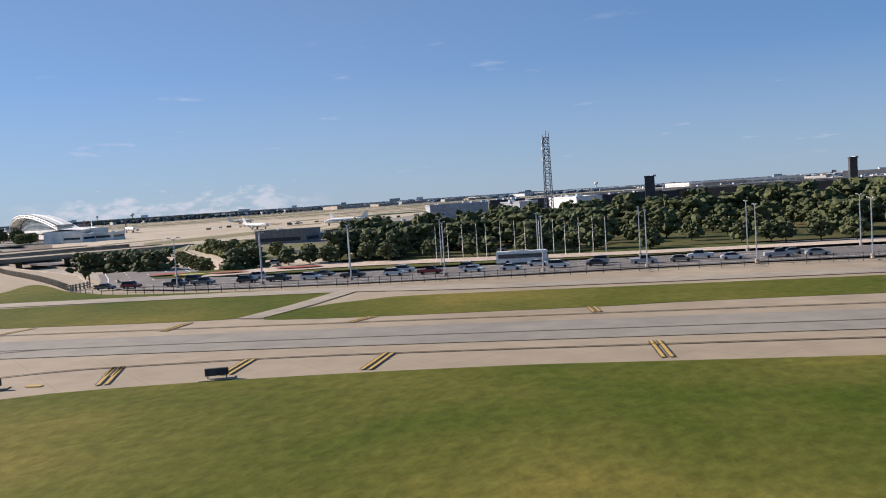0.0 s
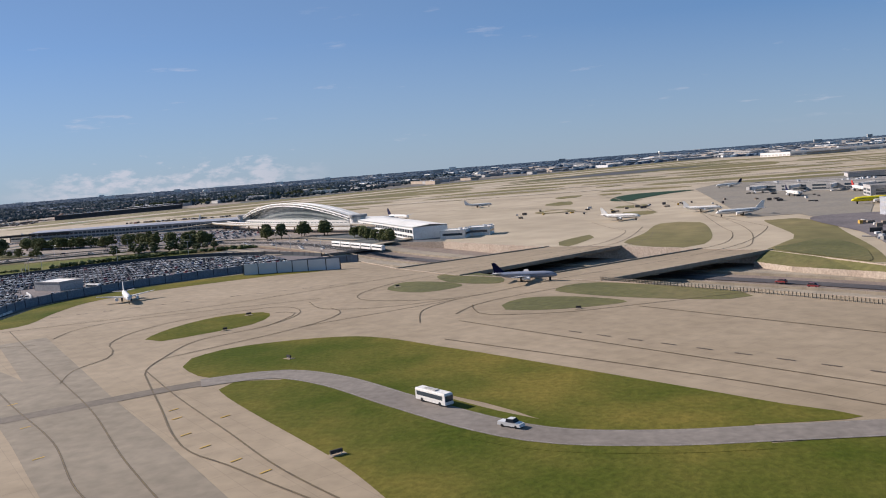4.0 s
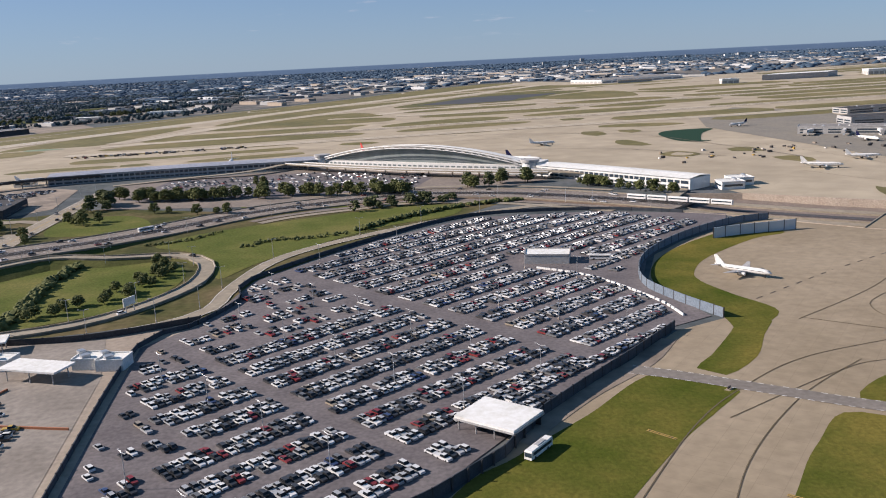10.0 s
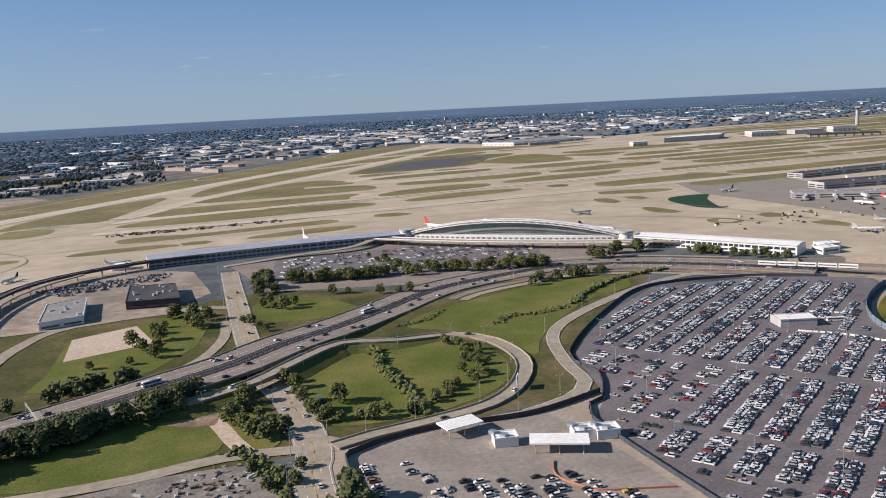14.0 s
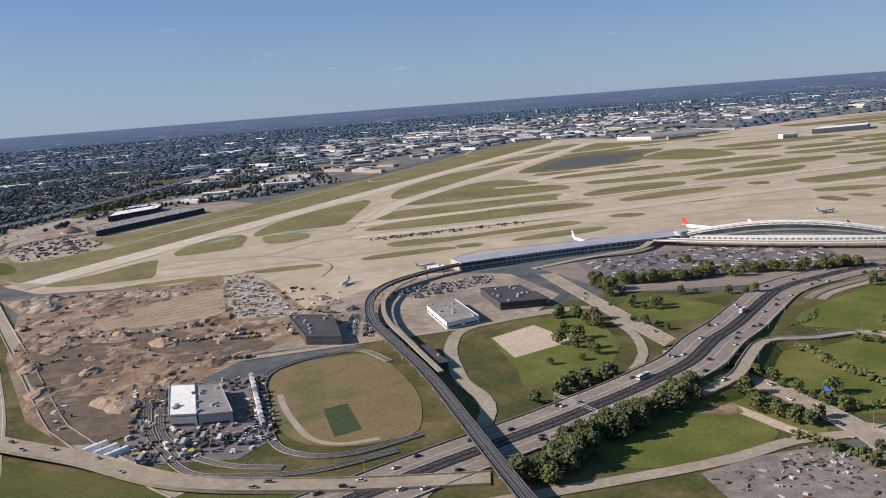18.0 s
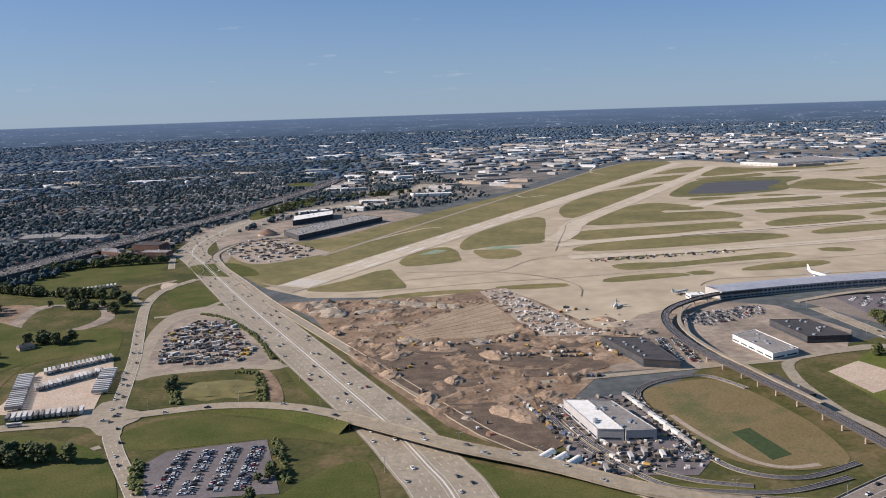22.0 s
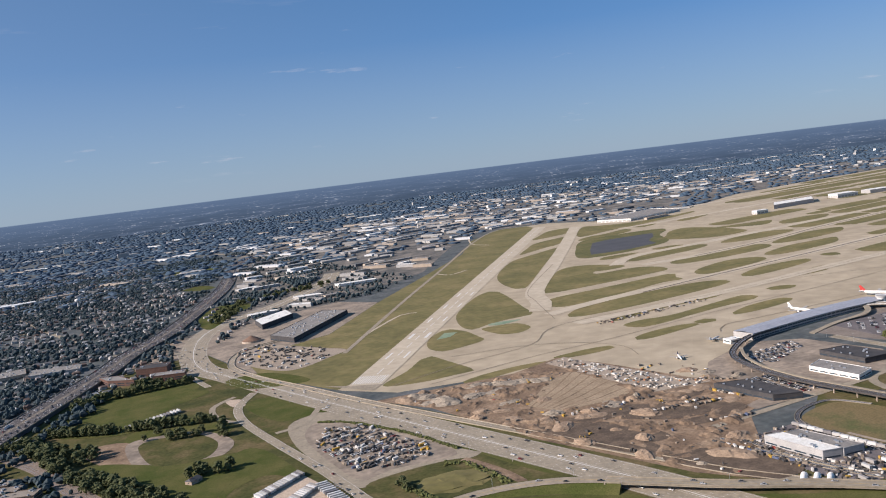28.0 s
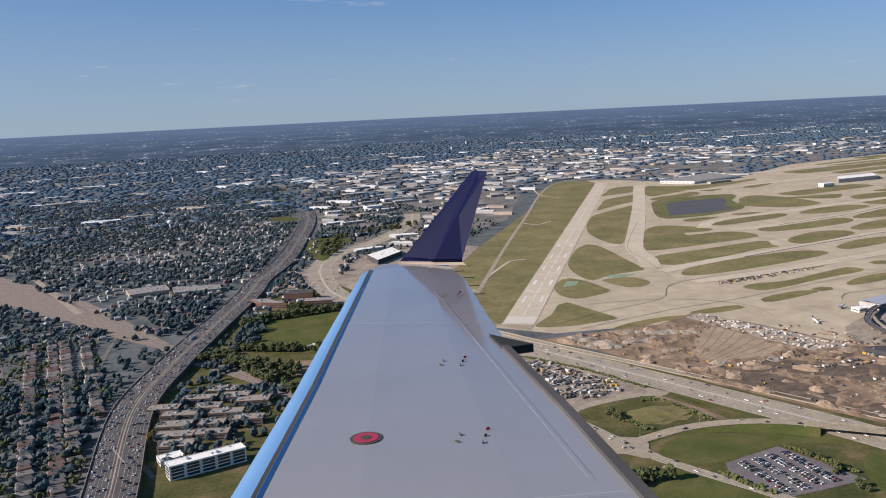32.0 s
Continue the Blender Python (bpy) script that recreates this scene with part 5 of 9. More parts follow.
I294_LINE = highway("tollway", I294, 52, DARK_ROAD, "dark raised motorway full of traffic", thick=6, lines=[(k, 0.13, 0, 0, MARK_WHITE) for k in (-20.5, -16.8, -13.1, -9.4, 9.4, 13.1, 16.8, 20.5)] + [(0, 1.6, 0, 0, ROAD), (-3.4, 0.8, 0, 0, ROAD), (3.4, 0.8, 0, 0, ROAD)], wall=1.3)
RAIL = [(1560, -700), (1600, -820), (1656, -990), (1700, -1150), (1765, -1310), (1790, -1420), (1877, -1798), (1960, -2050), (2120, -2440), (2500, -3300)]
structure("railway", ribbon(Geo(), smooth_line(RAIL, 20), 24, 0.35), BALLAST, "brown ballast bed of a railway line")
g = Geo()
for s in (-9, -7.5, -4, -2.5, 2.5, 4, 7.5, 9):
    ribbon(g, smooth_line(RAIL, 20), 0.22, 0.6, shift=s)
structure("rails", g, STEEL, "steel rails of a railway line")
for i in range(9):
    a = i * 34
    highway("suburban_street", [(1880 + a * 0.86 - 20, -880 - i * 8), (1905 + a * 0.5, -1180), (1840 + a * 0.95, -1560 - a * 0.2)] if i % 2 == 0 else [(2000, -900 - i * 65), (1930 - i * 8, -905 - i * 70)], 6, ASPHALT, "narrow grey street between houses", 0.5 + i * 0.01, step=40)
for i, (x0, y0, x1, y1) in enumerate(((1900, -1750, 2400, -5200), (1600, -2100, 2000, -4600), (1500, -2700, 1900, -6200), (2000, -2400, 1300, -2700), (2300, -3300, 1100, -3600), (2400, -4300, 900, -4600), (1000, -2500, 400, -3600), (700, -3300, 1100, -7500), (300, -3900, -2800, -5200), (100, -4700, 2600, -5600), (-1800, -4700, 900, -7800))):
    highway("distant_road", [(x0, y0), ((x0 + x1) / 2 + 30, (y0 + y1) / 2), (x1, y1)], 14, ROAD, "pale straight road through the suburbs", 0.8 + 0.02 * i, step=200)

for name, pts in (("yard_track", [(890, -625), (906, -664), (943, -666), (974, -650), (988, -622), (990, -564), (988, -499), (974, -471), (945, -459), (900, -470)]), ("yard_track_2", [(1073, -659), (1066, -557), (1053, -508), (1036, -470), (1007, -454), (967, -444), (919, -452)]), ("yard_track_3", [(1062, -640), (1058, -551), (1042, -506), (1017, -474), (985, -456)])):
    line = smooth_line(pts, 6)
    bed = structure(name, ribbon(Geo(), line, 5, 0.62), DARK_ROAD, "dark track bed curving round the depot yard")
    for s in (-0.75, 0.75):
        structure("rail", ribbon(Geo(), line, 0.15, 0.80, 0.15, s), STEEL, parent=bed)
    for s in (-2.6, 2.6):
        structure("kerb", ribbon(Geo(), line, 0.4, 0.95, 0.6, s), ROAD, parent=bed)

# raised guideway of the airport's people mover
GUIDE = [(874, -300), (875, -384), (874, -545), (880, -650), (884, -730), (872, -810), (845, -868), (800, -905), (745, -930), (690, -935)]
guide_line = smooth_line(GUIDE, 12)
guideway = structure("guideway", ribbon(Geo(), guide_line, 8, 8.0, 1.5), material("brown_guideway_deck", (0.0612, 0.048, 0.0404), (0.0979, 0.08, 0.066), 10, fine=1.0), "dark raised guideway on piers")
g = Geo()
for s in (-2.6, -1.2, 1.2, 2.6):
    ribbon(g, guide_line, 0.35, 8.35, shift=s)
structure("guide_rail", g, STEEL, parent=guideway)
for s in (-4.3, 4.3):
    structure("guide_wall", ribbon(Geo(), guide_line, 0.3, 9.0, 1.2, s), WALL_DARK, parent=guideway)
structure("guide_deck", ribbon(Geo(), smooth_line([(864, -560), (868, -650), (871, -728), (860, -802), (837, -854), (806, -892)], 12), 4.2, 7.7, 1.2), ROAD, parent=guideway)
for x, y in smooth_line([(868, -650), (871, -728), (860, -802), (837, -854)], 24):
    structure("pier", Geo().tube((x, y, 0), (x, y, 6.6), 0.7), WALL_TAN, parent=guideway)
for x, y in guide_line[::2]:
    structure("pier", Geo().tube((x, y, 0), (x, y, 6.6), 0.8), WALL_TAN, parent=guideway)


# ---- terminal ----
def building(name, pts, height, wall, roof, label, category="building", bands_of=(), parapet=0.6, units=0, seed=0, group=""):
    """A flat-roofed building: walls, roof, parapet, window bands and roof units as parts."""
    cx, cy = sum(p[0] for p in pts) / len(pts), sum(p[1] for p in pts) / len(pts)
    b = thing(name, cx, cy, 0, 0, label, category, group)
    loc = [(x - cx, y - cy) for x, y in pts]
    area2 = sum(loc[i][0] * loc[(i + 1) % len(loc)][1] - loc[(i + 1) % len(loc)][0] * loc[i][1] for i in range(len(loc)))
    loc = loc if area2 > 0 else loc[::-1]
    part("wall", Geo().prism(loc, -0.05, height), wall, b)
    shrunk = [(x * 0.985, y * 0.985) for x, y in loc]
    top = part("roof", Geo().sheet(shrunk, height + 0.1), roof, b)
    g = Geo()
    for p, q in zip(loc, loc[1:] + loc[:1]):
        ribbon(g, [p, q], 0.5, height + parapet, parapet + 0.2)
    part("parapet", g, wall, b)
    for z0, z1, mat in bands_of:
        for p, q in zip(loc, loc[1:] + loc[:1]):
            a, c = Vector(p), Vector(q)
            n = (c - a).length
            if n < 12:
                continue
            d = (c - a) / n
            out = Vector((d.y, -d.x)) * 0.12
            k = max(1, min(8, int(n / 14)))
            for j in range(k):
                u, v = a + d * (n * (j + 0.1) / k) + out, a + d * (n * (j + 0.9) / k) + out
                part("window", Geo().add([(*u, z0), (*v, z0), (*v, z1), (*u, z1)], [(0, 1, 2, 3)]), mat, b)
    r = random.Random(seed)
    for i in range(units):
        for _ in range(20):
            x, y = r.uniform(min(p[0] for p in loc), max(p[0] for p in loc)) * 0.8, r.uniform(min(p[1] for p in loc), max(p[1] for p in loc)) * 0.8
            if inside(x, y, shrunk):
                break
        part("roof_unit", Geo().turned(x, y, height, r.uniform(1.5, 4), r.uniform(1.5, 3), r.uniform(0.9, 2.0), 35), STEEL, top)
    return b


term = thing("terminal", 341, -846, 0, 0, "white airport terminal with an arched truss roof and glass front", "terminal")
AX, AY = Vector((447 - 341, -942 + 846)), Vector((250 - 341, -777 + 846))
axis = (AX - AY).normalized()
out = Vector((axis.y, -axis.x))
if out.y < 0:
    out = -out
span = (AX - AY).length


def on_arch(s, o, lift=0.0):
    """A point along the arch (0 to 1), o metres out to the road side."""
    p = AY + (AX - AY) * s + out * (o + 26 * 4 * s * (1 - s) * 0.35)
    return (p.x, p.y, 10 + lift + 17 * 4 * s * (1 - s))


for o in (2, 12):
    g = Geo()
    for i in range(28):
        a, b = on_arch(i / 28, o), on_arch((i + 1) / 28, o)
        g.tube(a, b, 0.75, sides=6)
        g.tube(on_arch(i / 28, o, -2.4), on_arch((i + 1) / 28, o, -2.4), 0.45, sides=5)
        g.tube(on_arch(i / 28, o, -2.4), b, 0.3, sides=4)
    part("arch_truss", g, WHITE, term, "white steel arch truss")
g = Geo()
n = 28
p = [on_arch(i / n, o, 1.0) for i in range(n + 1) for o in (10, 4, -2, -8)]
p = [(x, y, z if k % 4 == 0 else z - (k % 4) * 0.5) for k, (x, y, z) in enumerate(p)]
g.add(p, [(i * 4 + j, i * 4 + j + 1, i * 4 + j + 5, i * 4 + j + 4) for i in range(n) for j in range(3)])
part("arch_roof", g, ROOF_WHITE, term)
for i in range(n):
    a, b = on_arch(i / n, 1), on_arch((i + 1) / n, 1)
    g = Geo().add([(a[0], a[1], 9.0), (b[0], b[1], 9.0), (b[0], b[1], max(b[2] - 2.5, 9.2)), (a[0], a[1], max(a[2] - 2.5, 9.2))], [(0, 1, 2, 3)])
    part("glass_pane", g, HAZY_GLASS, term)
hall = [on_arch(i / 12, 10)[:2] for i in range(13)] + [on_arch(i / 12, -34)[:2] for i in range(12, -1, -1)]
part("hall", Geo().prism(hall, 0, 9.0), WHITE, term)
for i in range(40):
    a = on_arch((i + 0.2) / 40, 10.2)
    b = on_arch((i + 0.85) / 40, 10.2)
    part("lower_window", Geo().add([(a[0], a[1], 4.9), (b[0], b[1], 4.9), (b[0], b[1], 7.4), (a[0], a[1], 7.4)], [(0, 1, 2, 3)]), HAZY_GLASS, term)
for q in (AX, AY):
    g = Geo()
    c = q + out * 8
    g.tube((c.x, c.y, 0), (c.x, c.y, 12), 7.5, sides=20)
    tower = part("pylon", g, WHITE, term, "white round end tower")
    part("pylon_cap", Geo().tube((c.x, c.y, 12.2), (c.x, c.y, 14.6), 9.0, sides=20), WALL_GREY, tower)
deck = smooth_line([(*on_arch(s, 34)[:2], 7.2) for s in (-0.12, 0, 0.12, 0.3, 0.5, 0.7, 0.88, 1.0, 1.12)], 8)
drop_off = part("departures_deck", ribbon(Geo(), deck, 15, 7.2, 1.3), ROAD, term, "raised pale concrete drop-off road")
for s in (-7.3, 7.3):
    part("deck_wall", ribbon(Geo(), [(x, y, z + 1.0) for x, y, z in deck], 0.4, 8.2, 1.2, s), WHITE, drop_off)
for x, y, z in deck[1::3]:
    part("deck_column", Geo().tube((x, y, 0), (x, y, 6), 0.8), WALL_TAN, drop_off)
structure("terminal_ramp", ribbon(Geo(), smooth_line([(*(Vector(deck[0][:2]) + Vector((341, -846))), 7.2), (185, -690, 5), (160, -640, 2), (190, -590, 0.8)], 10), 9, 7.2, 0.8), ROAD, "pale ramp up to the drop-off road")
structure("terminal_ramp_2", ribbon(Geo(), smooth_line([(*(Vector(deck[-1][:2]) + Vector((341, -846))), 7.2), (530, -905, 5), (600, -905, 2), (668, -890, 0.8)], 10), 9, 7.2, 0.8), ROAD, "pale ramp up to the drop-off road")


def concourse(name, line, width, height, wall, roof, label, roof_lift=2.0, sides=(1, -1)):
    cx, cy = line[0]
    c = thing(name, cx, cy, 0, 0, label, "concourse")
    loc = smooth_line([(x - cx, y - cy) for x, y in line], 10)
    part("wall", ribbon(Geo(), loc, width, height, height), wall, c)
    l, r = side_line(loc, width / 2 + 1), side_line(loc, -width / 2 - 1)
    k = len(loc)
    g = Geo()
    g.add([(*p, height + 0.2) for p in l] + [(*p, height + roof_lift) for p in loc] + [(*p, height + 0.2) for p in r], [(i, k + i, k + i + 1, i + 1) for i in range(k - 1)] + [(k + i, 2 * k + i, 2 * k + i + 1, k + i + 1) for i in range(k - 1)])
    part("roof", g, roof, c)
    for s in sides:
        for z0, z1 in ((1.2, 3.0), (5.0, 7.6)):
            g = Geo()
            dense = smooth_line(loc, 5)
            q = side_line(dense, s * (width / 2 + 0.08))
            for a, b in zip(q[::1], q[1::1]):
                a, b = Vector(a), Vector(b)
                e = a + (b - a) * 0.82
                g.add([(*a, z0), (*e, z0), (*e, z1), (*a, z1)], [(0, 1, 2, 3)])
            part("glazing_band", g, GLASS, c)
    return c


concourse("west_concourse", [(240, -768), (205, -715), (176, -668), (150, -626)], 28, 9.5, WHITE, ROOF_WHITE, "long white airport concourse with a ribbed roof", roof_lift=1.6)
concourse("east_concourse", [(452, -948), (540, -955), (640, -955), (745, -948)], 36, 9.5, WALL_GREY, material("blue_grey_metal_roof", (0.294, 0.296, 0.326), (0.362, 0.358, 0.375), 20, rough=0.4, fine=3), "long concourse with a blue-grey metal roof")
for x, y, a in ((112, -634, 60), (128, -618, 55), (770, -945, 5)):
    building("gate_house", [(x - 9, y - 7), (x + 9, y - 9), (x + 11, y + 8), (x - 8, y + 9)], 6, WHITE, ROOF_WHITE, "small white gate building by the apron", "building", ((2.5, 4.2, GLASS),), units=2, seed=3)

# the main terminal core, far across the apron
for i, (x0, y0, x1, y1, w, h) in enumerate(((-135, -965, -345, -828, 34, 9), (-240, -1032, -620, -985, 40, 10), (-200, -790, -520, -772, 30, 9), (-330, -1180, -720, -1210, 34, 8), (-520, -850, -620, -1180, 40, 10))):
    d = (Vector((x1, y1)) - Vector((x0, y0))).normalized()
    nrm = Vector((-d.y, d.x)) * w / 2
    building("pier_building", [(x0 + nrm.x, y0 + nrm.y), (x0 - nrm.x, y0 - nrm.y), (x1 - nrm.x, y1 - nrm.y), (x1 + nrm.x, y1 + nrm.y)], h, WALL_GREY, ROOF_DARK if i % 2 else ROOF_GREY, "long grey terminal pier with dark roof", "terminal", ((1.5, 3.2, GLASS), (4.6, 6.4, GLASS)), units=14, seed=i)



def jet_bridge(x, y, turn, n):
    """A boarding bridge on a wheeled leg, n metres long."""
    b = thing("jet_bridge", x, y, 0, turn, "white boarding bridge reaching out from a terminal pier", "boarding bridge", "boarding bridges")
    part("tunnel", Geo().box(0, -1.6, 4.2, n, 1.6, 7.2), WHITE, b)
    part("cab", Geo().box(n, -2.2, 3.9, n + 4, 2.2, 7.5), WALL_GREY, b)
    part("leg", Geo().box(n * 0.7 - 0.5, -1.2, 0, n * 0.7 + 0.5, 1.2, 4.2), STEEL, b)


for i in range(7):
    s = (i + 0.5) / 7
    px, py = -135 - 210 * s, -965 + 137 * s
    jet_bridge(px + 10, py + 14, 40 + 12 * (i % 3), 22)
    jet_bridge(px - 8, py - 13, 235 + 12 * (i % 3), 22)
for i in range(6):
    jet_bridge(-215 - i * 45, -773 + i * 2, 75 + 14 * (i % 3), 22)
# hangars and cargo halls along the north-west edge of the airfield
for pts, h, wall, roof, label in (
    ([(-417, -2880), (-483, -2745), (-790, -2800), (-815, -3020)], 11, WHITE, ROOF_GREY, "broad white cargo hall with a grey roof"),
    ([(-828, -2330), (-1025, -2316), (-1110, -2400), (-920, -2415)], 15, WALL_GREY, ROOF_WHITE, "wide pale hangar with a white roof"),
    ([(-673, -2265), (-721, -2259), (-730, -2290), (-680, -2297)], 13, WHITE, ROOF_WHITE, "square white hangar on the airfield"),
    ([(-1150, -2310), (-1240, -2290), (-1260, -2350), (-1170, -2370)], 16, WHITE, ROOF_WHITE, "tall white hangar on the airfield"),
    ([(-1300, -2280), (-1395, -2255), (-1410, -2310), (-1310, -2330)], 14, WALL_GREY, ROOF_WHITE, "pale hangar with a white roof"),
    ([(-1440, -2260), (-1520, -2240), (-1540, -2290), (-1455, -2305)], 17, WHITE, ROOF_GREY, "tall pale hangar with a grey roof"),
    ([(-1190, -2090), (-1360, -1985), (-1375, -2015), (-1205, -2120)], 10, WALL_DARK, ROOF_DARK, "long dark cargo hall on the airfield"),
    ([(-1620, -2180), (-1760, -2120), (-1780, -2170), (-1640, -2230)], 14, WHITE, ROOF_WHITE, "long white hangar with a white roof"),
    ([(-520, -2690), (-640, -2700), (-650, -2730), (-530, -2720)], 8, WALL_TAN, ROOF_TAN, "low tan cargo shed on the airfield"),
):
    building("hangar", pts, h, wall, roof, label, "hangar", ((1.0, h * 0.6, WALL_GREY),), units=3, seed=int(abs(pts[0][1])), group="hangars")

# plant buildings near the mast
PLANT_WALL = material("grey_metal_cladding", (0.30, 0.31, 0.33), (0.37, 0.38, 0.40), 9, rough=0.5, fine=1.2)
building("plant_building", [(-160, -602), (-167, -586), (-206, -594), (-199, -612)], 11.5, PLANT_WALL, ROOF_GREY, "pale panelled plant building with a flat roof", "building", ((4, 5.6, WALL_GREY), (8, 9, WALL_GREY)), units=6, seed=21)
building("plant_building", [(-207.5, -594), (-230, -598), (-228, -622), (-203, -614)], 12, WALL_DARK, ROOF_DARK, "dark plant building beside a grey one", "building", units=4, seed=22)
building("plant_hall", [(-240, -545), (-330, -555), (-322, -612), (-236, -600)], 11.5, WALL_DARK, ROOF_DARK, "long dark plant hall with a flat roof", "building", units=5, seed=23)
building("white_plant_house", [(-222, -545), (-236, -528), (-246, -536), (-232, -553)], 11, PLANT_WALL, ROOF_WHITE, "grey clad plant house beside a lattice mast", "building", ((3, 5, WALL_GREY),), units=2, seed=24)
building("white_plant_house", [(-253, -535), (-271, -507), (-285, -515), (-267, -543)], 12, WHITE, ROOF_WHITE, "white plant house beside a lattice mast", "building", ((3, 5, WALL_GREY),), units=2, seed=25)
building("long_shed", [(-166, -452), (-194, -451), (-196, -466), (-168, -467)], 5, WALL_DARK, ROOF_GREY, "long dark shed in the plant yard", "shed", ((1.5, 3.0, GLASS),), units=2, seed=28)
building("grey_shed", [(-127, -394), (-153, -392), (-155, -406), (-129, -408)], 6.2, ROOF_GREY, ROOF_GREY, "low grey shed with a flat roof", "shed", ((1.5, 3.2, WALL_DARK),), units=1, seed=26)
building("parking_garage", [(-330, -640), (-700, -560), (-720, -650), (-350, -730)], 11, WALL_DARK, ROOF_DARK, "long dark multi-storey car park", "garage", ((2, 4, BLACK), (6, 8, BLACK)), seed=27)
for x, y, n in ((-157, -456, 30), (-186, -464, 30), (-222, -470, 32)):
    t = thing("storage_tank", x, y, 0, 140, "long white cylindrical storage tank on cradles", "tank", "storage tanks")
    part("shell", Geo().tube((-n / 2, 0, 2.6), (n / 2, 0, 2.6), 2.2, sides=14), WHITE, t)
    for k in (-0.35, 0, 0.35):
        part("cradle", Geo().box(k * n - 0.5, -2.0, 0, k * n + 0.5, 2.0, 1.4), WALL_GREY, t)

# lattice mast
MX, MY = -257, -491
MAST_STEEL = material("weathered_mast_steel", (0.10, 0.11, 0.125), (0.15, 0.16, 0.175), 3, rough=0.6, fine=0.5)
mast = thing("lattice_mast", MX, MY, 0, 20, "tall steel lattice radio mast with antennas", "mast")
H = 46
for a, b in ((-1, -1), (1, -1), (1, 1), (-1, 1)):
    part("leg", Geo().tube((a * 2.0, b * 2.0, 0), (a * 1.4, b * 1.4, H), 0.28, 0.2, sides=5), MAST_STEEL, mast)
g = Geo()
for k in range(14):
    z0, z1 = k * H / 14, (k + 1) * H / 14
    r0, r1 = 2.0 - 0.6 * z0 / H, 2.0 - 0.6 * z1 / H
    c0 = [(-r0, -r0), (r0, -r0), (r0, r0), (-r0, r0)]
    c1 = [(-r1, -r1), (r1, -r1), (r1, r1), (-r1, r1)]
    for i in range(4):
        g.tube((*c0[i], z0), (*c1[(i + 1) % 4], z1), 0.14, sides=4)
        g.tube((*c1[i], z1), (*c1[(i + 1) % 4], z1), 0.14, sides=4)
part("brace", g, MAST_STEEL, mast)
for k, (x, y, h) in enumerate(((-1.8, 0, 6), (1.8, 0.4, 5), (0.3, 1.8, 7), (0, -1.8, 3.5))):
    part("antenna", Geo().tube((x, y, H - 3), (x, y, H - 3 + h), 0.16, sides=5), WALL_GREY, mast)
for z in (34, 40, 44):
    part("dish", Geo().tube((2.0, 0.6, z), (2.5, 0.6, z), 0.9, 0.9, sides=10), WALL_GREY, mast)

# control towers on the far field
for x, y, h, w in ((-1850, -2570, 58, 14),):
    t = thing("control_tower", x, y, 0, 0, "tall pale control tower with a glass cab", "tower", "control towers")
    part("shaft", Geo().tube((0, 0, 0), (0, 0, h), w / 2, w / 2.4, sides=12), WALL_GREY, t)
    part("cab", Geo().tube((0, 0, h), (0, 0, h + 6), w * 0.6, w * 0.75, sides=12), GLASS, t)
    part("cab_roof", Geo().tube((0, 0, h + 6), (0, 0, h + 7), w * 0.75, w * 0.6, sides=12), WHITE, t)
for x, y, w, h in ((-312, -527, 5.5, 21), (-425, -545, 4.0, 24)):
    building("office_tower", [(x - w / 2, y - w / 2), (x + w / 2, y - w / 2), (x + w / 2, y + w / 2), (x - w / 2, y + w / 2)], h, WALL_DARK, ROOF_DARK, "slim dark office tower", "tower", ((3, 6, GLASS), (9, 12, GLASS), (15, 18, GLASS), (21, 24, GLASS)), units=1, seed=31)

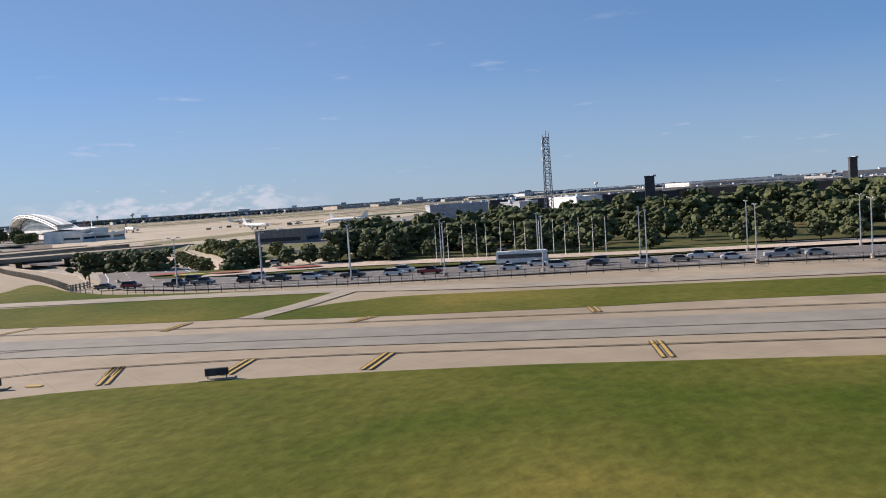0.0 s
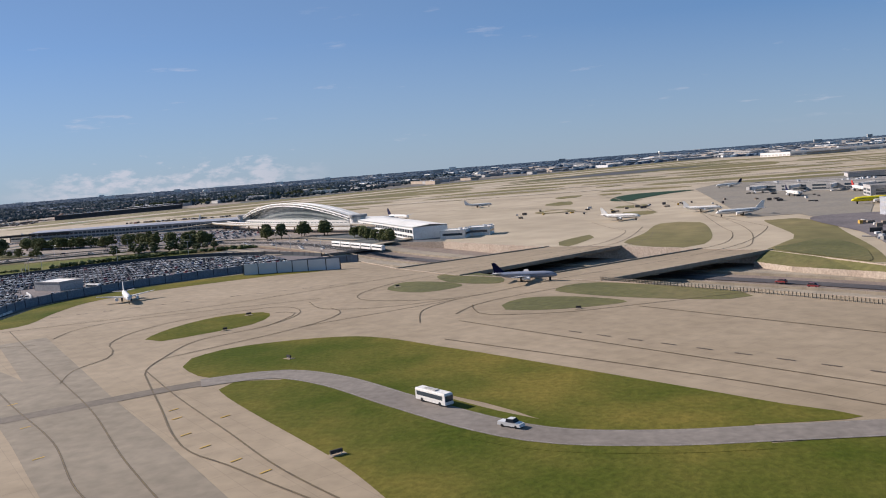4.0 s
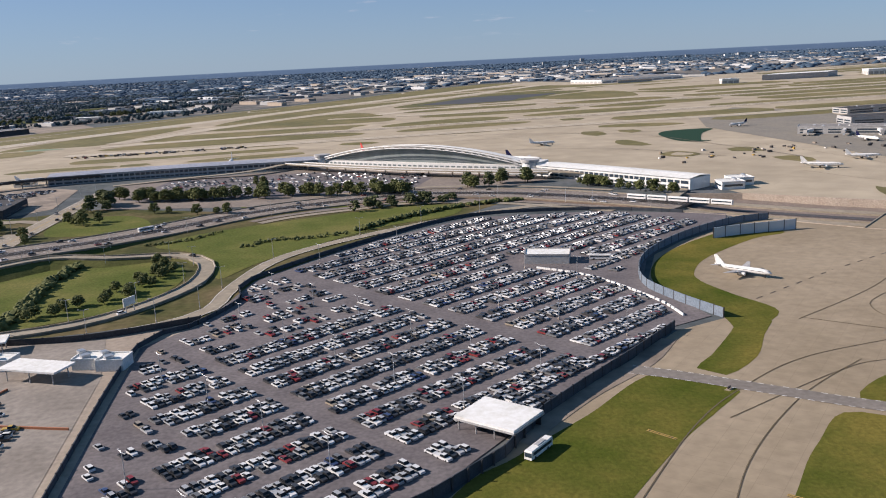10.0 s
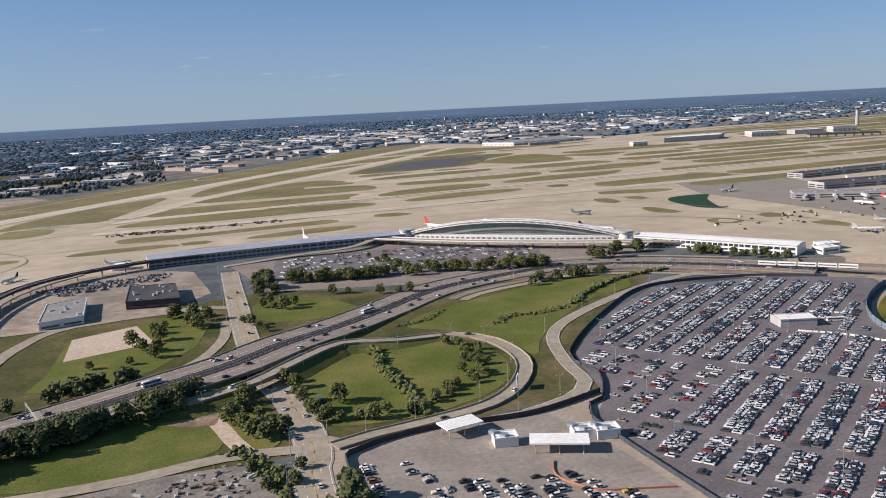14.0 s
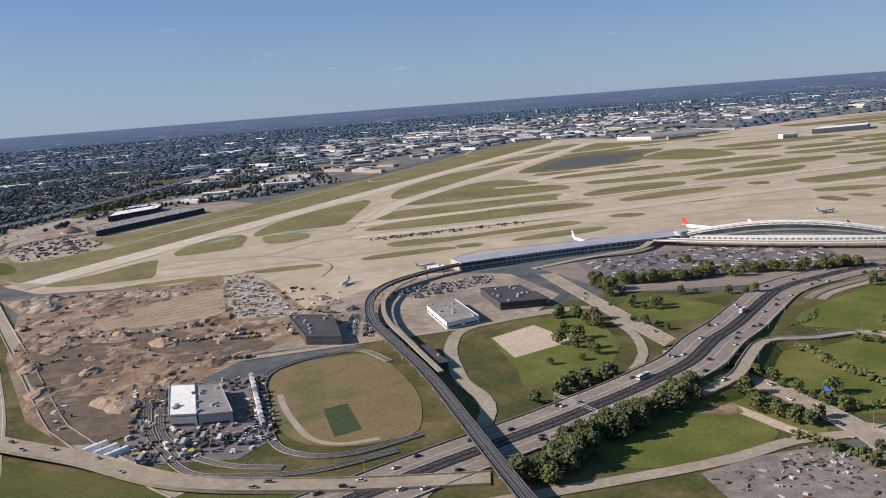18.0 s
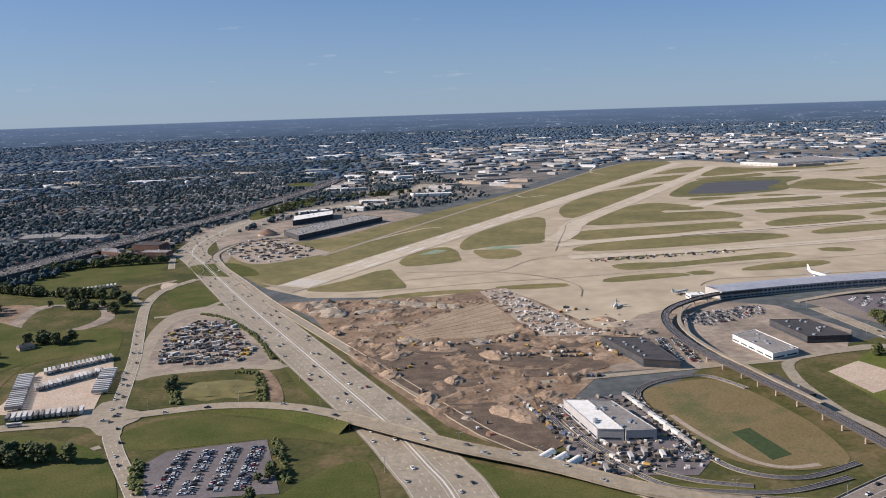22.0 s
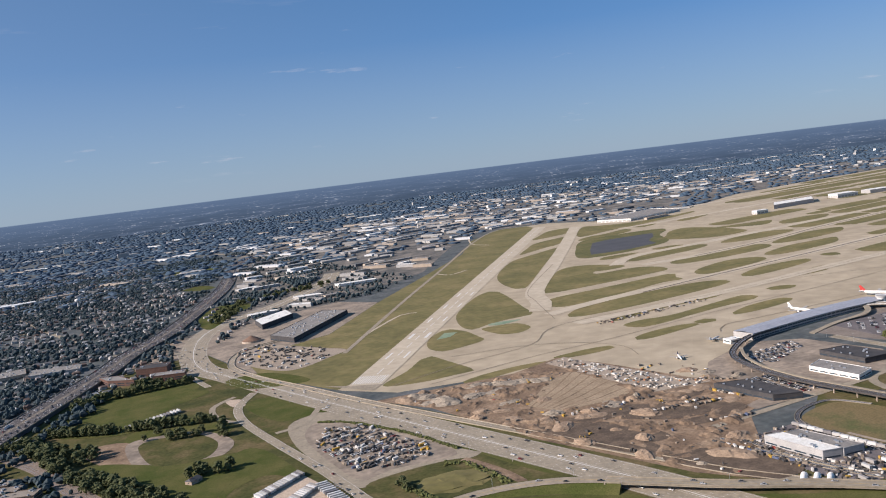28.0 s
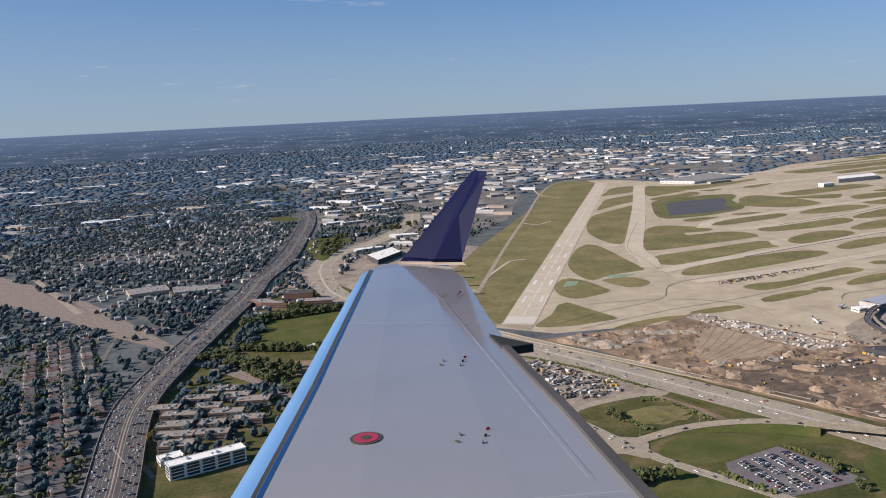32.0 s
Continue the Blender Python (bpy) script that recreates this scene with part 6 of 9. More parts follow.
# ---- service buildings, depots and works along the way ----
W2, G2 = ((1.5, 3.0, GLASS),), ((1.2, 2.6, GLASS), (4.4, 6.0, GLASS))
for pts, h, wall, roof, label, b, u in (
    ([(1055, -618), (1052, -552), (1034, -546), (1037, -612)], 9, WALL_GREY, ROOF_WHITE, "pale depot hall with a white roof", W2, 3),
    ([(1036, -611), (1033, -545), (1011, -541), (1019, -607)], 8.5, WALL_GREY, ROOF_GREY, "pale depot hall with a grey gravel roof", W2, 8),
    ([(955, -790), (915, -771), (918, -690), (947, -706)], 7.5, WALL_DARK, ROOF_DARK, "long warehouse with a dark roof", W2, 9),
    ([(826, -760), (795, -770), (793, -698), (825, -690)], 6.5, WHITE, ROOF_GREY, "white service building with a grey roof", W2, 7),
    ([(762, -730), (718, -722), (720, -790), (760, -800)], 7, WALL_DARK, ROOF_DARK, "dark service building with roof vents", W2, 10),
    ([(860, -585), (852, -585), (855, -640), (863, -640)], 5, WALL_DARK, ROOF_DARK, "narrow dark shed beside the guideway", (), 1),
    ([(1240, -1633), (1051, -1849), (1092, -1911), (1267, -1714)], 10, WALL_DARK, ROOF_GREY, "very long warehouse with a grey roof", W2, 60),
    ([(1242, -1952), (1148, -2023), (1154, -1943), (1247, -1862)], 11, WALL_DARK, ROOF_WHITE, "broad warehouse with a white roof", W2, 5),
    ([(905, -2330), (796, -2305), (800, -2335), (908, -2362)], 9, WHITE, ROOF_WHITE, "long white warehouse beside the airfield fence", W2, 4),
    ([(1060, -2215), (995, -2195), (1000, -2235), (1064, -2255)], 9, WALL_GREY, ROOF_WHITE, "pale warehouse with a white roof", W2, 4),
    ([(1803, -1900), (1722, -1905), (1720, -1840), (1800, -1834)], 8, WALL_TAN, ROOF_GREY, "broad grey-roofed commercial block among houses", W2, 12),
    ([(1712, -1862), (1620, -1825), (1626, -1780), (1716, -1800)], 8, WALL_GREY, ROOF_GREY, "broad grey-roofed commercial block among houses", W2, 12),
    ([(1590, -1580), (1550, -1545), (1570, -1610), (1600, -1625)], 10, BRICK, ROOF_GREY, "red brick office block with a grey roof", G2, 3),
    ([(1540, -1600), (1490, -1575), (1478, -1610), (1528, -1636)], 16, BRICK, ROOF_DARK, "tall dark red brick office block", G2, 4),
    ([(1520, -1535), (1470, -1512), (1462, -1540), (1510, -1562)], 11, BRICK, ROOF_GREY, "long red brick office wing", G2, 4),
    ([(340, -443), (316, -434), (321, -420), (344, -428)], 5.2, WALL_GREY, ROOF_WHITE, "white-roofed bus shelter hall in the car park", (), 0),
    ([(1846, -862), (1768, -872), (1770, -888), (1848, -878)], 15, WHITE, ROOF_WHITE, "long white hotel with a glazed front", ((1.5, 4, GLASS), (5, 7.5, GLASS), (8.5, 11, GLASS), (11.6, 14, GLASS)), 5),
    ([(1850, -905), (1825, -908), (1828, -925), (1852, -922)], 6, WHITE, ROOF_WHITE, "low white shop with a flat roof", W2, 3),
):
    building("building", pts, h, wall, roof, label, "building", b, units=u, seed=int(abs(pts[0][0])))
rng = random.Random(17)
for x, y in ((1828, -945), (1826, -975), (1822, -1008), (1788, -960), (1782, -992), (1760, -1020), (1742, -985), (1722, -1048), (1738, -1075), (1776, -1052), (1812, -1042), (1826, -1076), (1780, -1090), (1748, -1110)):
    w, d = rng.uniform(30, 44), rng.uniform(17, 22)
    c, s = math.cos(radians(-24)), math.sin(radians(-24))
    building("apartment_block", [(x + a * w / 2 * c - b * d / 2 * s, y + a * w / 2 * s + b * d / 2 * c) for a, b in ((-1, -1), (1, -1), (1, 1), (-1, 1))], 7.5, TAN_BRICK, ROOF_TAN, "low brown brick apartment block with a tan roof", "apartments", G2, units=6, seed=int(x), group="apartment blocks")
# round-roofed huts at the depot
for x, y in ((1096, -536), (1089, -528), (1082, -520)):
    t = thing("storage_hut", x, y, 0, 38, "white round-roofed storage hut at the depot", "hut", "storage huts")
    part("shell", Geo().loft([[(k, 3.1 * math.cos(i * math.pi / 10), 3.4 * math.sin(i * math.pi / 10)) for i in range(11)] for k in (-8, -2.7, 2.7, 8)], cap=False), ROOF_WHITE, t, smooth=True)
    for k in (-7.8, 7.8):
        part("end_wall", Geo().loft([[(k + d, 3.0 * math.cos(i * math.pi / 10), 3.3 * math.sin(i * math.pi / 10)) for i in range(11)] for d in (-0.1, 0.1)]), WALL_GREY, t)
    part("door", Geo().box(7.92, -1.2, 0, 8.0, 1.2, 2.5), WALL_DARK, t)
# open hall at the car park gate
t = thing("toll_hall", 401.5, -226, 0, 45, "white-roofed open toll hall at the car park gate", "hall")
part("roof", Geo().box(-8.8, -11.0, 4.3, 8.8, 11.0, 5.1), ROOF_WHITE, t)
part("fascia", Geo().box(-9.0, -11.2, 3.7, 9.0, 11.2, 4.3), WALL_GREY, t)
part("rear_wall", Geo().box(-8.2, -10.4, 0, -7.9, 10.4, 3.7), WALL_DARK, t)
part("booth", Geo().box(-3.0, -6.0, 0, 2.0, 6.0, 3.2), WALL_GREY, t)
part("booth_window", Geo().box(2.0, -5.4, 1.1, 2.06, 5.4, 2.6), GLASS, t)
for q in (-10.0, -3.4, 3.4, 10.0):
    part("post", Geo().tube((7.8, q, 0), (7.8, q, 3.7), 0.22, sides=6), WALL_GREY, t)
# canopies of the taxi lot
for x, y, a, n, w in ((600, -352, 10, 20, 12), (566, -313, -25, 27, 12)):
    t = thing("canopy", x, y, 0, a, "flat white canopy on posts over parked cabs", "canopy", "canopies")
    part("roof", Geo().box(-n / 2, -w / 2, 5.2, n / 2, w / 2, 5.9), ROOF_WHITE, t)
    for i in (-0.4, 0, 0.4):
        for j in (-0.35, 0.35):
            part("post", Geo().tube((i * n, j * w, 0), (i * n, j * w, 5.2), 0.25, sides=6), WALL_GREY, t)
for x, y in ((585, -330), (548, -322), (538, -318)):
    building("kiosk", [(x - 6, y - 4), (x + 5, y - 6), (x + 7, y + 3), (x - 4, y + 5)], 4.5, WHITE, ROOF_WHITE, "small white kiosk in the taxi lot", "kiosk", ((1.2, 2.8, GLASS),), units=2, seed=5)

# ---- cars ----
PAINT = [(34, (0.60, 0.59, 0.57)), (18, (0.34, 0.34, 0.34)), (16, (0.13, 0.13, 0.13)), (23, (0.042, 0.042, 0.044)), (5, (0.20, 0.03, 0.03)), (2, (0.04, 0.06, 0.13)), (2, (0.27, 0.22, 0.16))]
CAR_PAINT = palette("car_paint", PAINT, 0.28)
CAR_PAINT_FAR = palette("car_paint_of_far_cars", PAINT, 0.3, island=True)
CAB_PAINT = palette("taxi_paint", [(36, (0.62, 0.60, 0.55)), (22, (0.34, 0.32, 0.28)), (3, (0.46, 0.30, 0.05)), (36, (0.03, 0.03, 0.032)), (3, (0.28, 0.11, 0.05))], 0.3, island=True)
SHAPES = {"saloon": (4.7, 1.84, 1.46, -1.75, -1.0, 0.35, 1.15, 0.94), "estate": (4.75, 1.92, 1.72, -2.1, -1.85, 0.45, 1.15, 1.05), "pickup": (5.6, 1.98, 1.82, -0.75, -0.55, 0.9, 1.5, 1.12)}


def car_rings(kind):
    n, w, h, b0, r0, r1, b1, deck = SHAPES[kind]
    x = [-n / 2, -n / 2 + 0.06, b0, r0, r1, b1, n / 2 - 0.12, n / 2]
    z = [0.32, deck - 0.06, deck, h, h, deck, deck - 0.18, 0.32]
    half = [w / 2, w / 2, w / 2, w / 2 - 0.24, w / 2 - 0.24, w / 2, w / 2 - 0.06, w / 2 - 0.04]
    return [(x[i], -half[i], z[i]) for i in range(8)], [(x[i], half[i], z[i]) for i in range(8)]


CAR_FACES = [((0, 1, 9, 8), 0), ((1, 2, 10, 9), 0), ((2, 3, 11, 10), 1), ((3, 4, 12, 11), 0), ((4, 5, 13, 12), 1), ((5, 6, 14, 13), 0), ((6, 7, 15, 14), 0), ((7, 0, 8, 15), 0), ((7, 6, 5, 2, 1, 0), 0), ((8, 9, 10, 13, 14, 15), 0), ((5, 4, 3, 2), 1), ((10, 11, 12, 13), 1)]


def car_into(geo, kind, x, y, z, turn):
    a, b = car_rings(kind)
    c, s = math.cos(radians(turn)), math.sin(radians(turn))
    k = len(geo.v)
    geo.v.extend([(x + p * c - q * s, y + p * s + q * c, z + h) for p, q, h in a + b])
    for f, m in CAR_FACES:
        geo.f.append([k + i for i in f])
        geo.slot.append(m)


def car_thing(kind, label):
    car = thing("car" if kind != "pickup" else "pickup_truck", 0, 0, 0, 0, label, "car" if kind != "pickup" else "truck", "parked and driven cars")
    a, b = car_rings(kind)
    for name, slot, mat in (("body", 0, CAR_PAINT), ("glasshouse", 1, CAR_GLASS)):
        g = Geo()
        k = 0
        g.v = list(a + b)
        g.f = [list(f) for f, m in CAR_FACES if m == slot]
        g.slot = [0] * len(g.f)
        part(name, g, mat, car)
    n, w = SHAPES[kind][:2]
    for i in (-0.3, 0.31):
        for j in (-1, 1):
            part("wheel", Geo().tube((i * n, j * (w / 2 - 0.2), 0.33), (i * n, j * (w / 2 + 0.01), 0.33), 0.33, sides=9), RUBBER, car)
    return car


CARS = {k: car_thing(k, l) for k, l in (("saloon", "painted saloon car with dark windows"), ("estate", "painted estate car with dark windows"), ("pickup", "painted pickup truck with an open bed"))}
kinds = ["saloon", "saloon", "estate", "estate", "pickup"]
NEAR_CARS = []


def place_car(kind, x, y, z, turn):
    """Copies a car, with its wheels on the ground at z."""
    if kind in CARS:
        first = CARS[kind]
        NEAR_CARS.append(kind)
        if NEAR_CARS.count(kind) == 1:
            first.matrix_world = pose(x * U, y * U, z * U, 0, 0, turn)
            return first
        return put(first, x, y, z, turn)


def along(line, gap, offs, z, rng, reverse=(), keep=1.0, far=None, part_of=(0, 1)):
    """Cars that drive along a road, one lane after another."""
    total = 0.0
    pts = [Vector(p[:2]) for p in line]
    up = [p[2] if len(p) > 2 else z * 0.6 for p in line]
    length = sum((b - a).length for a, b in zip(pts, pts[1:]))
    for lane in offs:
        s = rng.uniform(0, gap)
        while s < length:
            if part_of[0] * length <= s <= part_of[1] * length and rng.random() < keep:
                d, k = s, 0
                while k < len(pts) - 2 and d > (pts[k + 1] - pts[k]).length:
                    d -= (pts[k + 1] - pts[k]).length
                    k += 1
                e = (pts[k + 1] - pts[k]).normalized()
                p = pts[k] + e * d + Vector((-e.y, e.x)) * lane
                h = up[k] + (up[k + 1] - up[k]) * d / max((pts[k + 1] - pts[k]).length, 0.01)
                turn = math.degrees(math.atan2(e.y, e.x)) + (180 if lane > 0 else 0)
                yield rng.choice(kinds), p.x, p.y, h, turn
            s += gap * rng.uniform(0.5, 1.6)


rng = random.Random(3)
E1, E2 = Vector((0.81, 0.586)), Vector((0.586, -0.81))
ORIGIN = Vector((312, -303))
LOT = [(526, -208), (528, -338), (507, -365), (487, -442), (416, -515), (346, -568), (257, -555), (190, -518), (206, -492), (252, -458), (284, -420), (302, -395), (340, -418), (318, -390), (305, -345), (306, -312), (316, -304), (386, -240), (430, -194), (480, -176)]
CLEAR = [[(352, -455), (310, -440), (296, -420), (330, -400), (356, -420)], [(422, -226), (404, -246), (380, -224), (402, -200)]]
far_cars = Geo()
stalls = []
for row in range(-1, 24):
    b = 8.2 + 17.6 * row
    for a in range(-75, 130):
        al = a * 2.62
        aisle = al - 47.0
        if abs(aisle) < 5.5 or abs(al - 150) < 4.5 or abs(al - 235) < 4.5:
            continue
        shift = 8.4 if al < 47 else 0.0
        for side in (-1, 1):
            p = ORIGIN + E1 * al + E2 * (b + shift + side * 2.65)
            if not inside(p.x, p.y, LOT) or any(inside(p.x, p.y, c) for c in CLEAR):
                continue
            full = 0.3 if al > 205 or (al > 185 and b > 55) else (0.5 if 40 < al < 165 and b > 118 else 0.93)
            if rng.random() > full:
                continue
            stalls.append((p.x + rng.uniform(-0.1, 0.1), p.y + rng.uniform(-0.15, 0.15), math.degrees(math.atan2(E2.y, E2.x)) + (0 if rng.random() < 0.5 else 180) + rng.uniform(-1.5, 1.5)))
# the row along the wall
for a in range(2, 40):
    p = ORIGIN + E1 * (a * 2.62 - 2) + E2 * 1.0
    stalls.append((p.x + 0.5, p.y, 306))
for x, y, turn in stalls:
    if y > -268 and x < 440:
        place_car(rng.choice(kinds), x, y, 0.24, turn)
    else:
        car_into(far_cars, rng.choice(kinds), x, y, 0.23, turn)
# painted stall lines under the cars
g = Geo()
for row in range(-1, 24):
    b = 8.2 + 17.6 * row
    for a in range(-75, 130):
        al = a * 2.62 - 1.31
        if abs(al - 47.0) < 5.5:
            continue
        shift = 8.4 if al < 47 else 0.0
        p, q = ORIGIN + E1 * al + E2 * (b + shift - 5.3), ORIGIN + E1 * al + E2 * (b + shift + 5.3)
        if inside(p.x, p.y, LOT) and inside(q.x, q.y, LOT):
            ribbon(g, [tuple(p), tuple(q)], 0.12, 0.235)
structure("stall_lines", g, MARK_WHITE, "thin white stall lines of the car park")


def fill_lot(poly, e, pitch, full, seed, geo, z=0.25, kinds_of=kinds):
    r = random.Random(seed)
    e = Vector(e).normalized()
    f = Vector((e.y, -e.x))
    c = Vector((sum(p[0] for p in poly) / len(poly), sum(p[1] for p in poly) / len(poly)))
    for i in range(-20, 21):
        for j in range(-70, 71):
            for side in (-1, 1):
                p = c + e * (j * 2.7) + f * (i * pitch + side * 2.6)
                if inside(p.x, p.y, poly) and r.random() < full:
                    car_into(geo, r.choice(kinds_of), p.x, p.y, z, math.degrees(math.atan2(f.y, f.x)) + r.choice((0, 180)))


fill_lot([(622, -795), (604, -890), (456, -885), (345, -815), (375, -745), (499, -748), (612, -770)], (0.75, 0.66), 17.5, 0.28, 4, far_cars)
fill_lot([(1360, -540), (1360, -612), (1292, -608), (1288, -560), (1290, -535)], (0.15, 1), 17.5, 0.72, 5, far_cars)
fill_lot([(1400, -850), (1408, -975), (1374, -1028), (1332, -1000), (1304, -874), (1318, -825)], (1, 0.1), 21, 0.55, 6, far_cars)
fill_lot([(905, -705), (870, -700), (862, -780), (905, -790)], (0.2, 1), 15, 0.7, 7, far_cars)
fill_lot([(850, -860), (780, -880), (720, -890), (730, -850), (820, -820)], (1, -0.2), 15, 0.7, 8, far_cars)
fill_lot([(1008, -540), (990, -560), (992, -500), (1010, -500)], (0.2, 1), 14, 0.7, 9, far_cars)
fill_lot([(1700, -1600), (1640, -1720), (1560, -1660), (1610, -1540)], (0.5, -1), 16, 0.6, 10, far_cars)
tagged(new("parked_cars", far_cars.mesh("parked_cars", CAR_PAINT_FAR, CAR_GLASS)), "many parked cars in rows, white, black, grey and red", "cars", kind="stuff")
cabs = Geo()
fill_lot([(619, -301), (619, -180), (556, -180), (558, -262), (574, -289), (592, -292)], (0.02, 1), 14.5, 0.7, 12, cabs)
fill_lot([(640, -330), (640, -180), (628, -180), (630, -330)], (0.03, 1), 16, 0.4, 13, cabs)
fill_lot([(657, -330), (655, -180), (646, -180), (649, -338)], (0.03, 1), 12, 0.75, 14, cabs)
tagged(new("waiting_cabs", cabs.mesh("waiting_cabs", CAB_PAINT, CAR_GLASS)), "many white and yellow cabs waiting in rows", "cars", kind="stuff")

ORANGE = material("faded_orange_plastic", (0.42, 0.16, 0.075), (0.36, 0.15, 0.08), 2.0, rough=0.6)
structure("orange_barrier_row", ribbon(Geo(), smooth_line([(574, -303), (579, -292), (578, -283), (570, -270), (555, -264), (540, -259)], 3), 0.5, 1.1, 0.9), ORANGE, "row of low orange barriers in the taxi lot")
road_cars = []
rng = random.Random(8)
road_cars += list(along(I190_LINE, 75, (-18, -14, -10, 10, 14, 18), 0.5, rng, part_of=(0.0, 0.62)))
road_cars += list(along(MANNHEIM_LINE, 90, (-22, -17, -11, -6, 6, 11, 17, 22), 0.56, rng, part_of=(0.12, 0.62)))
road_cars += list(along(smooth_line(STREET, 12), 60, (-6, -2.5, 2.5, 6), 0.72, rng, part_of=(0.2, 0.9), keep=0.5))
road_cars += list(along(LOOP_LINE, 70, (-2, ), 0.66, rng, keep=0.7))
road_cars += list(along(OVER_LINE, 60, (-3.4, 3.4), 0.7, rng, keep=0.6))
road_cars += list(along(smooth_line([(1372, -543), (1412, -690), (1424, -870), (1440, -1020)], 12), 28, (-3, 3), 0.8, rng, keep=0.6))
for kind, x, y, z, turn in road_cars[:120]:
    place_car(kind, x, y, z + 0.06, turn)
moving = Geo()
for kind, x, y, z, turn in road_cars[120:]:
    car_into(moving, kind, x, y, z + 0.03, turn)
for kind, x, y, z, turn in along(I294_LINE, 36, (-22, -18.6, -15, -11.3, -6.5, 6.5, 11.3, 15, 18.6, 22), 6, random.Random(19), part_of=(0.1, 0.85)):
    car_into(moving, kind, x, y, z + 0.05, turn)
tagged(new("motorway_traffic", moving.mesh("motorway_traffic", CAR_PAINT_FAR, CAR_GLASS)), "dense traffic of cars on the dark motorway", "cars", kind="stuff")
# the waiting cars along the terminal approach, near the fence
APPROACH = [(-520, -222), (-330, -214), (-240, -206), (-190, -212), (-166, -240), (-150, -262)]
highway("approach_road", APPROACH, 26, ASPHALT, "grey asphalt approach road behind a fence", 0.62, lines=bands(-11, 11, 4))
for x in range(-338, -172, 9):
    place_car(rng.choice(kinds), x + rng.uniform(-1.5, 1.5), -204.5 + 0.02 * (x + 240) + (x + 172) * 0.015, 0.40, 180)
for x in range(-330, -190, 17):
    place_car(rng.choice(kinds), x + rng.uniform(-4, 4), -213 + rng.uniform(-1, 1), 0.40, rng.choice((0, 180)))
for x, y, t in ((-181, -262, 20), (-196, -258, 10), (-232, -262, 0), (-262, -268, 0), (-150, -330, 130), (-120, -318, 130), (-100, -330, 310), (-60, -372, 320), (-70, -358, 140)):
    place_car("estate", x, y, 0.3 if x < -165 else (-5.2 if x > -125 else -4.2), t)


def coach(x, y, z, turn, label, n=12.0):
    b = thing("bus", x, y, z, turn, label, "bus", "buses")
    part("body", Geo().loft([[(-n / 2, -1.25 * k, h), (n / 2 - e, -1.25 * k, h), (n / 2 - e, 1.25 * k, h), (-n / 2, 1.25 * k, h)] for h, k, e in ((0.4, 1, 0), (2.7, 1, 0.1), (3.05, 0.9, 0.35))]), WHITE, b)
    for s in (-1, 1):
        part("window_band", Geo().box(-n / 2 + 0.5, s * 1.26 - 0.02, 1.45, n / 2 - 1.0, s * 1.26 + 0.02, 2.45), GLASS, b)
    part("windscreen", Geo().box(n / 2 - 0.1, -1.1, 1.2, n / 2 + 0.03, 1.1, 2.5), GLASS, b)
    part("rear_window", Geo().box(-n / 2 - 0.03, -0.9, 1.6, -n / 2 + 0.05, 0.9, 2.4), GLASS, b)
    for i in (-0.28, 0.32):
        for s in (-1, 1):
            part("wheel", Geo().tube((i * n, s * 0.95, 0.5), (i * n, s * 1.28, 0.5), 0.5, sides=12), RUBBER, b)
    part("roof_unit", Geo().box(-n / 4, -0.7, 3.05, n / 8, 0.7, 3.25), WALL_GREY, b)
    return b


coach(47, -186.5, 0.25, 142, "white airport bus with dark windows on the service road", 11.0)
place_car("pickup", 26.5, -168.3, 0.25, 153)
coach(302, -424, 0.25, 160, "white shuttle bus standing in the car park")
coach(394, -206, 0.25, 45, "white shuttle bus beside the toll hall")
coach(742, -487, 5.8, 28, "white bus on the motorway")
coach(582, -612, 1.2, 220, "white bus on the motorway")
coach(-275, -221, 0.40, 180, "white bus at the terminal approach")
coach(1490, -703, 0.85, 0, "white bus on the cross road")

# ---- walls, fences, lamps ----
def wall_run(name, pts, height, mat, label, thick=0.35, z=0.0, posts=6.0):
    w = structure(name, ribbon(Geo(), pts, thick, z + height, height), mat, label)
    g = Geo()
    line = smooth_line(pts, posts) if len(pts) > 2 else [tuple(Vector(pts[0]).lerp(Vector(pts[1]), i / max(1, int((Vector(pts[1]) - Vector(pts[0])).length / posts)))) for i in range(int((Vector(pts[1]) - Vector(pts[0])).length / posts) + 1)]
    for x, y in line:
        g.turned(x, y, z, 0.5, 0.5, height + 0.25)
    structure("wall_posts", g, WALL_DARK, parent=w)
    return w


DARK_FENCE = material("dark_screen_fence", (0.0367, 0.044, 0.0543), (0.0612, 0.068, 0.0776), 8, rough=0.7, fine=0.6)
BLUE_FENCE = material("blue_grey_screen_fence", (0.122, 0.152, 0.186), (0.163, 0.192, 0.225), 10, rough=0.6, fine=0.8)
wall_run("lot_wall", [(312, -300), (338, -275), (366, -250), (386, -231)], 4.0, DARK_FENCE, "dark screen fence along the car park")
wall_run("lot_wall_2", [(386, -231), (404, -206), (428, -186), (470, -160)], 4.0, DARK_FENCE, "dark screen fence along the car park")
wall_run("lot_wall_3", smooth_line([(286, -309), (295, -340), (298, -372), (280, -415), (243, -455), (195, -487), (165, -492)], 8), 4.4, BLUE_FENCE, "blue-grey screen fence round the car park")
wall_run("lot_wall_4", smooth_line([(165, -459), (184, -457), (203, -456), (222, -452)], 8), 6.5, material("translucent_screen", (0.46, 0.50, 0.52), (0.54, 0.57, 0.58), 10, rough=0.35), "pale tall screen at the end of the fence", posts=14)
wall_run("lot_fence", smooth_line([(533, -205), (534, -340), (516, -362), (497, -400), (494, -442), (424, -522), (348, -580), (262, -570), (205, -535)], 12), 2.4, DARK_FENCE, "dark fence along the frontage road")
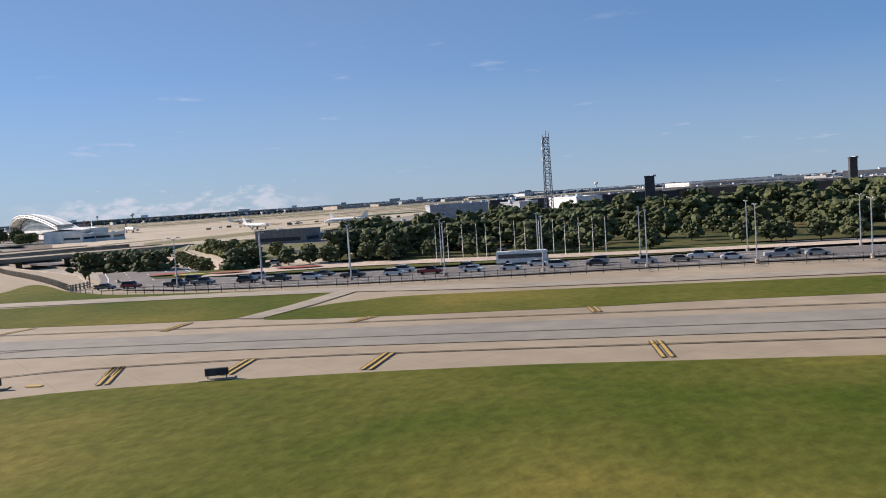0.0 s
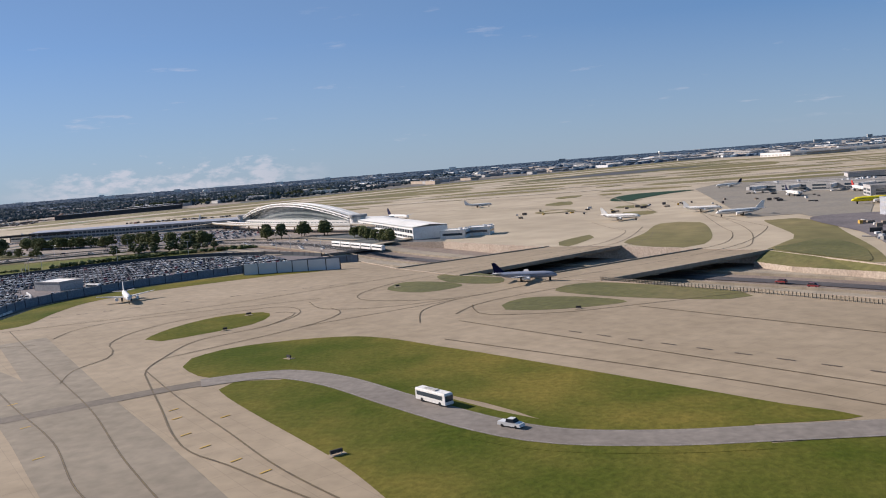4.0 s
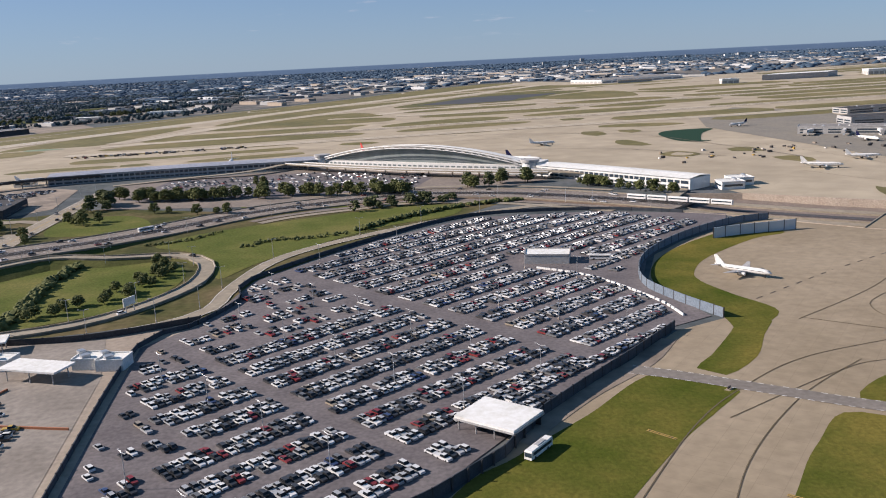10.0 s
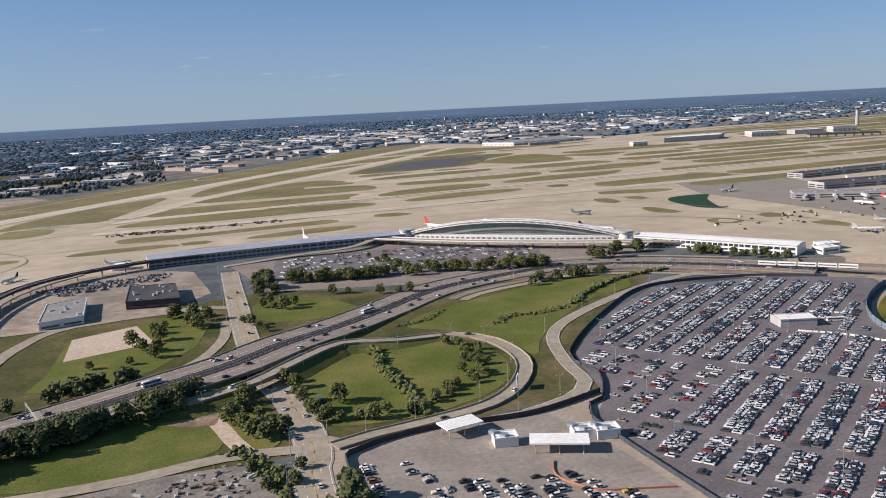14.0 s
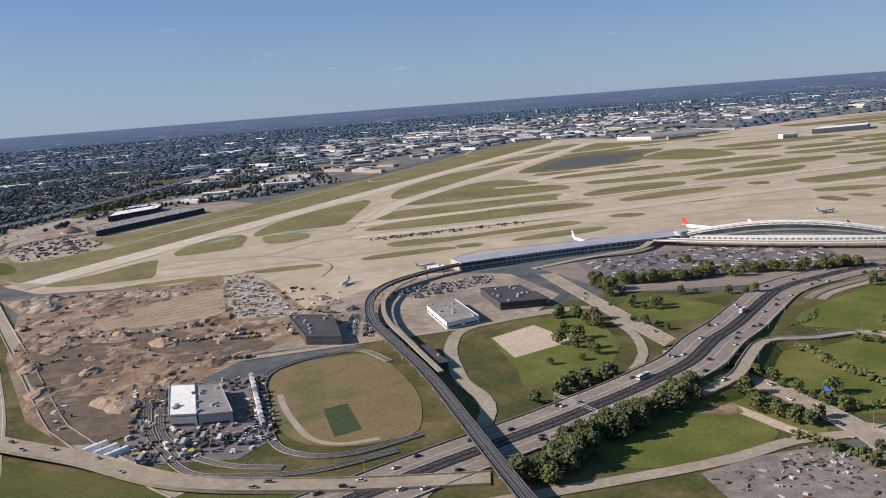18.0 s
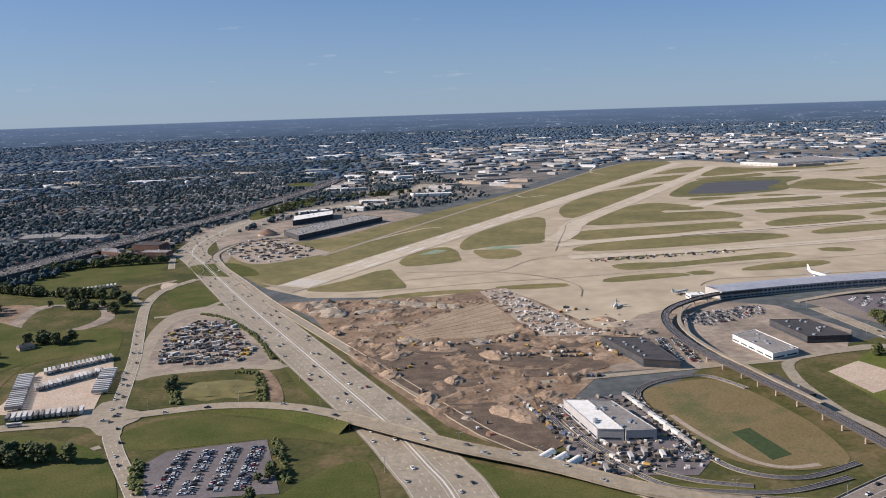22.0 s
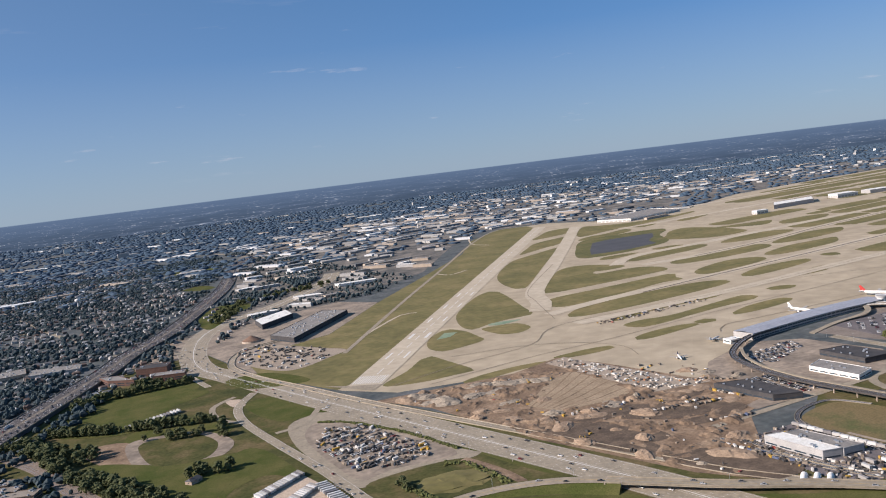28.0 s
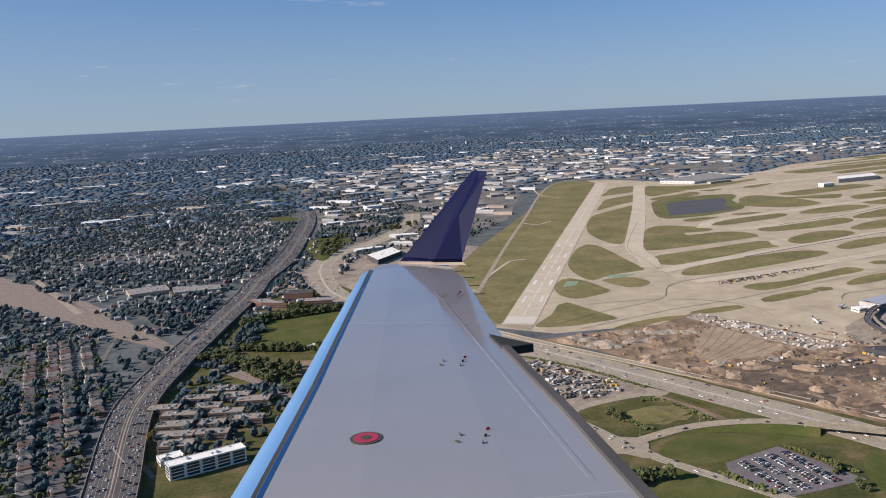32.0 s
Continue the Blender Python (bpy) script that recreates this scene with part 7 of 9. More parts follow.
wall_run("taxi_lot_wall", smooth_line([(662, -200), (660, -330), (650, -352), (613, -362), (560, -358), (512, -372)], 8), 3.0, WALL_DARK, "dark curving wall round the taxi lot")
FENCE_LINE = smooth_line([(-520, -198), (-330, -195), (-240, -190), (-190, -192), (-167, -203)], 3)
g = Geo()
for z in (0.5, 1.1, 1.75):
    ribbon(g, FENCE_LINE, 0.05, z, 0.05)
mesh_fence = structure("approach_fence", g, DARK_FENCE, "thin dark wire fence beside the approach road")
g = Geo()
for x, y in FENCE_LINE:
    g.turned(x, y, 0.0, 0.09, 0.09, 1.9)
structure("fence_posts", g, DARK_FENCE, parent=mesh_fence)
RAIL_LINE = smooth_line([(-165, -214), (-166, -206), (-163, -208), (-142, -229), (-117, -252), (-84, -281), (-39, -323), (14, -367)], 1.4)
rail = structure("rail_fence", ribbon(ribbon(Geo(), RAIL_LINE, 0.16, 1.55, 0.2), RAIL_LINE, 0.16, 0.95, 0.2), ROAD, "pale concrete rail fence above the sunken motorway")
g = Geo()
for x, y in RAIL_LINE:
    g.turned(x, y, 0.0, 0.34, 0.28, 1.75)
structure("rail_posts", g, ROAD, parent=rail)
barriers = []
for pts in ([(340, -416), (318, -390), (303, -343), (301, -316)], [(299, -451), (280, -434)], [(286, -312), (296, -350)], [(384, -252), (396, -240)]):
    line = smooth_line(pts, 3.6)
    for a, b in zip(line, line[1:]):
        barriers.append(((a[0] + b[0]) / 2, (a[1] + b[1]) / 2, math.degrees(math.atan2(b[1] - a[1], b[0] - a[0]))))
first = thing("road_barrier", barriers[0][0], barriers[0][1], 0.25, barriers[0][2], "white plastic road barrier in a row", "barrier", "road barriers")
part("body", Geo().turned(0, 0, 0, 3.3, 0.7, 1.0, 0, 0.55 ** 0.2), WHITE, first)
for x, y, a in barriers[1:]:
    put(first, x, y, 0.25, a)

lamp = thing("lamp_post", 460, -300, 0.45, 0, "tall steel lamp post with two lamp heads", "lamp", "lamp posts")
part("pole", Geo().tube((0, 0, 0), (0, 0, 11.5), 0.16, 0.1, sides=6), STEEL, lamp)
part("base", Geo().tube((0, 0, 0), (0, 0, 0.9), 0.4, sides=8), WALL_TAN, lamp)
for s in (-1, 1):
    arm = part("arm", Geo().tube((0, 0, 11.3), (s * 1.8, 0, 11.7), 0.07, sides=4), STEEL, lamp)
    part("lamp_head", Geo().turned(s * 2.1, 0, 11.6, 0.9, 0.4, 0.2), WALL_GREY, arm)
rng = random.Random(21)
spots = []
for i in range(0, 20, 2):
    for al in (-40, 20, 75, 115, 170, 215):
        p = ORIGIN + E1 * al + E2 * (17.6 * i + 8.2)
        if inside(p.x, p.y, LOT):
            spots.append((p.x, p.y, 125))
spots += [(x, -199.5, 90) for x in range(-345, -180, 21)] + [(x, -228, 90) for x in range(-350, -190, 24)]
for line, gap, off in ((smooth_line(LOOP_ROAD, 30), 1, 7), (smooth_line(FRONT_ROAD, 38), 1, 6), (smooth_line(I190[1:12], 60), 1, 25), (smooth_line(MANNHEIM[3:9], 70), 1, 30), (OVER_LINE[4::5], 1, 9), (smooth_line(STREET[1:], 45), 1, 11)):
    spots += [(p[0], p[1], 0) for p in side_line(line, off)]
lamp.matrix_world = pose(spots[0][0] * U, spots[0][1] * U, 0.2 * U, 0, 0, spots[0][2])
for x, y, a in spots[1:]:
    put(lamp, x, y, 0.15, a)
# signs on roads
for x, y, a, w, h, z, mat, label in ((657, -412, 80, 9, 6, 3, material("blue_sign_sheet", (0.02, 0.10, 0.38), rough=0.5), "blue road sign on posts beside the ramp"), (549, -398, 60, 8, 4, 4, WHITE, "white billboard on posts beside the ramp"), (1852, -977, 55, 15, 5, 9, YELLOW, "yellow billboard beside the motorway"), (1795, -1124, 60, 16, 5, 7, WHITE, "white billboard beside the motorway"), (1726, -1288, 60, 14, 5, 7, WHITE, "white billboard beside the railway"), (1742, -1395, 60, 15, 5, 6, WHITE, "white billboard beside the railway")):
    s = thing("billboard", x, y, 0, a, label, "sign")
    part("panel", Geo().box(-w / 2, -0.25, z, w / 2, 0.25, z + h), mat, s)
    for k in (-0.35, 0.35):
        part("post", Geo().tube((k * w, 0, 0), (k * w, 0, z + 0.3), 0.25, sides=6), STEEL, s)
for x, y, a, w in ((801, -458, -73, 50), (1888, -925, 100, 50)):
    s = thing("sign_gantry", x, y, 0 if x < 1500 else 6, a, "steel truss sign gantry across the motorway", "gantry", "gantries")
    for k in (-0.5, 0.5):
        part("post", Geo().tube((k * w, 0, 0), (k * w, 0, 8), 0.3, sides=6), STEEL, s)
    g = Geo()
    for z in (6.4, 8.0):
        g.tube((-w / 2, 0, z), (w / 2, 0, z), 0.12, sides=5)
    for i in range(16):
        g.tube((-w / 2 + w * i / 16, 0, 6.4), (-w / 2 + w * (i + 1) / 16, 0, 8.0), 0.07, sides=4)
    part("truss", g, WALL_GREY, s)
# the commuter train in the middle of the motorway
for i in range(5):
    x, y = 215 - i * 11.5, -596 + i * 11.8
    t = thing("train_car", x, y, 0.75, 133.5, "silver commuter train car between the carriageways", "train", "train cars")
    part("body", Geo().loft([[(-7.6, -1.4 * k, h), (7.6, -1.4 * k, h), (7.6, 1.4 * k, h), (-7.6, 1.4 * k, h)] for h, k in ((0.5, 1), (3.2, 1), (3.8, 0.75))]), WHITE, t)
    for s in (-1, 1):
        part("window_band", Geo().box(-7.0, s * 1.41 - 0.02, 1.9, 7.0, s * 1.41 + 0.02, 2.8), GLASS, t)
    part("bogie", Geo().box(-6, -1.0, 0, 6, 1.0, 0.6), RUBBER, t)

# ---- trees ----
LIGHT_CROWNS = []


def tree(height, spread, seed, label, mat=LEAF):
    """A tapered trunk with limbs and a crown of uneven clumps."""
    r = random.Random(seed)
    t = thing("tree", 0, 0, 0, 0, label, "tree", "trees by the roads")
    g = Geo()
    g.tube((0, 0, -0.2), (0.1, 0, height * 0.5), height * 0.03, height * 0.018, sides=6)
    for i in range(6):
        a = i * 1.05 + r.uniform(-0.3, 0.3)
        z = height * r.uniform(0.3, 0.5)
        g.tube((0.05, 0, z), (math.cos(a) * spread * 0.55, math.sin(a) * spread * 0.55, z + height * r.uniform(0.15, 0.3)), height * 0.012, height * 0.005, sides=4)
    part("trunk", g, BARK, t)
    g, light = Geo(), Geo()
    for i in range(190):
        a, q = r.uniform(0, 6.283), math.sqrt(r.random())
        z = r.uniform(0.28, 1.0)
        k = spread * q * (1.15 - 0.75 * abs(z - 0.5) * 1.5) * r.uniform(0.8, 1.12)
        s = spread * (r.uniform(0.07, 0.15) if i > 30 else r.uniform(0.18, 0.28))
        g.blob(math.cos(a) * k, math.sin(a) * k, height * z - s * 0.4, s, s, s * 0.75, r, 0.5)
        if i < 64:
            light.blob(math.cos(a) * k, math.sin(a) * k, height * z - s * 0.4, s * 1.25, s * 1.25, s, r, 0.5)
    LIGHT_CROWNS.append(light)
    part("crown", g, mat, t)
    return t


TREES = [tree(9, 4.2, 1, "leafy green shade tree beside a road"), tree(12, 5.5, 2, "tall leafy green shade tree"), tree(6, 2.8, 3, "small round young tree in the grass"), tree(14, 6.0, 4, "tall dark green tree in a belt", DARK_LEAF)]
used = [0, 0, 0, 0]


grove = {}


def plant(kind, x, y, turn, z=0.0):
    """A tree of its own, or, past the first 290, one of the joined belt trees."""
    if sum(used) >= 290:
        for ob in TREES[kind].children:
            g = grove.setdefault(ob.name.split(".")[0], Geo())
            m = pose(x, y, z, 0, 0, turn)
            if ob.name.startswith("crown"):
                g.add([tuple(m @ Vector(v)) for v in LIGHT_CROWNS[kind].v], LIGHT_CROWNS[kind].f)
            else:
                g.add([tuple(m @ (v.co / U)) for v in ob.data.vertices], [tuple(p.vertices) for p in ob.data.polygons])
        return
    used[kind] += 1
    if used[kind] == 1:
        TREES[kind].matrix_world = pose(x * U, y * U, z * U, 0, 0, turn)
    else:
        put(TREES[kind], x, y, z, turn)


rng = random.Random(30)
# at the west end of the sunken motorway
for x, y in ((-141, -330), (-149, -319), (-157, -309), (-133, -342), (-167, -297), (-174, -291), (-126, -352), (-146, -334), (-160, -318), (-185, -286)):
    plant(2, x, y, rng.uniform(0, 360))
for x, y in ((-112, -351), (-120, -339), (-128, -328), (-137, -316), (-146, -305), (-155, -293)):
    plant(2, x, y, rng.uniform(0, 360), -4.6)
# on the loop lawn
for x, y in ((548, -496), (546, -482), (545, -468), (550, -446), (557, -430), (566, -422), (574, -416), (582, -414), (598, -401), (609, -391), (553, -505), (553, -474), (556, -456), (562, -440), (590, -408), (618, -388)):
    for i in range(2):
        plant(2, x + rng.uniform(-5, 5), y + rng.uniform(-5, 5), rng.uniform(0, 360))
for x, y, k in ((668, -483, 2), (667, -470, 0), (663, -458, 0), (665, -445, 2), (663, -432, 0), (662, -420, 2), (661, -408, 0), (656, -398, 0), (650, -394, 2), (645, -422, 1), (633, -389, 0), (625, -396, 2), (640, -392, 2), (612, -390, 2), (655, -415, 2), (660, -395, 2)):
    plant(k, x, y, rng.uniform(0, 360))
# beside the cross street and below the terminal lot
for x, y, k in ((742, -565, 0), (740, -579, 0), (755, -602, 1), (748, -590, 0), (739, -631, 0), (732, -647, 2), (727, -676, 2), (736, -610, 1), (780, -557, 2), (756, -556, 2), (730, -471, 0), (716, -472, 1), (694, -443, 1), (697, -430, 0), (705, -414, 1), (695, -395, 0), (700, -404, 0), (690, -420, 2), (670, -621, 0), (662, -598, 2), (653, -676, 0), (641, -660, 1), (630, -671, 0), (652, -725, 0), (638, -731, 0), (645, -690, 0), (593, -697, 0), (580, -690, 2), (556, -675, 0), (540, -672, 2), (528, -667, 0), (665, -610, 2), (675, -632, 2), (648, -668, 2)):
    plant(k, x + rng.uniform(-2, 2), y + rng.uniform(-2, 2), rng.uniform(0, 360))
# belts along the terminal lot, the motorway and the terminal approach
for (x0, y0), (x1, y1), n, w, ks in (((625, -770), (380, -712), 70, 10, (0, 1, 0)), ((640, -800), (650, -730), 10, 10, (1, 3)), ((505, -770), (520, -850), 8, 5, (0, 2)), ((232, -690), (170, -604), 24, 5, (0, 2, 0)), ((340, -705), (255, -735), 10, 10, (1, 3)), ((700, -625), (722, -680), 7, 9, (1, 0)), ((724, -458), (815, -415), 40, 9, (3, 3, 1)), ((815, -415), (862, -380), 24, 9, (3, 3, 1)), ((745, -520), (820, -486), 14, 6, (0, 1)), ((690, -440), (684, -390), 5, 6, (0, 2)),
                                    ((440, -640), (330, -660), 20, 8, (0, 2)), ((-190, -272), (-300, -252), 11, 10, (0, 2, 2)), ((-200, -302), (-420, -290), 12, 14, (0, 2)), ((-235, -385), (-330, -375), 26, 24, (0, 0, 1)), ((-320, -360), (-500, -345), 64, 26, (3, 1, 1)), ((-235, -292), (-440, -262), 26, 12, (2, 2, 0)), ((-200, -330), (-260, -390), 10, 12, (0, 2)), ((1300, -505), (1280, -590), 10, 5, (0, 2)), ((1420, -620), (1540, -640), 26, 9, (3, 1)), ((1640, -1130), (1735, -1290), 44, 16, (3, 1, 3)), ((1500, -1130), (1570, -1170), 16, 16, (1, 0)), ((1460, -1560), (1660, -1420), 30, 6, (0, 2)), ((1375, -780), (1372, -730), 8, 8, (0, 2)), ((668, -300), (690, -180), 22, 7, (1, 3)), ((1120, -440), (1200, -480), 8, 8, (0, 2))):
    for i in range(n):
        p = Vector((x0, y0)).lerp(Vector((x1, y1)), rng.random())
        plant(rng.choice(ks), p.x + rng.uniform(-w, w), p.y + rng.uniform(-w, w), rng.uniform(0, 360))

def hedge(name, pts, width, height, seed, label):
    r = random.Random(seed)
    g = Geo()
    for x, y in smooth_line(pts, 2.2):
        for k in range(3):
            s = r.uniform(0.5, 0.95) * height * 0.75
            g.blob(x + r.uniform(-width, width) / 2, y + r.uniform(-width, width) / 2, s * 0.7 + r.uniform(0, height * 0.25), s, s, s * 0.8, r, 0.4)
    tagged(new(name, g.mesh(name, LEAF)), label, "hedge", kind="stuff")


hedge("reed_bed", [(603, -516), (607, -470), (606, -420), (608, -385)], 7, 3.4, 1, "band of tall green shrubs across the lawn")
hedge("rim_shrubs", [(-112, -374), (-122, -356), (-134, -340), (-152, -316), (-172, -292)], 6, 2.6, 8, "dark green shrubs along the sunken motorway")
hedge("street_shrubs", [(709, -378), (699, -372), (697, -352), (688, -346), (686, -328)], 9, 2.4, 7, "thick green shrubs beside the street")
hedge("weed_shrubs", [(1376, -775), (1372, -755), (1367, -722)], 9, 2.8, 21, "dark green shrubs in a weed field")
hedge("weed_shrubs_2", [(1318, -800), (1300, -785), (1296, -750), (1295, -712)], 9, 2.6, 22, "dark green shrubs in a weed field")
hedge("yard_shrubs", [(1372, -1060), (1340, -1020), (1305, -930), (1285, -835)], 5, 2.4, 23, "green shrubs beside a plant yard")
hedge("lot_shrubs", [(1378, -600), (1377, -575), (1371, -548)], 7, 3.2, 24, "green shrubs beside a small car park")
hedge("lot_shrubs_2", [(1283, -616), (1278, -580), (1275, -540)], 5, 2.6, 25, "green shrubs beside a small car park")
hedge("shrubs", [(504, -533), (488, -548), (470, -545), (440, -552)], 7, 1.8, 2, "low green shrubs on the lawn")
hedge("shrubs_2", [(571, -561), (552, -566), (538, -578), (528, -589)], 6, 1.6, 3, "low green shrubs on the lawn")
hedge("shrubs_3", [(430, -560), (400, -590), (350, -622), (300, -632)], 6, 3.0, 4, "green shrubs beside the frontage road")
# meadows and tree belts between the railway and the cross street
for pts in ([(1640, -1110), (1560, -1040), (1480, -1010), (1530, -900), (1590, -860), (1660, -1020)], [(1690, -1310), (1600, -1230), (1560, -1270), (1470, -1400), (1460, -1520), (1560, -1480), (1660, -1390)], [(1590, -820), (1530, -740), (1530, -700), (1580, -690), (1610, -800)], [(1640, -690), (1420, -640), (1400, -420), (1640, -420)], [(1400, -1330), (1310, -1300), (1350, -1420), (1420, -1420)]):
    area("meadow", pts, 0.12, LAWN, "green meadow between tree belts", 14)
area("brown_yard", [(1655, -1184), (1598, -1184), (1582, -1070), (1616, -1067)], 0.08, DIRT, "brown bare yard beside tree belts", 10)
area("gravel_track", [(1596, -1176), (1555, -1179), (1507, -1155), (1480, -1081), (1501, -1029), (1554, -1007), (1593, -1046), (1603, -1109)], 0.1, YARD, "grey gravel track round a field", 10)
area("round_field", [(1586, -1151), (1558, -1165), (1516, -1148), (1498, -1083), (1521, -1033), (1561, -1036), (1583, -1064)], 0.12, ROUGH_GRASS, "rounded green field inside a gravel track", 10)
area("bright_meadow", [(1686, -1366), (1630, -1453), (1469, -1402), (1470, -1355), (1573, -1311), (1652, -1313)], 0.08, LAWN, "bright green meadow between shrub belts", 14)
area("sand_patch", [(1447, -1285), (1427, -1278), (1429, -1233), (1445, -1242)], 0.14, SAND, "pale bare sand in the grass", 8)
for (x0, y0), (x1, y1), n, w in (((1717, -1290), (1692, -1162), 34, 12), ((1692, -1162), (1655, -1050), 40, 12), ((1655, -1050), (1600, -900), 44, 14), ((1639, -1039), (1577, -900), 26, 12), ((1690, -1308), (1620, -1254), 24, 7), ((1620, -1254), (1476, -1184), 44, 7), ((1646, -1470), (1464, -1473), 40, 6), ((1560, -980), (1500, -960), 12, 10), ((1475, -1160), (1490, -1090), 8, 6), ((1650, -1440), (1500, -1540), 30, 6), ((1300, -2060), (1230, -2300), 40, 25), ((1180, -2350), (900, -2450), 50, 30)):
    for i in range(n):
        p = Vector((x0, y0)).lerp(Vector((x1, y1)), rng.random())
        plant(rng.choice((3, 1, 0)), p.x + rng.uniform(-w, w), p.y + rng.uniform(-w, w), rng.uniform(0, 360))
area("plaza", [(-190, -224), (-206, -248), (-250, -246), (-300, -240), (-360, -240), (-360, -232), (-290, -230), (-230, -234)], 0.5, SAND, "pale sandy plaza with paths among trees", 6)
DUSTY_YARD = material("dusty_grey_yard", (0.13, 0.112, 0.095), (0.235, 0.205, 0.17), 16, fine=1.6, grain=0.6)
area("small_lot", [(695, -360), (742, -363), (778, -357), (784, -290), (690, -270), (686, -286)], 0.12, DUSTY_YARD, "dusty grey yard strewn with rubble beside the street")
debris = Geo()
for i in range(150):
    x, y = (rng.gauss(718, 12), rng.gauss(-345, 8)) if i % 2 else (rng.uniform(700, 776), rng.uniform(-356, -290))
    debris.turned(x, y, 0.1, rng.uniform(0.6, 4.5), rng.uniform(0.5, 1.8), rng.uniform(0.2, 1.3), rng.uniform(0, 180))
tagged(new("yard_debris", debris.mesh("yard_debris", palette("debris_paint", [(5, (0.07, 0.062, 0.055)), (4, (0.22, 0.185, 0.15)), (3, (0.40, 0.37, 0.33)), (1, (0.16, 0.06, 0.035))], 0.85, island=True))), "rubble, timber and machine parts lying about a yard", "debris", kind="stuff")
hedge("yard_hedge", [(697, -356), (694, -338), (690, -318), (688, -300), (683, -282)], 7, 2.4, 17, "dense dark hedge between a yard and the street")
for x, y in ((700, -352), (696, -330), (690, -310), (684, -330), (682, -300), (679, -345), (692, -292)):
    plant(2, x, y, rng.uniform(0, 360))
area("lawn", [(690, -446), (708, -442), (702, -378), (684, -378), (682, -420)], 0.1, PARK_LAWN, "green lawn beside the street", 6)
pole = thing("flagpole", -250, -240, 0.5, 0, "slim white flagpole on the plaza", "flagpole", "flagpoles")
part("shaft", Geo().tube((0, 0, 0), (0, 0, 9), 0.11, 0.06, sides=6), WHITE, pole)
part("finial", Geo().tube((0, 0, 9), (0, 0, 9.25), 0.12, 0.05, sides=6), YELLOW, pole)
part("footing", Geo().tube((0, 0, -0.2), (0, 0, 0.15), 0.35, sides=8), WALL_TAN, pole)
for i in range(13):
    put(pole, -253 - i * 3.4, -241 - (i % 3) * 2.6, 0.5, 0)
# flower beds at the approach
for x, y, r0, c in ((-174, -235, 6, (0.35, 0.03, 0.03)), (-184, -230, 5, (0.42, 0.32, 0.03)), (-194, -232, 6, (0.32, 0.10, 0.05)), (-212, -238, 7, (0.30, 0.05, 0.03))):
    area("flower_bed", [(x + r0 * math.cos(i * 0.628), y + 0.45 * r0 * math.sin(i * 0.628)) for i in range(10)], 0.8, material("flowers", c, tuple(q * 0.5 + 0.03 for q in c), 1.0, fine=0.4), "bright flower bed at the approach road", 2)
area("lawn", [(-175, -228), (-260, -226), (-330, -232), (-330, -250), (-250, -252), (-180, -246)], 0.3, LAWN, "green lawn with flower beds", 8)


area("wooded_ground", [(-212, -262), (-330, -256), (-640, -258), (-660, -430), (-420, -440), (-262, -404), (-226, -330)], 0.12, ROUGH_GRASS, "shaded rough ground under trees", 8)
area("access_road", [(-150, -350), (-178, -322), (-214, -300), (-222, -330), (-252, -386), (-236, -398), (-196, -372)], 0.16, DARK_ROAD, "dark asphalt access road behind the trees", 4)
structure("access_road_wall", ribbon(Geo(), [(-176, -312), (-192, -308), (-214, -303), (-236, -296)], 0.5, 1.6, 1.5), WALL_GREY, "long pale low wall behind the trees")
for x, y in ((-120, -275), (-125, -270), (-131, -272), (-138, -268), (-144, -270), (-150, -264), (-157, -258), (-189, -248), (-193, -250), (-152, -272), (-134, -280)):
    plant(0, x, y, rng.uniform(0, 360), -2.5)
for i in range(230):
    x = -212 - 430 * rng.random() ** 1.5
    y = rng.uniform(-430, -268) if x < -262 else rng.uniform(-330, -262)
    plant(rng.choice((0, 0, 2, 1)), x, y, rng.uniform(0, 360))
for i in range(22):
    plant(2, rng.uniform(-420, -200), rng.uniform(-258, -246), rng.uniform(0, 360))
# pipes, vessels and machine boxes of the plant yard
clutter = Geo()
for i in range(120):
    x, y = rng.uniform(-262, -122), rng.uniform(-492, -412)
    a, b, h = rng.uniform(1, 5), rng.uniform(1, 3), rng.uniform(0.8, 3.2)
    if i % 4:
        clutter.turned(x, y, 0.1, a, b, h, rng.uniform(0, 90))
    else:
        clutter.tube((x, y, 1.2), (x + rng.uniform(-12, 12), y + rng.uniform(-5, 5), 1.2), 0.35, sides=6)
tagged(new("yard_clutter", clutter.mesh("yard_clutter", palette("plant_paint", [(5, (0.45, 0.45, 0.44)), (4, (0.10, 0.10, 0.105)), (3, (0.22, 0.21, 0.19)), (1, (0.28, 0.12, 0.06))], 0.6, island=True))), "pipes, vessels and machine boxes crowding a plant yard", "plant", kind="stuff")
for x, y, n in ((-200, -412, 6), (-208, -415, 7)):
    skip = thing("skip_container", x, y, 0.1, 20, "red steel skip container in the plant yard", "container", "skip containers")
    part("body", Geo().box(-n / 2, -1.2, 0.2, n / 2, 1.2, 2.4), material("red_skip_paint", (0.42, 0.03, 0.03), (0.30, 0.03, 0.03), 3, rough=0.5), skip)
    part("skid", Geo().box(-n / 2, -0.6, 0, n / 2, 0.6, 0.2), STEEL, skip)


for name, g in grove.items():
    tagged(new("belt_" + name, g.mesh("belt_" + name, BARK if name == "trunk" else DARK_LEAF)), "joined trees of the belts along roads and fields", "trees", kind="stuff")


# ---- far trees and suburbs ----
def suburb_zone(x, y):
    """0 nothing, 1 leafy suburb, 2 works and warehouses."""
    if inside(x, y, AIRFIELD_WIDE):
        return 0
    if inside(x, y, WORKS):
        return 2
    return 1


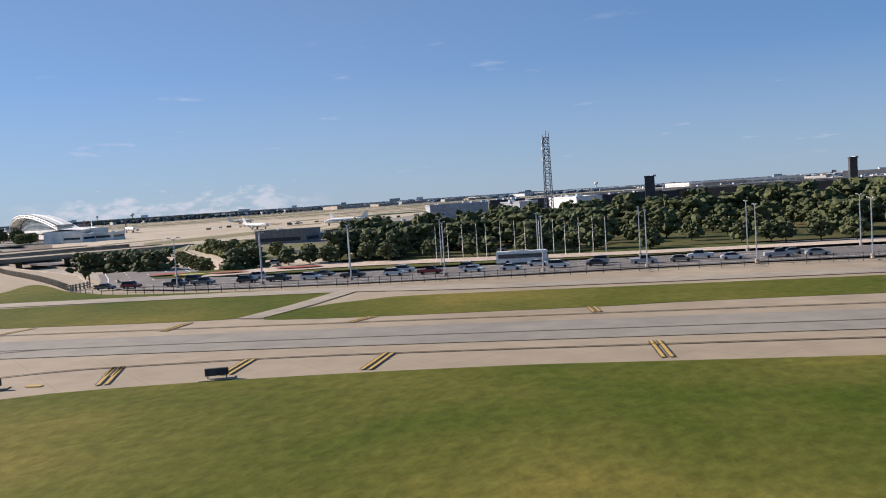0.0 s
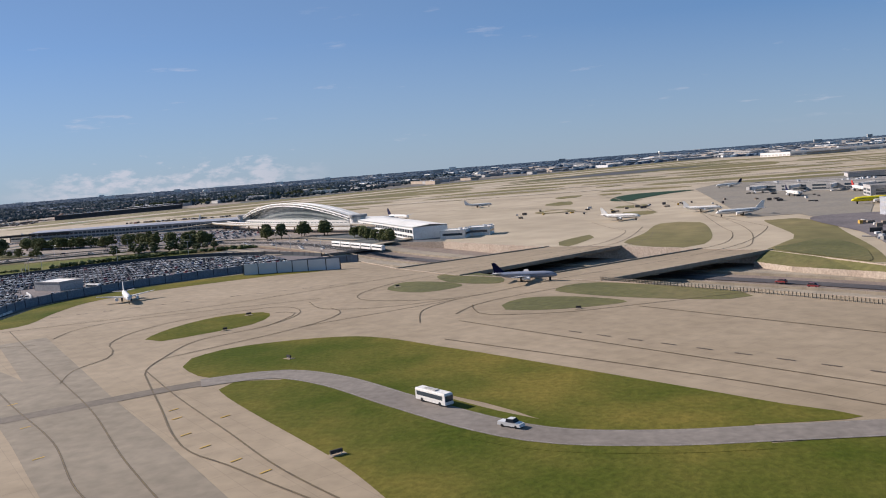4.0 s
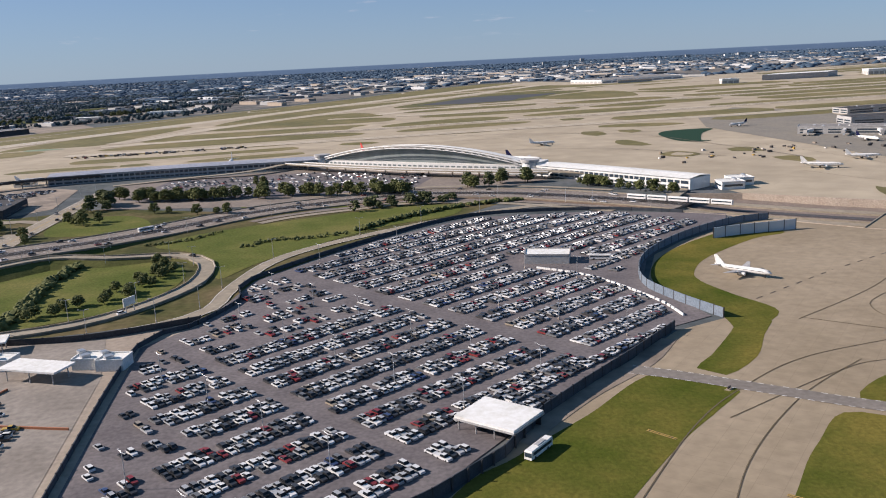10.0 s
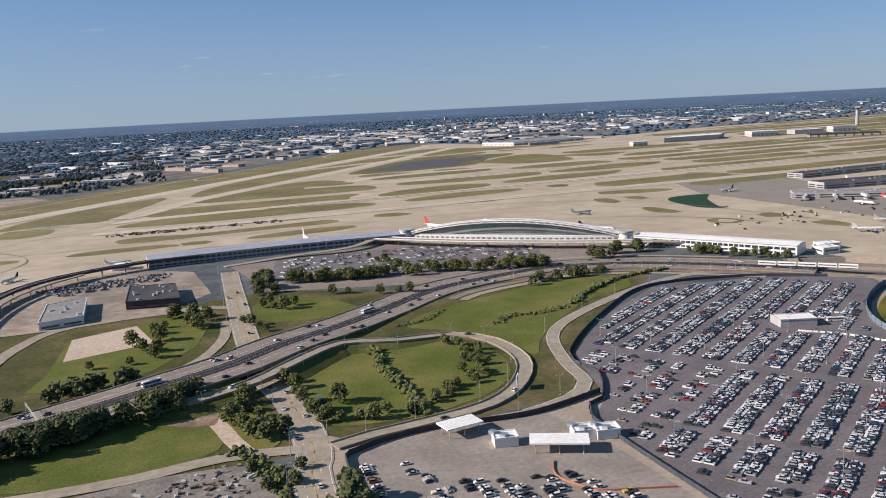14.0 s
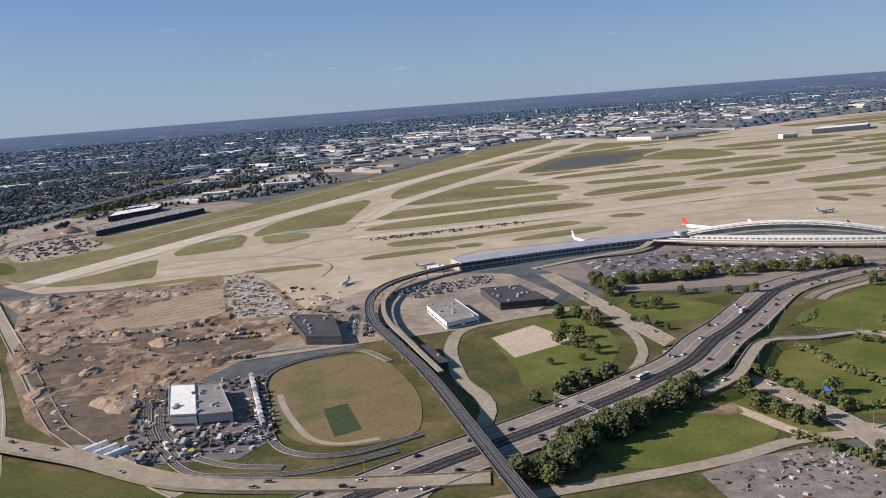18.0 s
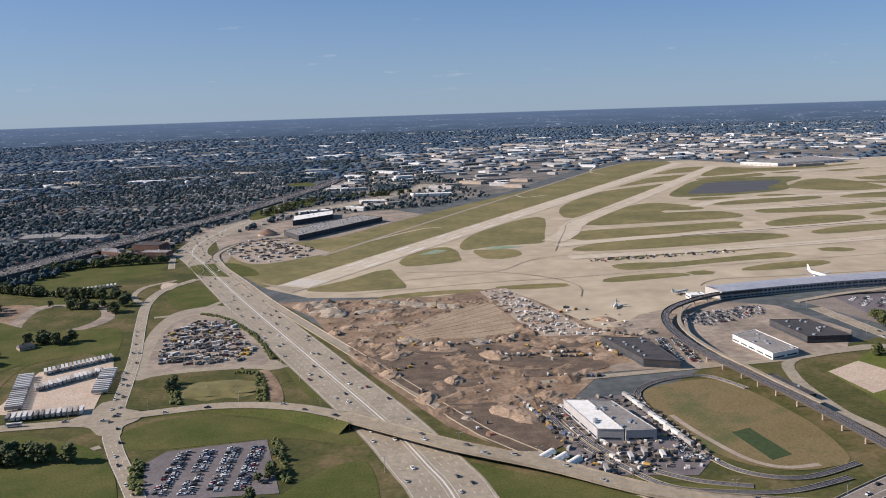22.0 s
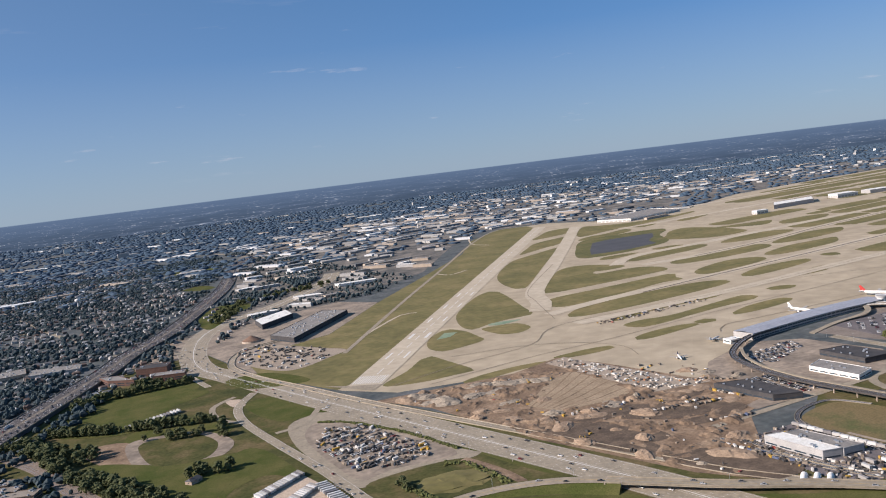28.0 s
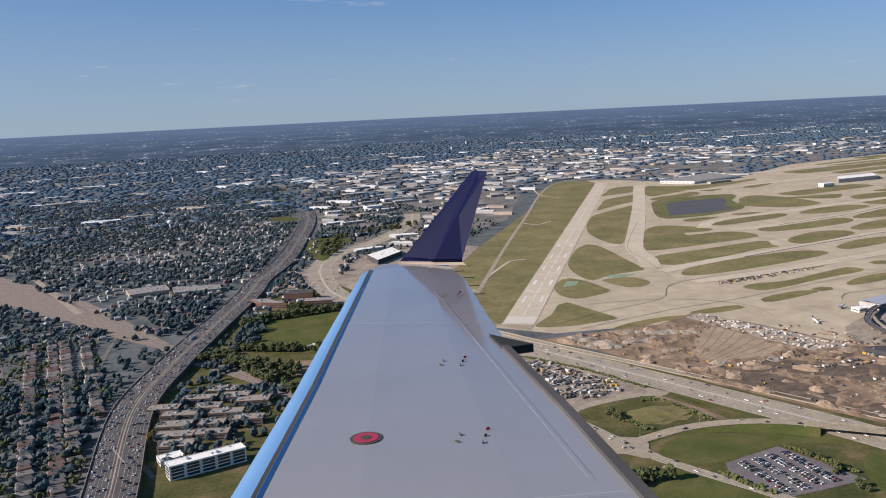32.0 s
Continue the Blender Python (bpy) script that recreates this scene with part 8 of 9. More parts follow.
AIRFIELD_WIDE = [(-600, 200), (560, 0), (640, -250), (700, -380), (900, -380), (1110, -420), (1330, -420), (1600, -560), (1640, -780), (1660, -1000), (1720, -1240), (1640, -1350), (1560, -1600), (1420, -1500), (1400, -1700), (1250, -2000), (900, -2080), (620, -2330), (200, -2960), (-130, -3340), (-430, -3270), (-500, -2980), (-860, -2880), (-1440, -3160), (-2600, -3250), (-4400, -3180), (-4400, -1000), (-700, -300)]
WORKS = [(1250, -1990), (1000, -2060), (640, -2330), (220, -2960), (-120, -3360), (-430, -3290), (-510, -3000), (-860, -2900), (-1440, -3180), (-2500, -3270), (-4200, -3200), (-4300, -3900), (-2600, -4400), (-2200, -5200), (-1500, -6000), (-500, -5500), (200, -4900), (700, -4400), (960, -3600), (1080, -2900), (1200, -2500)]
PARKS = [[(1342, -2124), (1307, -2263), (1243, -2385), (1171, -2350), (1169, -2268), (1246, -2172), (1334, -2000)], [(1158, -3758), (1026, -3695), (1000, -3600), (1062, -3300), (1168, -3426)], [(1250, -2960), (1200, -2860), (1150, -2900), (1180, -3020)]]
for pts in PARKS:
    area("park", pts, 0.4, LAWN, "green field among the suburbs", 30)
area("works_ground", WORKS, 0.02, material("works_district_ground", (0.07, 0.07, 0.064), (0.235, 0.20, 0.165), 70, fine=12, third=(0.135, 0.122, 0.105)), "pale paved land of the works district")


def near_road(x, y):
    for line in (I294_LINE, smooth_line(RAIL, 60), MANNHEIM_LINE):
        for p in line[::3]:
            if abs(p[0] - x) < 38 and abs(p[1] - y) < 38:
                return True
    return False


rng = random.Random(77)
woods, woods_far, houses, works = Geo(), Geo(), Geo(), Geo()
count = 0
# nearer suburbs: single crowns
for _ in range(50000):
    u = rng.random()
    x, y = rng.uniform(700, 3300), -900 - 3400 * u ** 1.3
    z = suburb_zone(x, y)
    if z == 0 or (z == 2 and rng.random() < 0.6) or near_road(x, y) or any(inside(x, y, p) for p in PARKS):
        continue
    if noise.noise(Vector((x * 0.004, y * 0.004, 0))) < rng.uniform(-0.45, 0.15):
        continue
    if inside(x, y, [(2060, -2330), (1880, -1760), (1775, -1395), (1910, -1640), (2080, -2040), (2300, -2500)]):
        continue
    h = rng.uniform(5, 11)
    s = h * rng.uniform(0.38, 0.6)
    woods.blob(x, y, h * 0.55, s, s, h * 0.5, rng, 0.35)
    if h > 8:
        woods.blob(x + s * 0.6, y + s * 0.3, h * 0.5, s * 0.7, s * 0.7, h * 0.36, rng, 0.4)
for zone, n in (([(1241, -2464), (1129, -2586), (1058, -2521), (1066, -2346), (1160, -2332), (1257, -2188), (1348, -1967), (1330, -2120), (1243, -2390)], 700), ([(960, -2797), (846, -2840), (833, -2671), (901, -2557), (992, -2505)], 500), ([(1500, -1900), (1400, -2060), (1360, -2200), (1420, -2150), (1520, -1930)], 120)):
    xs, ys = [p[0] for p in zone], [p[1] for p in zone]
    for _ in range(n):
        x, y = rng.uniform(min(xs), max(xs)), rng.uniform(min(ys), max(ys))
        if inside(x, y, zone) and not near_road(x, y) and not any(inside(x, y, p) for p in PARKS):
            h = rng.uniform(6, 12)
            woods.blob(x, y, h * 0.5, h * 0.5, h * 0.5, h * 0.5, rng, 0.4)
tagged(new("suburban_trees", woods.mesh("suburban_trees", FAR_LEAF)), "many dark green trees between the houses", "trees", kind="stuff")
# farther land: clumps
for _ in range(52000):
    a = radians(rng.uniform(183, 337))
    d = 2600 + 6290 * rng.random() ** 0.75
    x, y = CENTRE[0] + d * math.cos(a), CENTRE[1] + d * math.sin(a)
    z = suburb_zone(x, y)
    if z == 0 or (z == 2 and rng.random() < 0.7):
        continue
    if noise.noise(Vector((x * 0.0016, y * 0.0016, 4))) < rng.uniform(-0.7, -0.05):
        continue
    s = rng.uniform(9, 24)
    woods_far.blob(x, y, 1, s * 1.15, s * 1.15, rng.uniform(6, 9.5), rng, 0.3)
tagged(new("distant_woods", woods_far.mesh("distant_woods", HAZE_LEAF, smooth=True)), "dark woods and tree-lined streets far off", "trees", kind="stuff")


def house_into(g, x, y, w, d, h, turn):
    c, s = math.cos(radians(turn)), math.sin(radians(turn))
    p = []
    for a, b, z in ((-1, -1, 0), (1, -1, 0), (1, 1, 0), (-1, 1, 0), (-1, -1, h), (1, -1, h), (1, 1, h), (-1, 1, h), (-0.8, 0, h + 2.4), (0.8, 0, h + 2.4)):
        a, b = a * w / 2, b * d / 2
        p.append((x + a * c - b * s, y + a * s + b * c, z))
    k = len(g.v)
    g.v.extend(p)
    for f, m in (((0, 1, 5, 4), 1), ((1, 2, 6, 5), 1), ((2, 3, 7, 6), 1), ((3, 0, 4, 7), 1), ((4, 5, 9, 8), 0), ((6, 7, 8, 9), 0), ((5, 6, 9), 0), ((7, 4, 8), 0)):
        g.f.append([k + i for i in f])
        g.slot.append(m)


ROOFS = palette("house_roofs", [(16, (0.13, 0.09, 0.075)), (30, (0.14, 0.135, 0.135)), (22, (0.24, 0.22, 0.20)), (26, (0.30, 0.30, 0.30)), (6, (0.065, 0.06, 0.06))], 0.9, island=True)
HOUSE_WALL = palette("house_walls", [(30, (0.15, 0.10, 0.08)), (42, (0.36, 0.35, 0.33)), (28, (0.24, 0.23, 0.22))], 0.9, island=True)
for _ in range(7000):
    x, y = rng.uniform(1250, 3300), -1500 - 2900 * rng.random() ** 1.1
    if suburb_zone(x, y) != 1 or near_road(x, y):
        continue
    if inside(x, y, [(2060, -2330), (1880, -1760), (1775, -1395), (1910, -1640), (2080, -2040), (2300, -2500)]):
        continue
    x = round(x / 17) * 17 + rng.uniform(-1.5, 1.5)
    house_into(houses, x, y, rng.uniform(8, 14), rng.uniform(7, 10), rng.uniform(3.2, 5.5), 8 if rng.random() < 0.7 else 98)
tagged(new("suburban_houses", houses.mesh("suburban_houses", ROOFS, HOUSE_WALL)), "many small houses with brown and grey roofs", "houses", kind="stuff")

# near houses in rows beside the motorway
NEAR_ROOF = palette("near_house_roofs", [(25, (0.15, 0.095, 0.08)), (35, (0.13, 0.12, 0.115)), (25, (0.22, 0.19, 0.17)), (15, (0.08, 0.078, 0.08))], 0.9)
NEAR_WALL = palette("near_house_walls", [(60, (0.22, 0.12, 0.085)), (20, (0.48, 0.45, 0.40)), (20, (0.33, 0.25, 0.19))], 0.9)


def near_house(w, d, h, label):
    b = thing("house", 0, 0, 0, 0, label, "house", "houses in rows")
    part("wall", Geo().box(-w / 2, -d / 2, 0, w / 2, d / 2, h), NEAR_WALL, b)
    g = Geo().add([(-w / 2 - 0.5, -d / 2 - 0.5, h - 0.1), (w / 2 + 0.5, -d / 2 - 0.5, h - 0.1), (w / 2 + 0.5, d / 2 + 0.5, h - 0.1), (-w / 2 - 0.5, d / 2 + 0.5, h - 0.1), (-w / 2 + 1.5, 0, h + 2.6), (w / 2 - 1.5, 0, h + 2.6)], [(0, 1, 5, 4), (2, 3, 4, 5), (1, 2, 5), (3, 0, 4), (3, 2, 1, 0)])
    hip = part("roof", g, NEAR_ROOF, b)
    part("chimney", Geo().box(w * 0.2, 0.4, h + 0.8, w * 0.2 + 0.8, 1.2, h + 3.4), BRICK, hip)
    for s in (-1, 1):
        part("window", Geo().box(-w / 4 - 0.7, s * (d / 2 + 0.02) - 0.03, 1.2, -w / 4 + 0.7, s * (d / 2 + 0.02) + 0.03, 2.5), GLASS, b)
        part("window", Geo().box(s * (w / 2 + 0.02) - 0.03, -0.8, 1.2, s * (w / 2 + 0.02) + 0.03, 0.8, 2.5), GLASS, b)
    return b


HOUSES = [near_house(16, 10, 4.0, "small brick house with a hipped roof"), near_house(13, 9.5, 5.6, "two-storey brick house with a hipped roof")]
hn = [0, 0]
rng = random.Random(41)
for i in range(11):
    for j in range(52):
        x = 1900 + i * 24 + (6 if i % 2 else 0)
        y = -860 - j * 13.5
        q = np.interp(y, [-1560, -1416, -1255, -1090, -854], [1660, 1720, 1795, 1860, 1902])
        if x < q + 46 or x > 2110 or y < -1530 or sum(hn) >= 160 or rng.random() < 0.08:
            continue
        k = 0 if rng.random() < 0.7 else 1
        hn[k] += 1
        x, y = x + rng.uniform(-1, 1), y + rng.uniform(-1, 1)
        if hn[k] == 1:
            HOUSES[k].matrix_world = pose(x * U, y * U, 0, 0, 0, 6)
        else:
            put(HOUSES[k], x, y, 0, 6 + rng.uniform(-2, 2))
put(HOUSES[0], 1549, -955, 0.1, 35)
garden = Geo()
for _ in range(1700):
    x, y = rng.uniform(1880, 2150), rng.uniform(-1560, -840)
    q = np.interp(y, [-1560, -1416, -1255, -1090, -854], [1660, 1720, 1795, 1860, 1902])
    if x > q + 36 and noise.noise(Vector((x * 0.02, y * 0.02, 2))) > rng.uniform(-0.3, 0.3):
        h = rng.uniform(4, 10)
        for k in range(3):
            s = h * rng.uniform(0.22, 0.34)
            garden.blob(x + rng.uniform(-s, s), y + rng.uniform(-s, s), h * rng.uniform(0.4, 0.75), s, s, s, rng, 0.4)
tagged(new("garden_trees", garden.mesh("garden_trees", DARK_LEAF)), "green garden trees between brick houses", "trees", kind="stuff")

# works and warehouses
WORK_PAINT = palette("works_roofs", [(18, (0.58, 0.58, 0.57)), (26, (0.34, 0.33, 0.31)), (26, (0.24, 0.23, 0.22)), (12, (0.11, 0.11, 0.11)), (10, (0.36, 0.30, 0.24))], 0.8, island=True)
rng = random.Random(55)
boxes = []
for _ in range(3200):
    a = rng.random()
    if a < 0.2:
        x, y = rng.uniform(-900, 1260), rng.uniform(-4900, -2040)
    elif a < 0.56:
        x, y = rng.uniform(-3400, 600), rng.uniform(-6600, -3500)
    else:
        d, an = 2800 + 5600 * rng.random(), radians(rng.uniform(190, 330))
        x, y = 900 + d * math.cos(an), -200 + d * math.sin(an)
        if noise.noise(Vector((x * 0.0012, y * 0.0012, 8))) < 0.2:
            continue
    z = suburb_zone(x, y)
    if z == 0 or (z == 1 and a < 0.56) or near_road(x, y):
        continue
    big = 1.0 if y > -3300 else 1.35
    w, dd = rng.uniform(25, 100) * big, rng.uniform(15, 36) * big
    if any(abs(x - bx) < (w + bw) / 2 and abs(y - by) < (dd + bd) / 2 + 6 for bx, by, bw, bd in boxes):
        continue
    boxes.append((x, y, w, dd))
# long rows of pale roofs along the far roads
for x0, y0, x1, y1, n in ((2600, -4100, -600, -5300, 60), (2900, -5100, -1200, -6300, 70), (3300, -6300, -3000, -7300, 90), (400, -3900, 1100, -5600, 26), (-1800, -4600, -4200, -4300, 50), (-1500, -6200, -5200, -5400, 70), (-2200, -7300, -6000, -5900, 70), (2500, -3200, 1150, -3600, 22), (-4600, -3600, -6600, -2600, 40), (3000, -7900, -800, -8700, 60)):
    for _ in range(n * 2 // 3):
        p = Vector((x0, y0)).lerp(Vector((x1, y1)), rng.random())
        x, y = p.x + rng.uniform(-60, 60), p.y + rng.uniform(-70, 70)
        if suburb_zone(x, y) == 0 or near_road(x, y):
            continue
        boxes.append((x, y, rng.uniform(40, 150), rng.uniform(20, 50)))
boxes.sort(key=lambda b: -b[1])
for i, (x, y, w, d) in enumerate(boxes):
    h = rng.uniform(5, 9.5)
    t = -51 + rng.uniform(-2, 2) if rng.random() < 0.5 else 6
    if i < 44:
        c, s = math.cos(radians(t)), math.sin(radians(t))
        k = rng.random()
        building("warehouse", [(x + a * w / 2 * c - b * d / 2 * s, y + a * w / 2 * s + b * d / 2 * c) for a, b in ((-1, -1), (1, -1), (1, 1), (-1, 1))], h, WALL_GREY if k < 0.6 else WALL_TAN, ROOF_WHITE if k < 0.25 else ROOF_GREY, "white flat-roofed warehouse in the works district" if k < 0.35 else "grey-roofed warehouse in the works district", "warehouse", units=3, seed=i, group="warehouses")
    else:
        works.turned(x, y, 0, w, d, h, t)
tagged(new("distant_warehouses", works.mesh("distant_warehouses", WORK_PAINT)), "many pale flat warehouses far off", "warehouses", kind="stuff")

# water towers
for x, y, h, r0, label in ((1576, -2950, 27, 8.5, "white water tower on a single stem among trees"), (2250, -3700, 30, 7, "white water tower far off among trees"), (-150, -4100, 34, 9, "white water tower in the works district")):
    t = thing("water_tower", x, y, 0, 0, label, "water tower", "water towers")
    part("stem", Geo().tube((0, 0, 0), (0, 0, h - r0 * 0.6), 2.4, 2.0, sides=12), WHITE, t)
    part("tank", Geo().loft([[(r0 * q * math.cos(i * 0.3927), r0 * q * math.sin(i * 0.3927), h + r0 * z) for i in range(16)] for q, z in ((0.3, -0.72), (0.72, -0.5), (0.98, -0.1), (0.98, 0.2), (0.7, 0.55), (0.3, 0.72))]), WHITE, t, smooth=True)
rng = random.Random(91)
sky_line = [(rng.uniform(190, 330), rng.uniform(5200, 8300)) for _ in range(46)]
for an, d in sky_line:
    x, y = 900 + d * math.cos(radians(an)), -200 + d * math.sin(radians(an))
    if suburb_zone(x, y) == 0:
        continue
    w, h = rng.uniform(30, 70), rng.uniform(12, 30)
    building("distant_block", [(x - w / 2, y - 12), (x + w / 2, y - 12), (x + w / 2, y + 12), (x - w / 2, y + 12)], h, WALL_GREY if rng.random() < 0.6 else WHITE, ROOF_GREY, "pale office block on the horizon", "building", seed=int(d), group="distant blocks")

# ---- building site and yards ----
rng = random.Random(66)
SITE = [(1270, -1085), (1080, -1055), (940, -965), (880, -890), (880, -760), (991, -710), (1060, -640), (1110, -560), (1150, -620), (1200, -793), (1232, -1000)]
MOUND = material("heaped_soil", (0.206, 0.144, 0.0968), (0.343, 0.248, 0.167), 9, fine=1.2, bump=0.5)
RUBBLE = material("pale_tan_rubble", (0.20, 0.165, 0.125), (0.33, 0.275, 0.21), 4, fine=0.8, bump=0.6)


def mound(x, y, r0, h, mat, label, seed):
    r = random.Random(seed)
    g = Geo()
    rings = []
    for k in range(5):
        s = 1 - k / 5
        rings.append([(r0 * (s ** 0.7) * (1 + r.uniform(-0.2, 0.2)) * math.cos(i * 0.4488), r0 * 0.7 * (s ** 0.7) * (1 + r.uniform(-0.2, 0.2)) * math.sin(i * 0.4488), h * (1 - s) * r.uniform(0.8, 1.1) - (0.3 if k == 0 else 0)) for i in range(14)])
    g.loft(rings)
    m = new("soil_mound", g.mesh("soil_mound", mat))
    m.matrix_world = pose(x * U, y * U, 0.25 * U, 0, 0, r.uniform(0, 360))
    tagged(m, label, "mound", "soil mounds")

GRAVEL = material("grey_gravel_heap", (0.21, 0.195, 0.175), (0.30, 0.28, 0.25), 2.0, fine=0.4, bump=0.6)
for i, (x, y) in enumerate(((630, -309), (626, -296), (627, -283), (633, -290))):
    mound(x, y, 4.6, 1.9, GRAVEL, "grey gravel heap in the taxi lot", 300 + i)


for i in range(46):
    for _ in range(30):
        x, y = rng.uniform(880, 1270), rng.uniform(-1080, -560)
        if inside(x, y, SITE) and not (940 < x < 1110 and -1020 < y < -850):
            break
    grey = rng.random() < 0.35
    mound(x, y, rng.uniform(6, 22), rng.uniform(1.5, 6), RUBBLE if grey else MOUND, "heap of pale rubble on the building site" if grey else "heap of brown soil on the building site", i)
for i in range(8):
    mound(1150 - i * 12 + rng.uniform(-6, 6), -1045 + i * 6 + rng.uniform(-8, 8), rng.uniform(12, 20), rng.uniform(3, 5), RUBBLE, "heap of pale rubble on the building site", 200 + i)
mound(1213, -1012, 27, 8, RUBBLE, "large heap of grey gravel on the building site", 300)
mound(1331, -752, 42, 3.6, DRY_GRASS, "low mound covered in khaki weeds", 302)
mound(1124, -716, 14, 5, MOUND, "heap of brown soil on the building site", 301)
SITE_PAINT = palette("site_clutter_paint", [(20, (0.55, 0.52, 0.47)), (42, (0.06, 0.053, 0.047)), (30, (0.22, 0.175, 0.13)), (5, (0.42, 0.25, 0.04)), (2, (0.22, 0.05, 0.035)), (2, (0.08, 0.10, 0.16))], 0.7, island=True)
clutter, pallets = Geo(), Geo()
for _ in range(700):
    if rng.random() < 0.4:
        x, y = rng.uniform(880, 1270), rng.uniform(-1080, -560)
        if not inside(x, y, SITE) or inside(x, y, LEVEL) or inside(x, y, PALLETS):
            continue
    else:
        x, y = rng.uniform(985, 1080), rng.uniform(-640, -490)
        if inside(x, y, [(1057, -622), (1052, -548), (1009, -538), (1017, -612)]):
            continue
    clutter.turned(x, y, 0.2, rng.uniform(1.5, 5), rng.uniform(1.2, 2.6), rng.uniform(0.8, 2.6), rng.uniform(0, 180))
# stacked goods in short rows
for i in range(40):
    for j in range(60):
        x, y = 905 + i * 3.4, -1088 + j * 4.6
        if inside(x, y, PALLETS) and edge_distance(x, y, PALLETS) > 4 and (i // 4 + j // 3) % 3 and rng.random() < 0.62:
            pallets.turned(x + rng.uniform(-0.6, 0.6), y + rng.uniform(-0.8, 0.8), 0.36, rng.uniform(1.6, 3.0), rng.uniform(2.0, 4.0), rng.uniform(0.8, 2.2), rng.uniform(-8, 8))
PALLET_PAINT = palette("stacked_goods_paint", [(40, (0.50, 0.46, 0.40)), (25, (0.30, 0.25, 0.20)), (20, (0.10, 0.09, 0.08)), (10, (0.62, 0.60, 0.56)), (5, (0.35, 0.16, 0.07))], 0.8, island=True)
tagged(new("stacked_goods", pallets.mesh("stacked_goods", PALLET_PAINT)), "rows of stacked pale goods and pipes on the yard", "stacks", kind="stuff")
# plant and lorries drawn up in lines on the bare soil
for (x0, y0), (x1, y1), n in (((1083, -655), (1077, -566), 11), ((1060, -775), (985, -770), 12), ((1140, -840), (1020, -822), 14), ((1010, -760), (975, -752), 7), ((1030, -700), (990, -690), 9), ((960, -790), (955, -740), 9), ((940, -838), (905, -800), 8)):
    for i in range(n):
        p = Vector((x0, y0)).lerp(Vector((x1, y1)), i / n)
        clutter.turned(p.x + rng.uniform(-1, 1), p.y + rng.uniform(-1.5, 1.5), 0.35, rng.uniform(4, 7), rng.uniform(2.0, 2.6), rng.uniform(1.6, 3.0), rng.uniform(60, 100))
for _ in range(520):
    k = rng.random()
    if k < 0.45:
        x, y = rng.uniform(1305, 1405), rng.uniform(-1030, -830)
        if not inside(x, y, [(1400, -850), (1408, -975), (1374, -1028), (1332, -1000), (1304, -874), (1318, -825)]):
            continue
    else:
        x, y = rng.uniform(1190, 1370), rng.uniform(-1690, -1400)
        if not inside(x, y, [(1348, -1658), (1298, -1690), (1212, -1520), (1225, -1440), (1318, -1400), (1367, -1541)]):
            continue
    clutter.turned(x, y, 0.1, rng.uniform(3, 12), rng.uniform(2, 3), rng.uniform(1.5, 3.2), rng.choice((5, 95, 50, 20)))
tagged(new("site_clutter", clutter.mesh("site_clutter", SITE_PAINT)), "scattered materials, crates and plant on bare ground", "clutter", kind="stuff")


def digger(x, y, turn, label):
    d = thing("excavator", x, y, 0.3, turn, label, "excavator", "excavators")
    for s in (-1, 1):
        part("track", Geo().box(-2, s * 1.2 - 0.35, 0, 2, s * 1.2 + 0.35, 0.9), RUBBER, d)
    part("body", Geo().box(-2.2, -1.3, 0.9, 1.2, 1.3, 2.3), YELLOW, d)
    part("cab", Geo().box(0.2, 0.2, 2.3, 1.6, 1.3, 3.2), GLASS, d)
    part("boom", Geo().tube((1.2, 0, 1.8), (4.8, 0, 4.6), 0.3, sides=6), YELLOW, d)
    part("stick", Geo().tube((4.8, 0, 4.6), (6.4, 0, 1.2), 0.22, sides=6), YELLOW, d)
    part("bucket", Geo().turned(6.4, 0, 0.2, 1.0, 1.2, 1.0), STEEL, d)


for x, y in ((1000, -900), (1060, -990), (1120, -840), (1010, -770), (1170, -760), (930, -830), (1090, -1000), (950, -930), (1030, -800), (1150, -930)):
    digger(x, y, rng.uniform(0, 360), "yellow excavator standing on the building site")


TRAILER_PAINT = palette("trailer_paint", [(40, (0.52, 0.51, 0.49)), (35, (0.40, 0.39, 0.37)), (15, (0.28, 0.26, 0.24)), (10, (0.16, 0.15, 0.15))], 0.6)


def trailer(x, y, turn, label="white box trailer parked in a row", n=14.0, z=0.45):
    t = thing("trailer", x, y, z, turn, label, "trailer", "trailers")
    part("box", Geo().box(-n / 2, -1.3, 1.1, n / 2, 1.3, 4.0), TRAILER_PAINT, t)
    part("chassis", Geo().box(-n / 2 + 0.5, -0.5, 0.7, n / 2 - 0.5, 0.5, 1.1), RUBBER, t)
    for k in (-0.36, -0.27):
        part("axle", Geo().tube((k * n, -1.2, 0.5), (k * n, 1.2, 0.5), 0.5, sides=8), RUBBER, t)


for i in range(17):
    trailer(1503 - i * 3.4, -851 - i * 2.2, 104)
for i in range(16):
    trailer(1498 - i * 3.3, -800 - i * 2.6, 110)
for i in range(18):
    trailer(1518 - i * 0.9, -842 + i * 5.6, 8)
for i in range(12):
    trailer(1441 - i * 0.3, -838 + i * 6.0, 0)
for i in range(14):
    trailer(1500 - i * 4.4, -722 - i * 0.2, 96)
for i in range(16):
    trailer(1590 - i * 5.0, -1252 - i * 2.2, 100)
for i in range(12):
    trailer(996 - i * 0.3, -632 + i * 9.5, 100, "white van trailer parked at the depot", 8)
for x, y in ((1030, -520), (1020, -512), (1042, -515), (1066, -500)):
    trailer(x, y, 80, "white van trailer parked at the depot", 10)
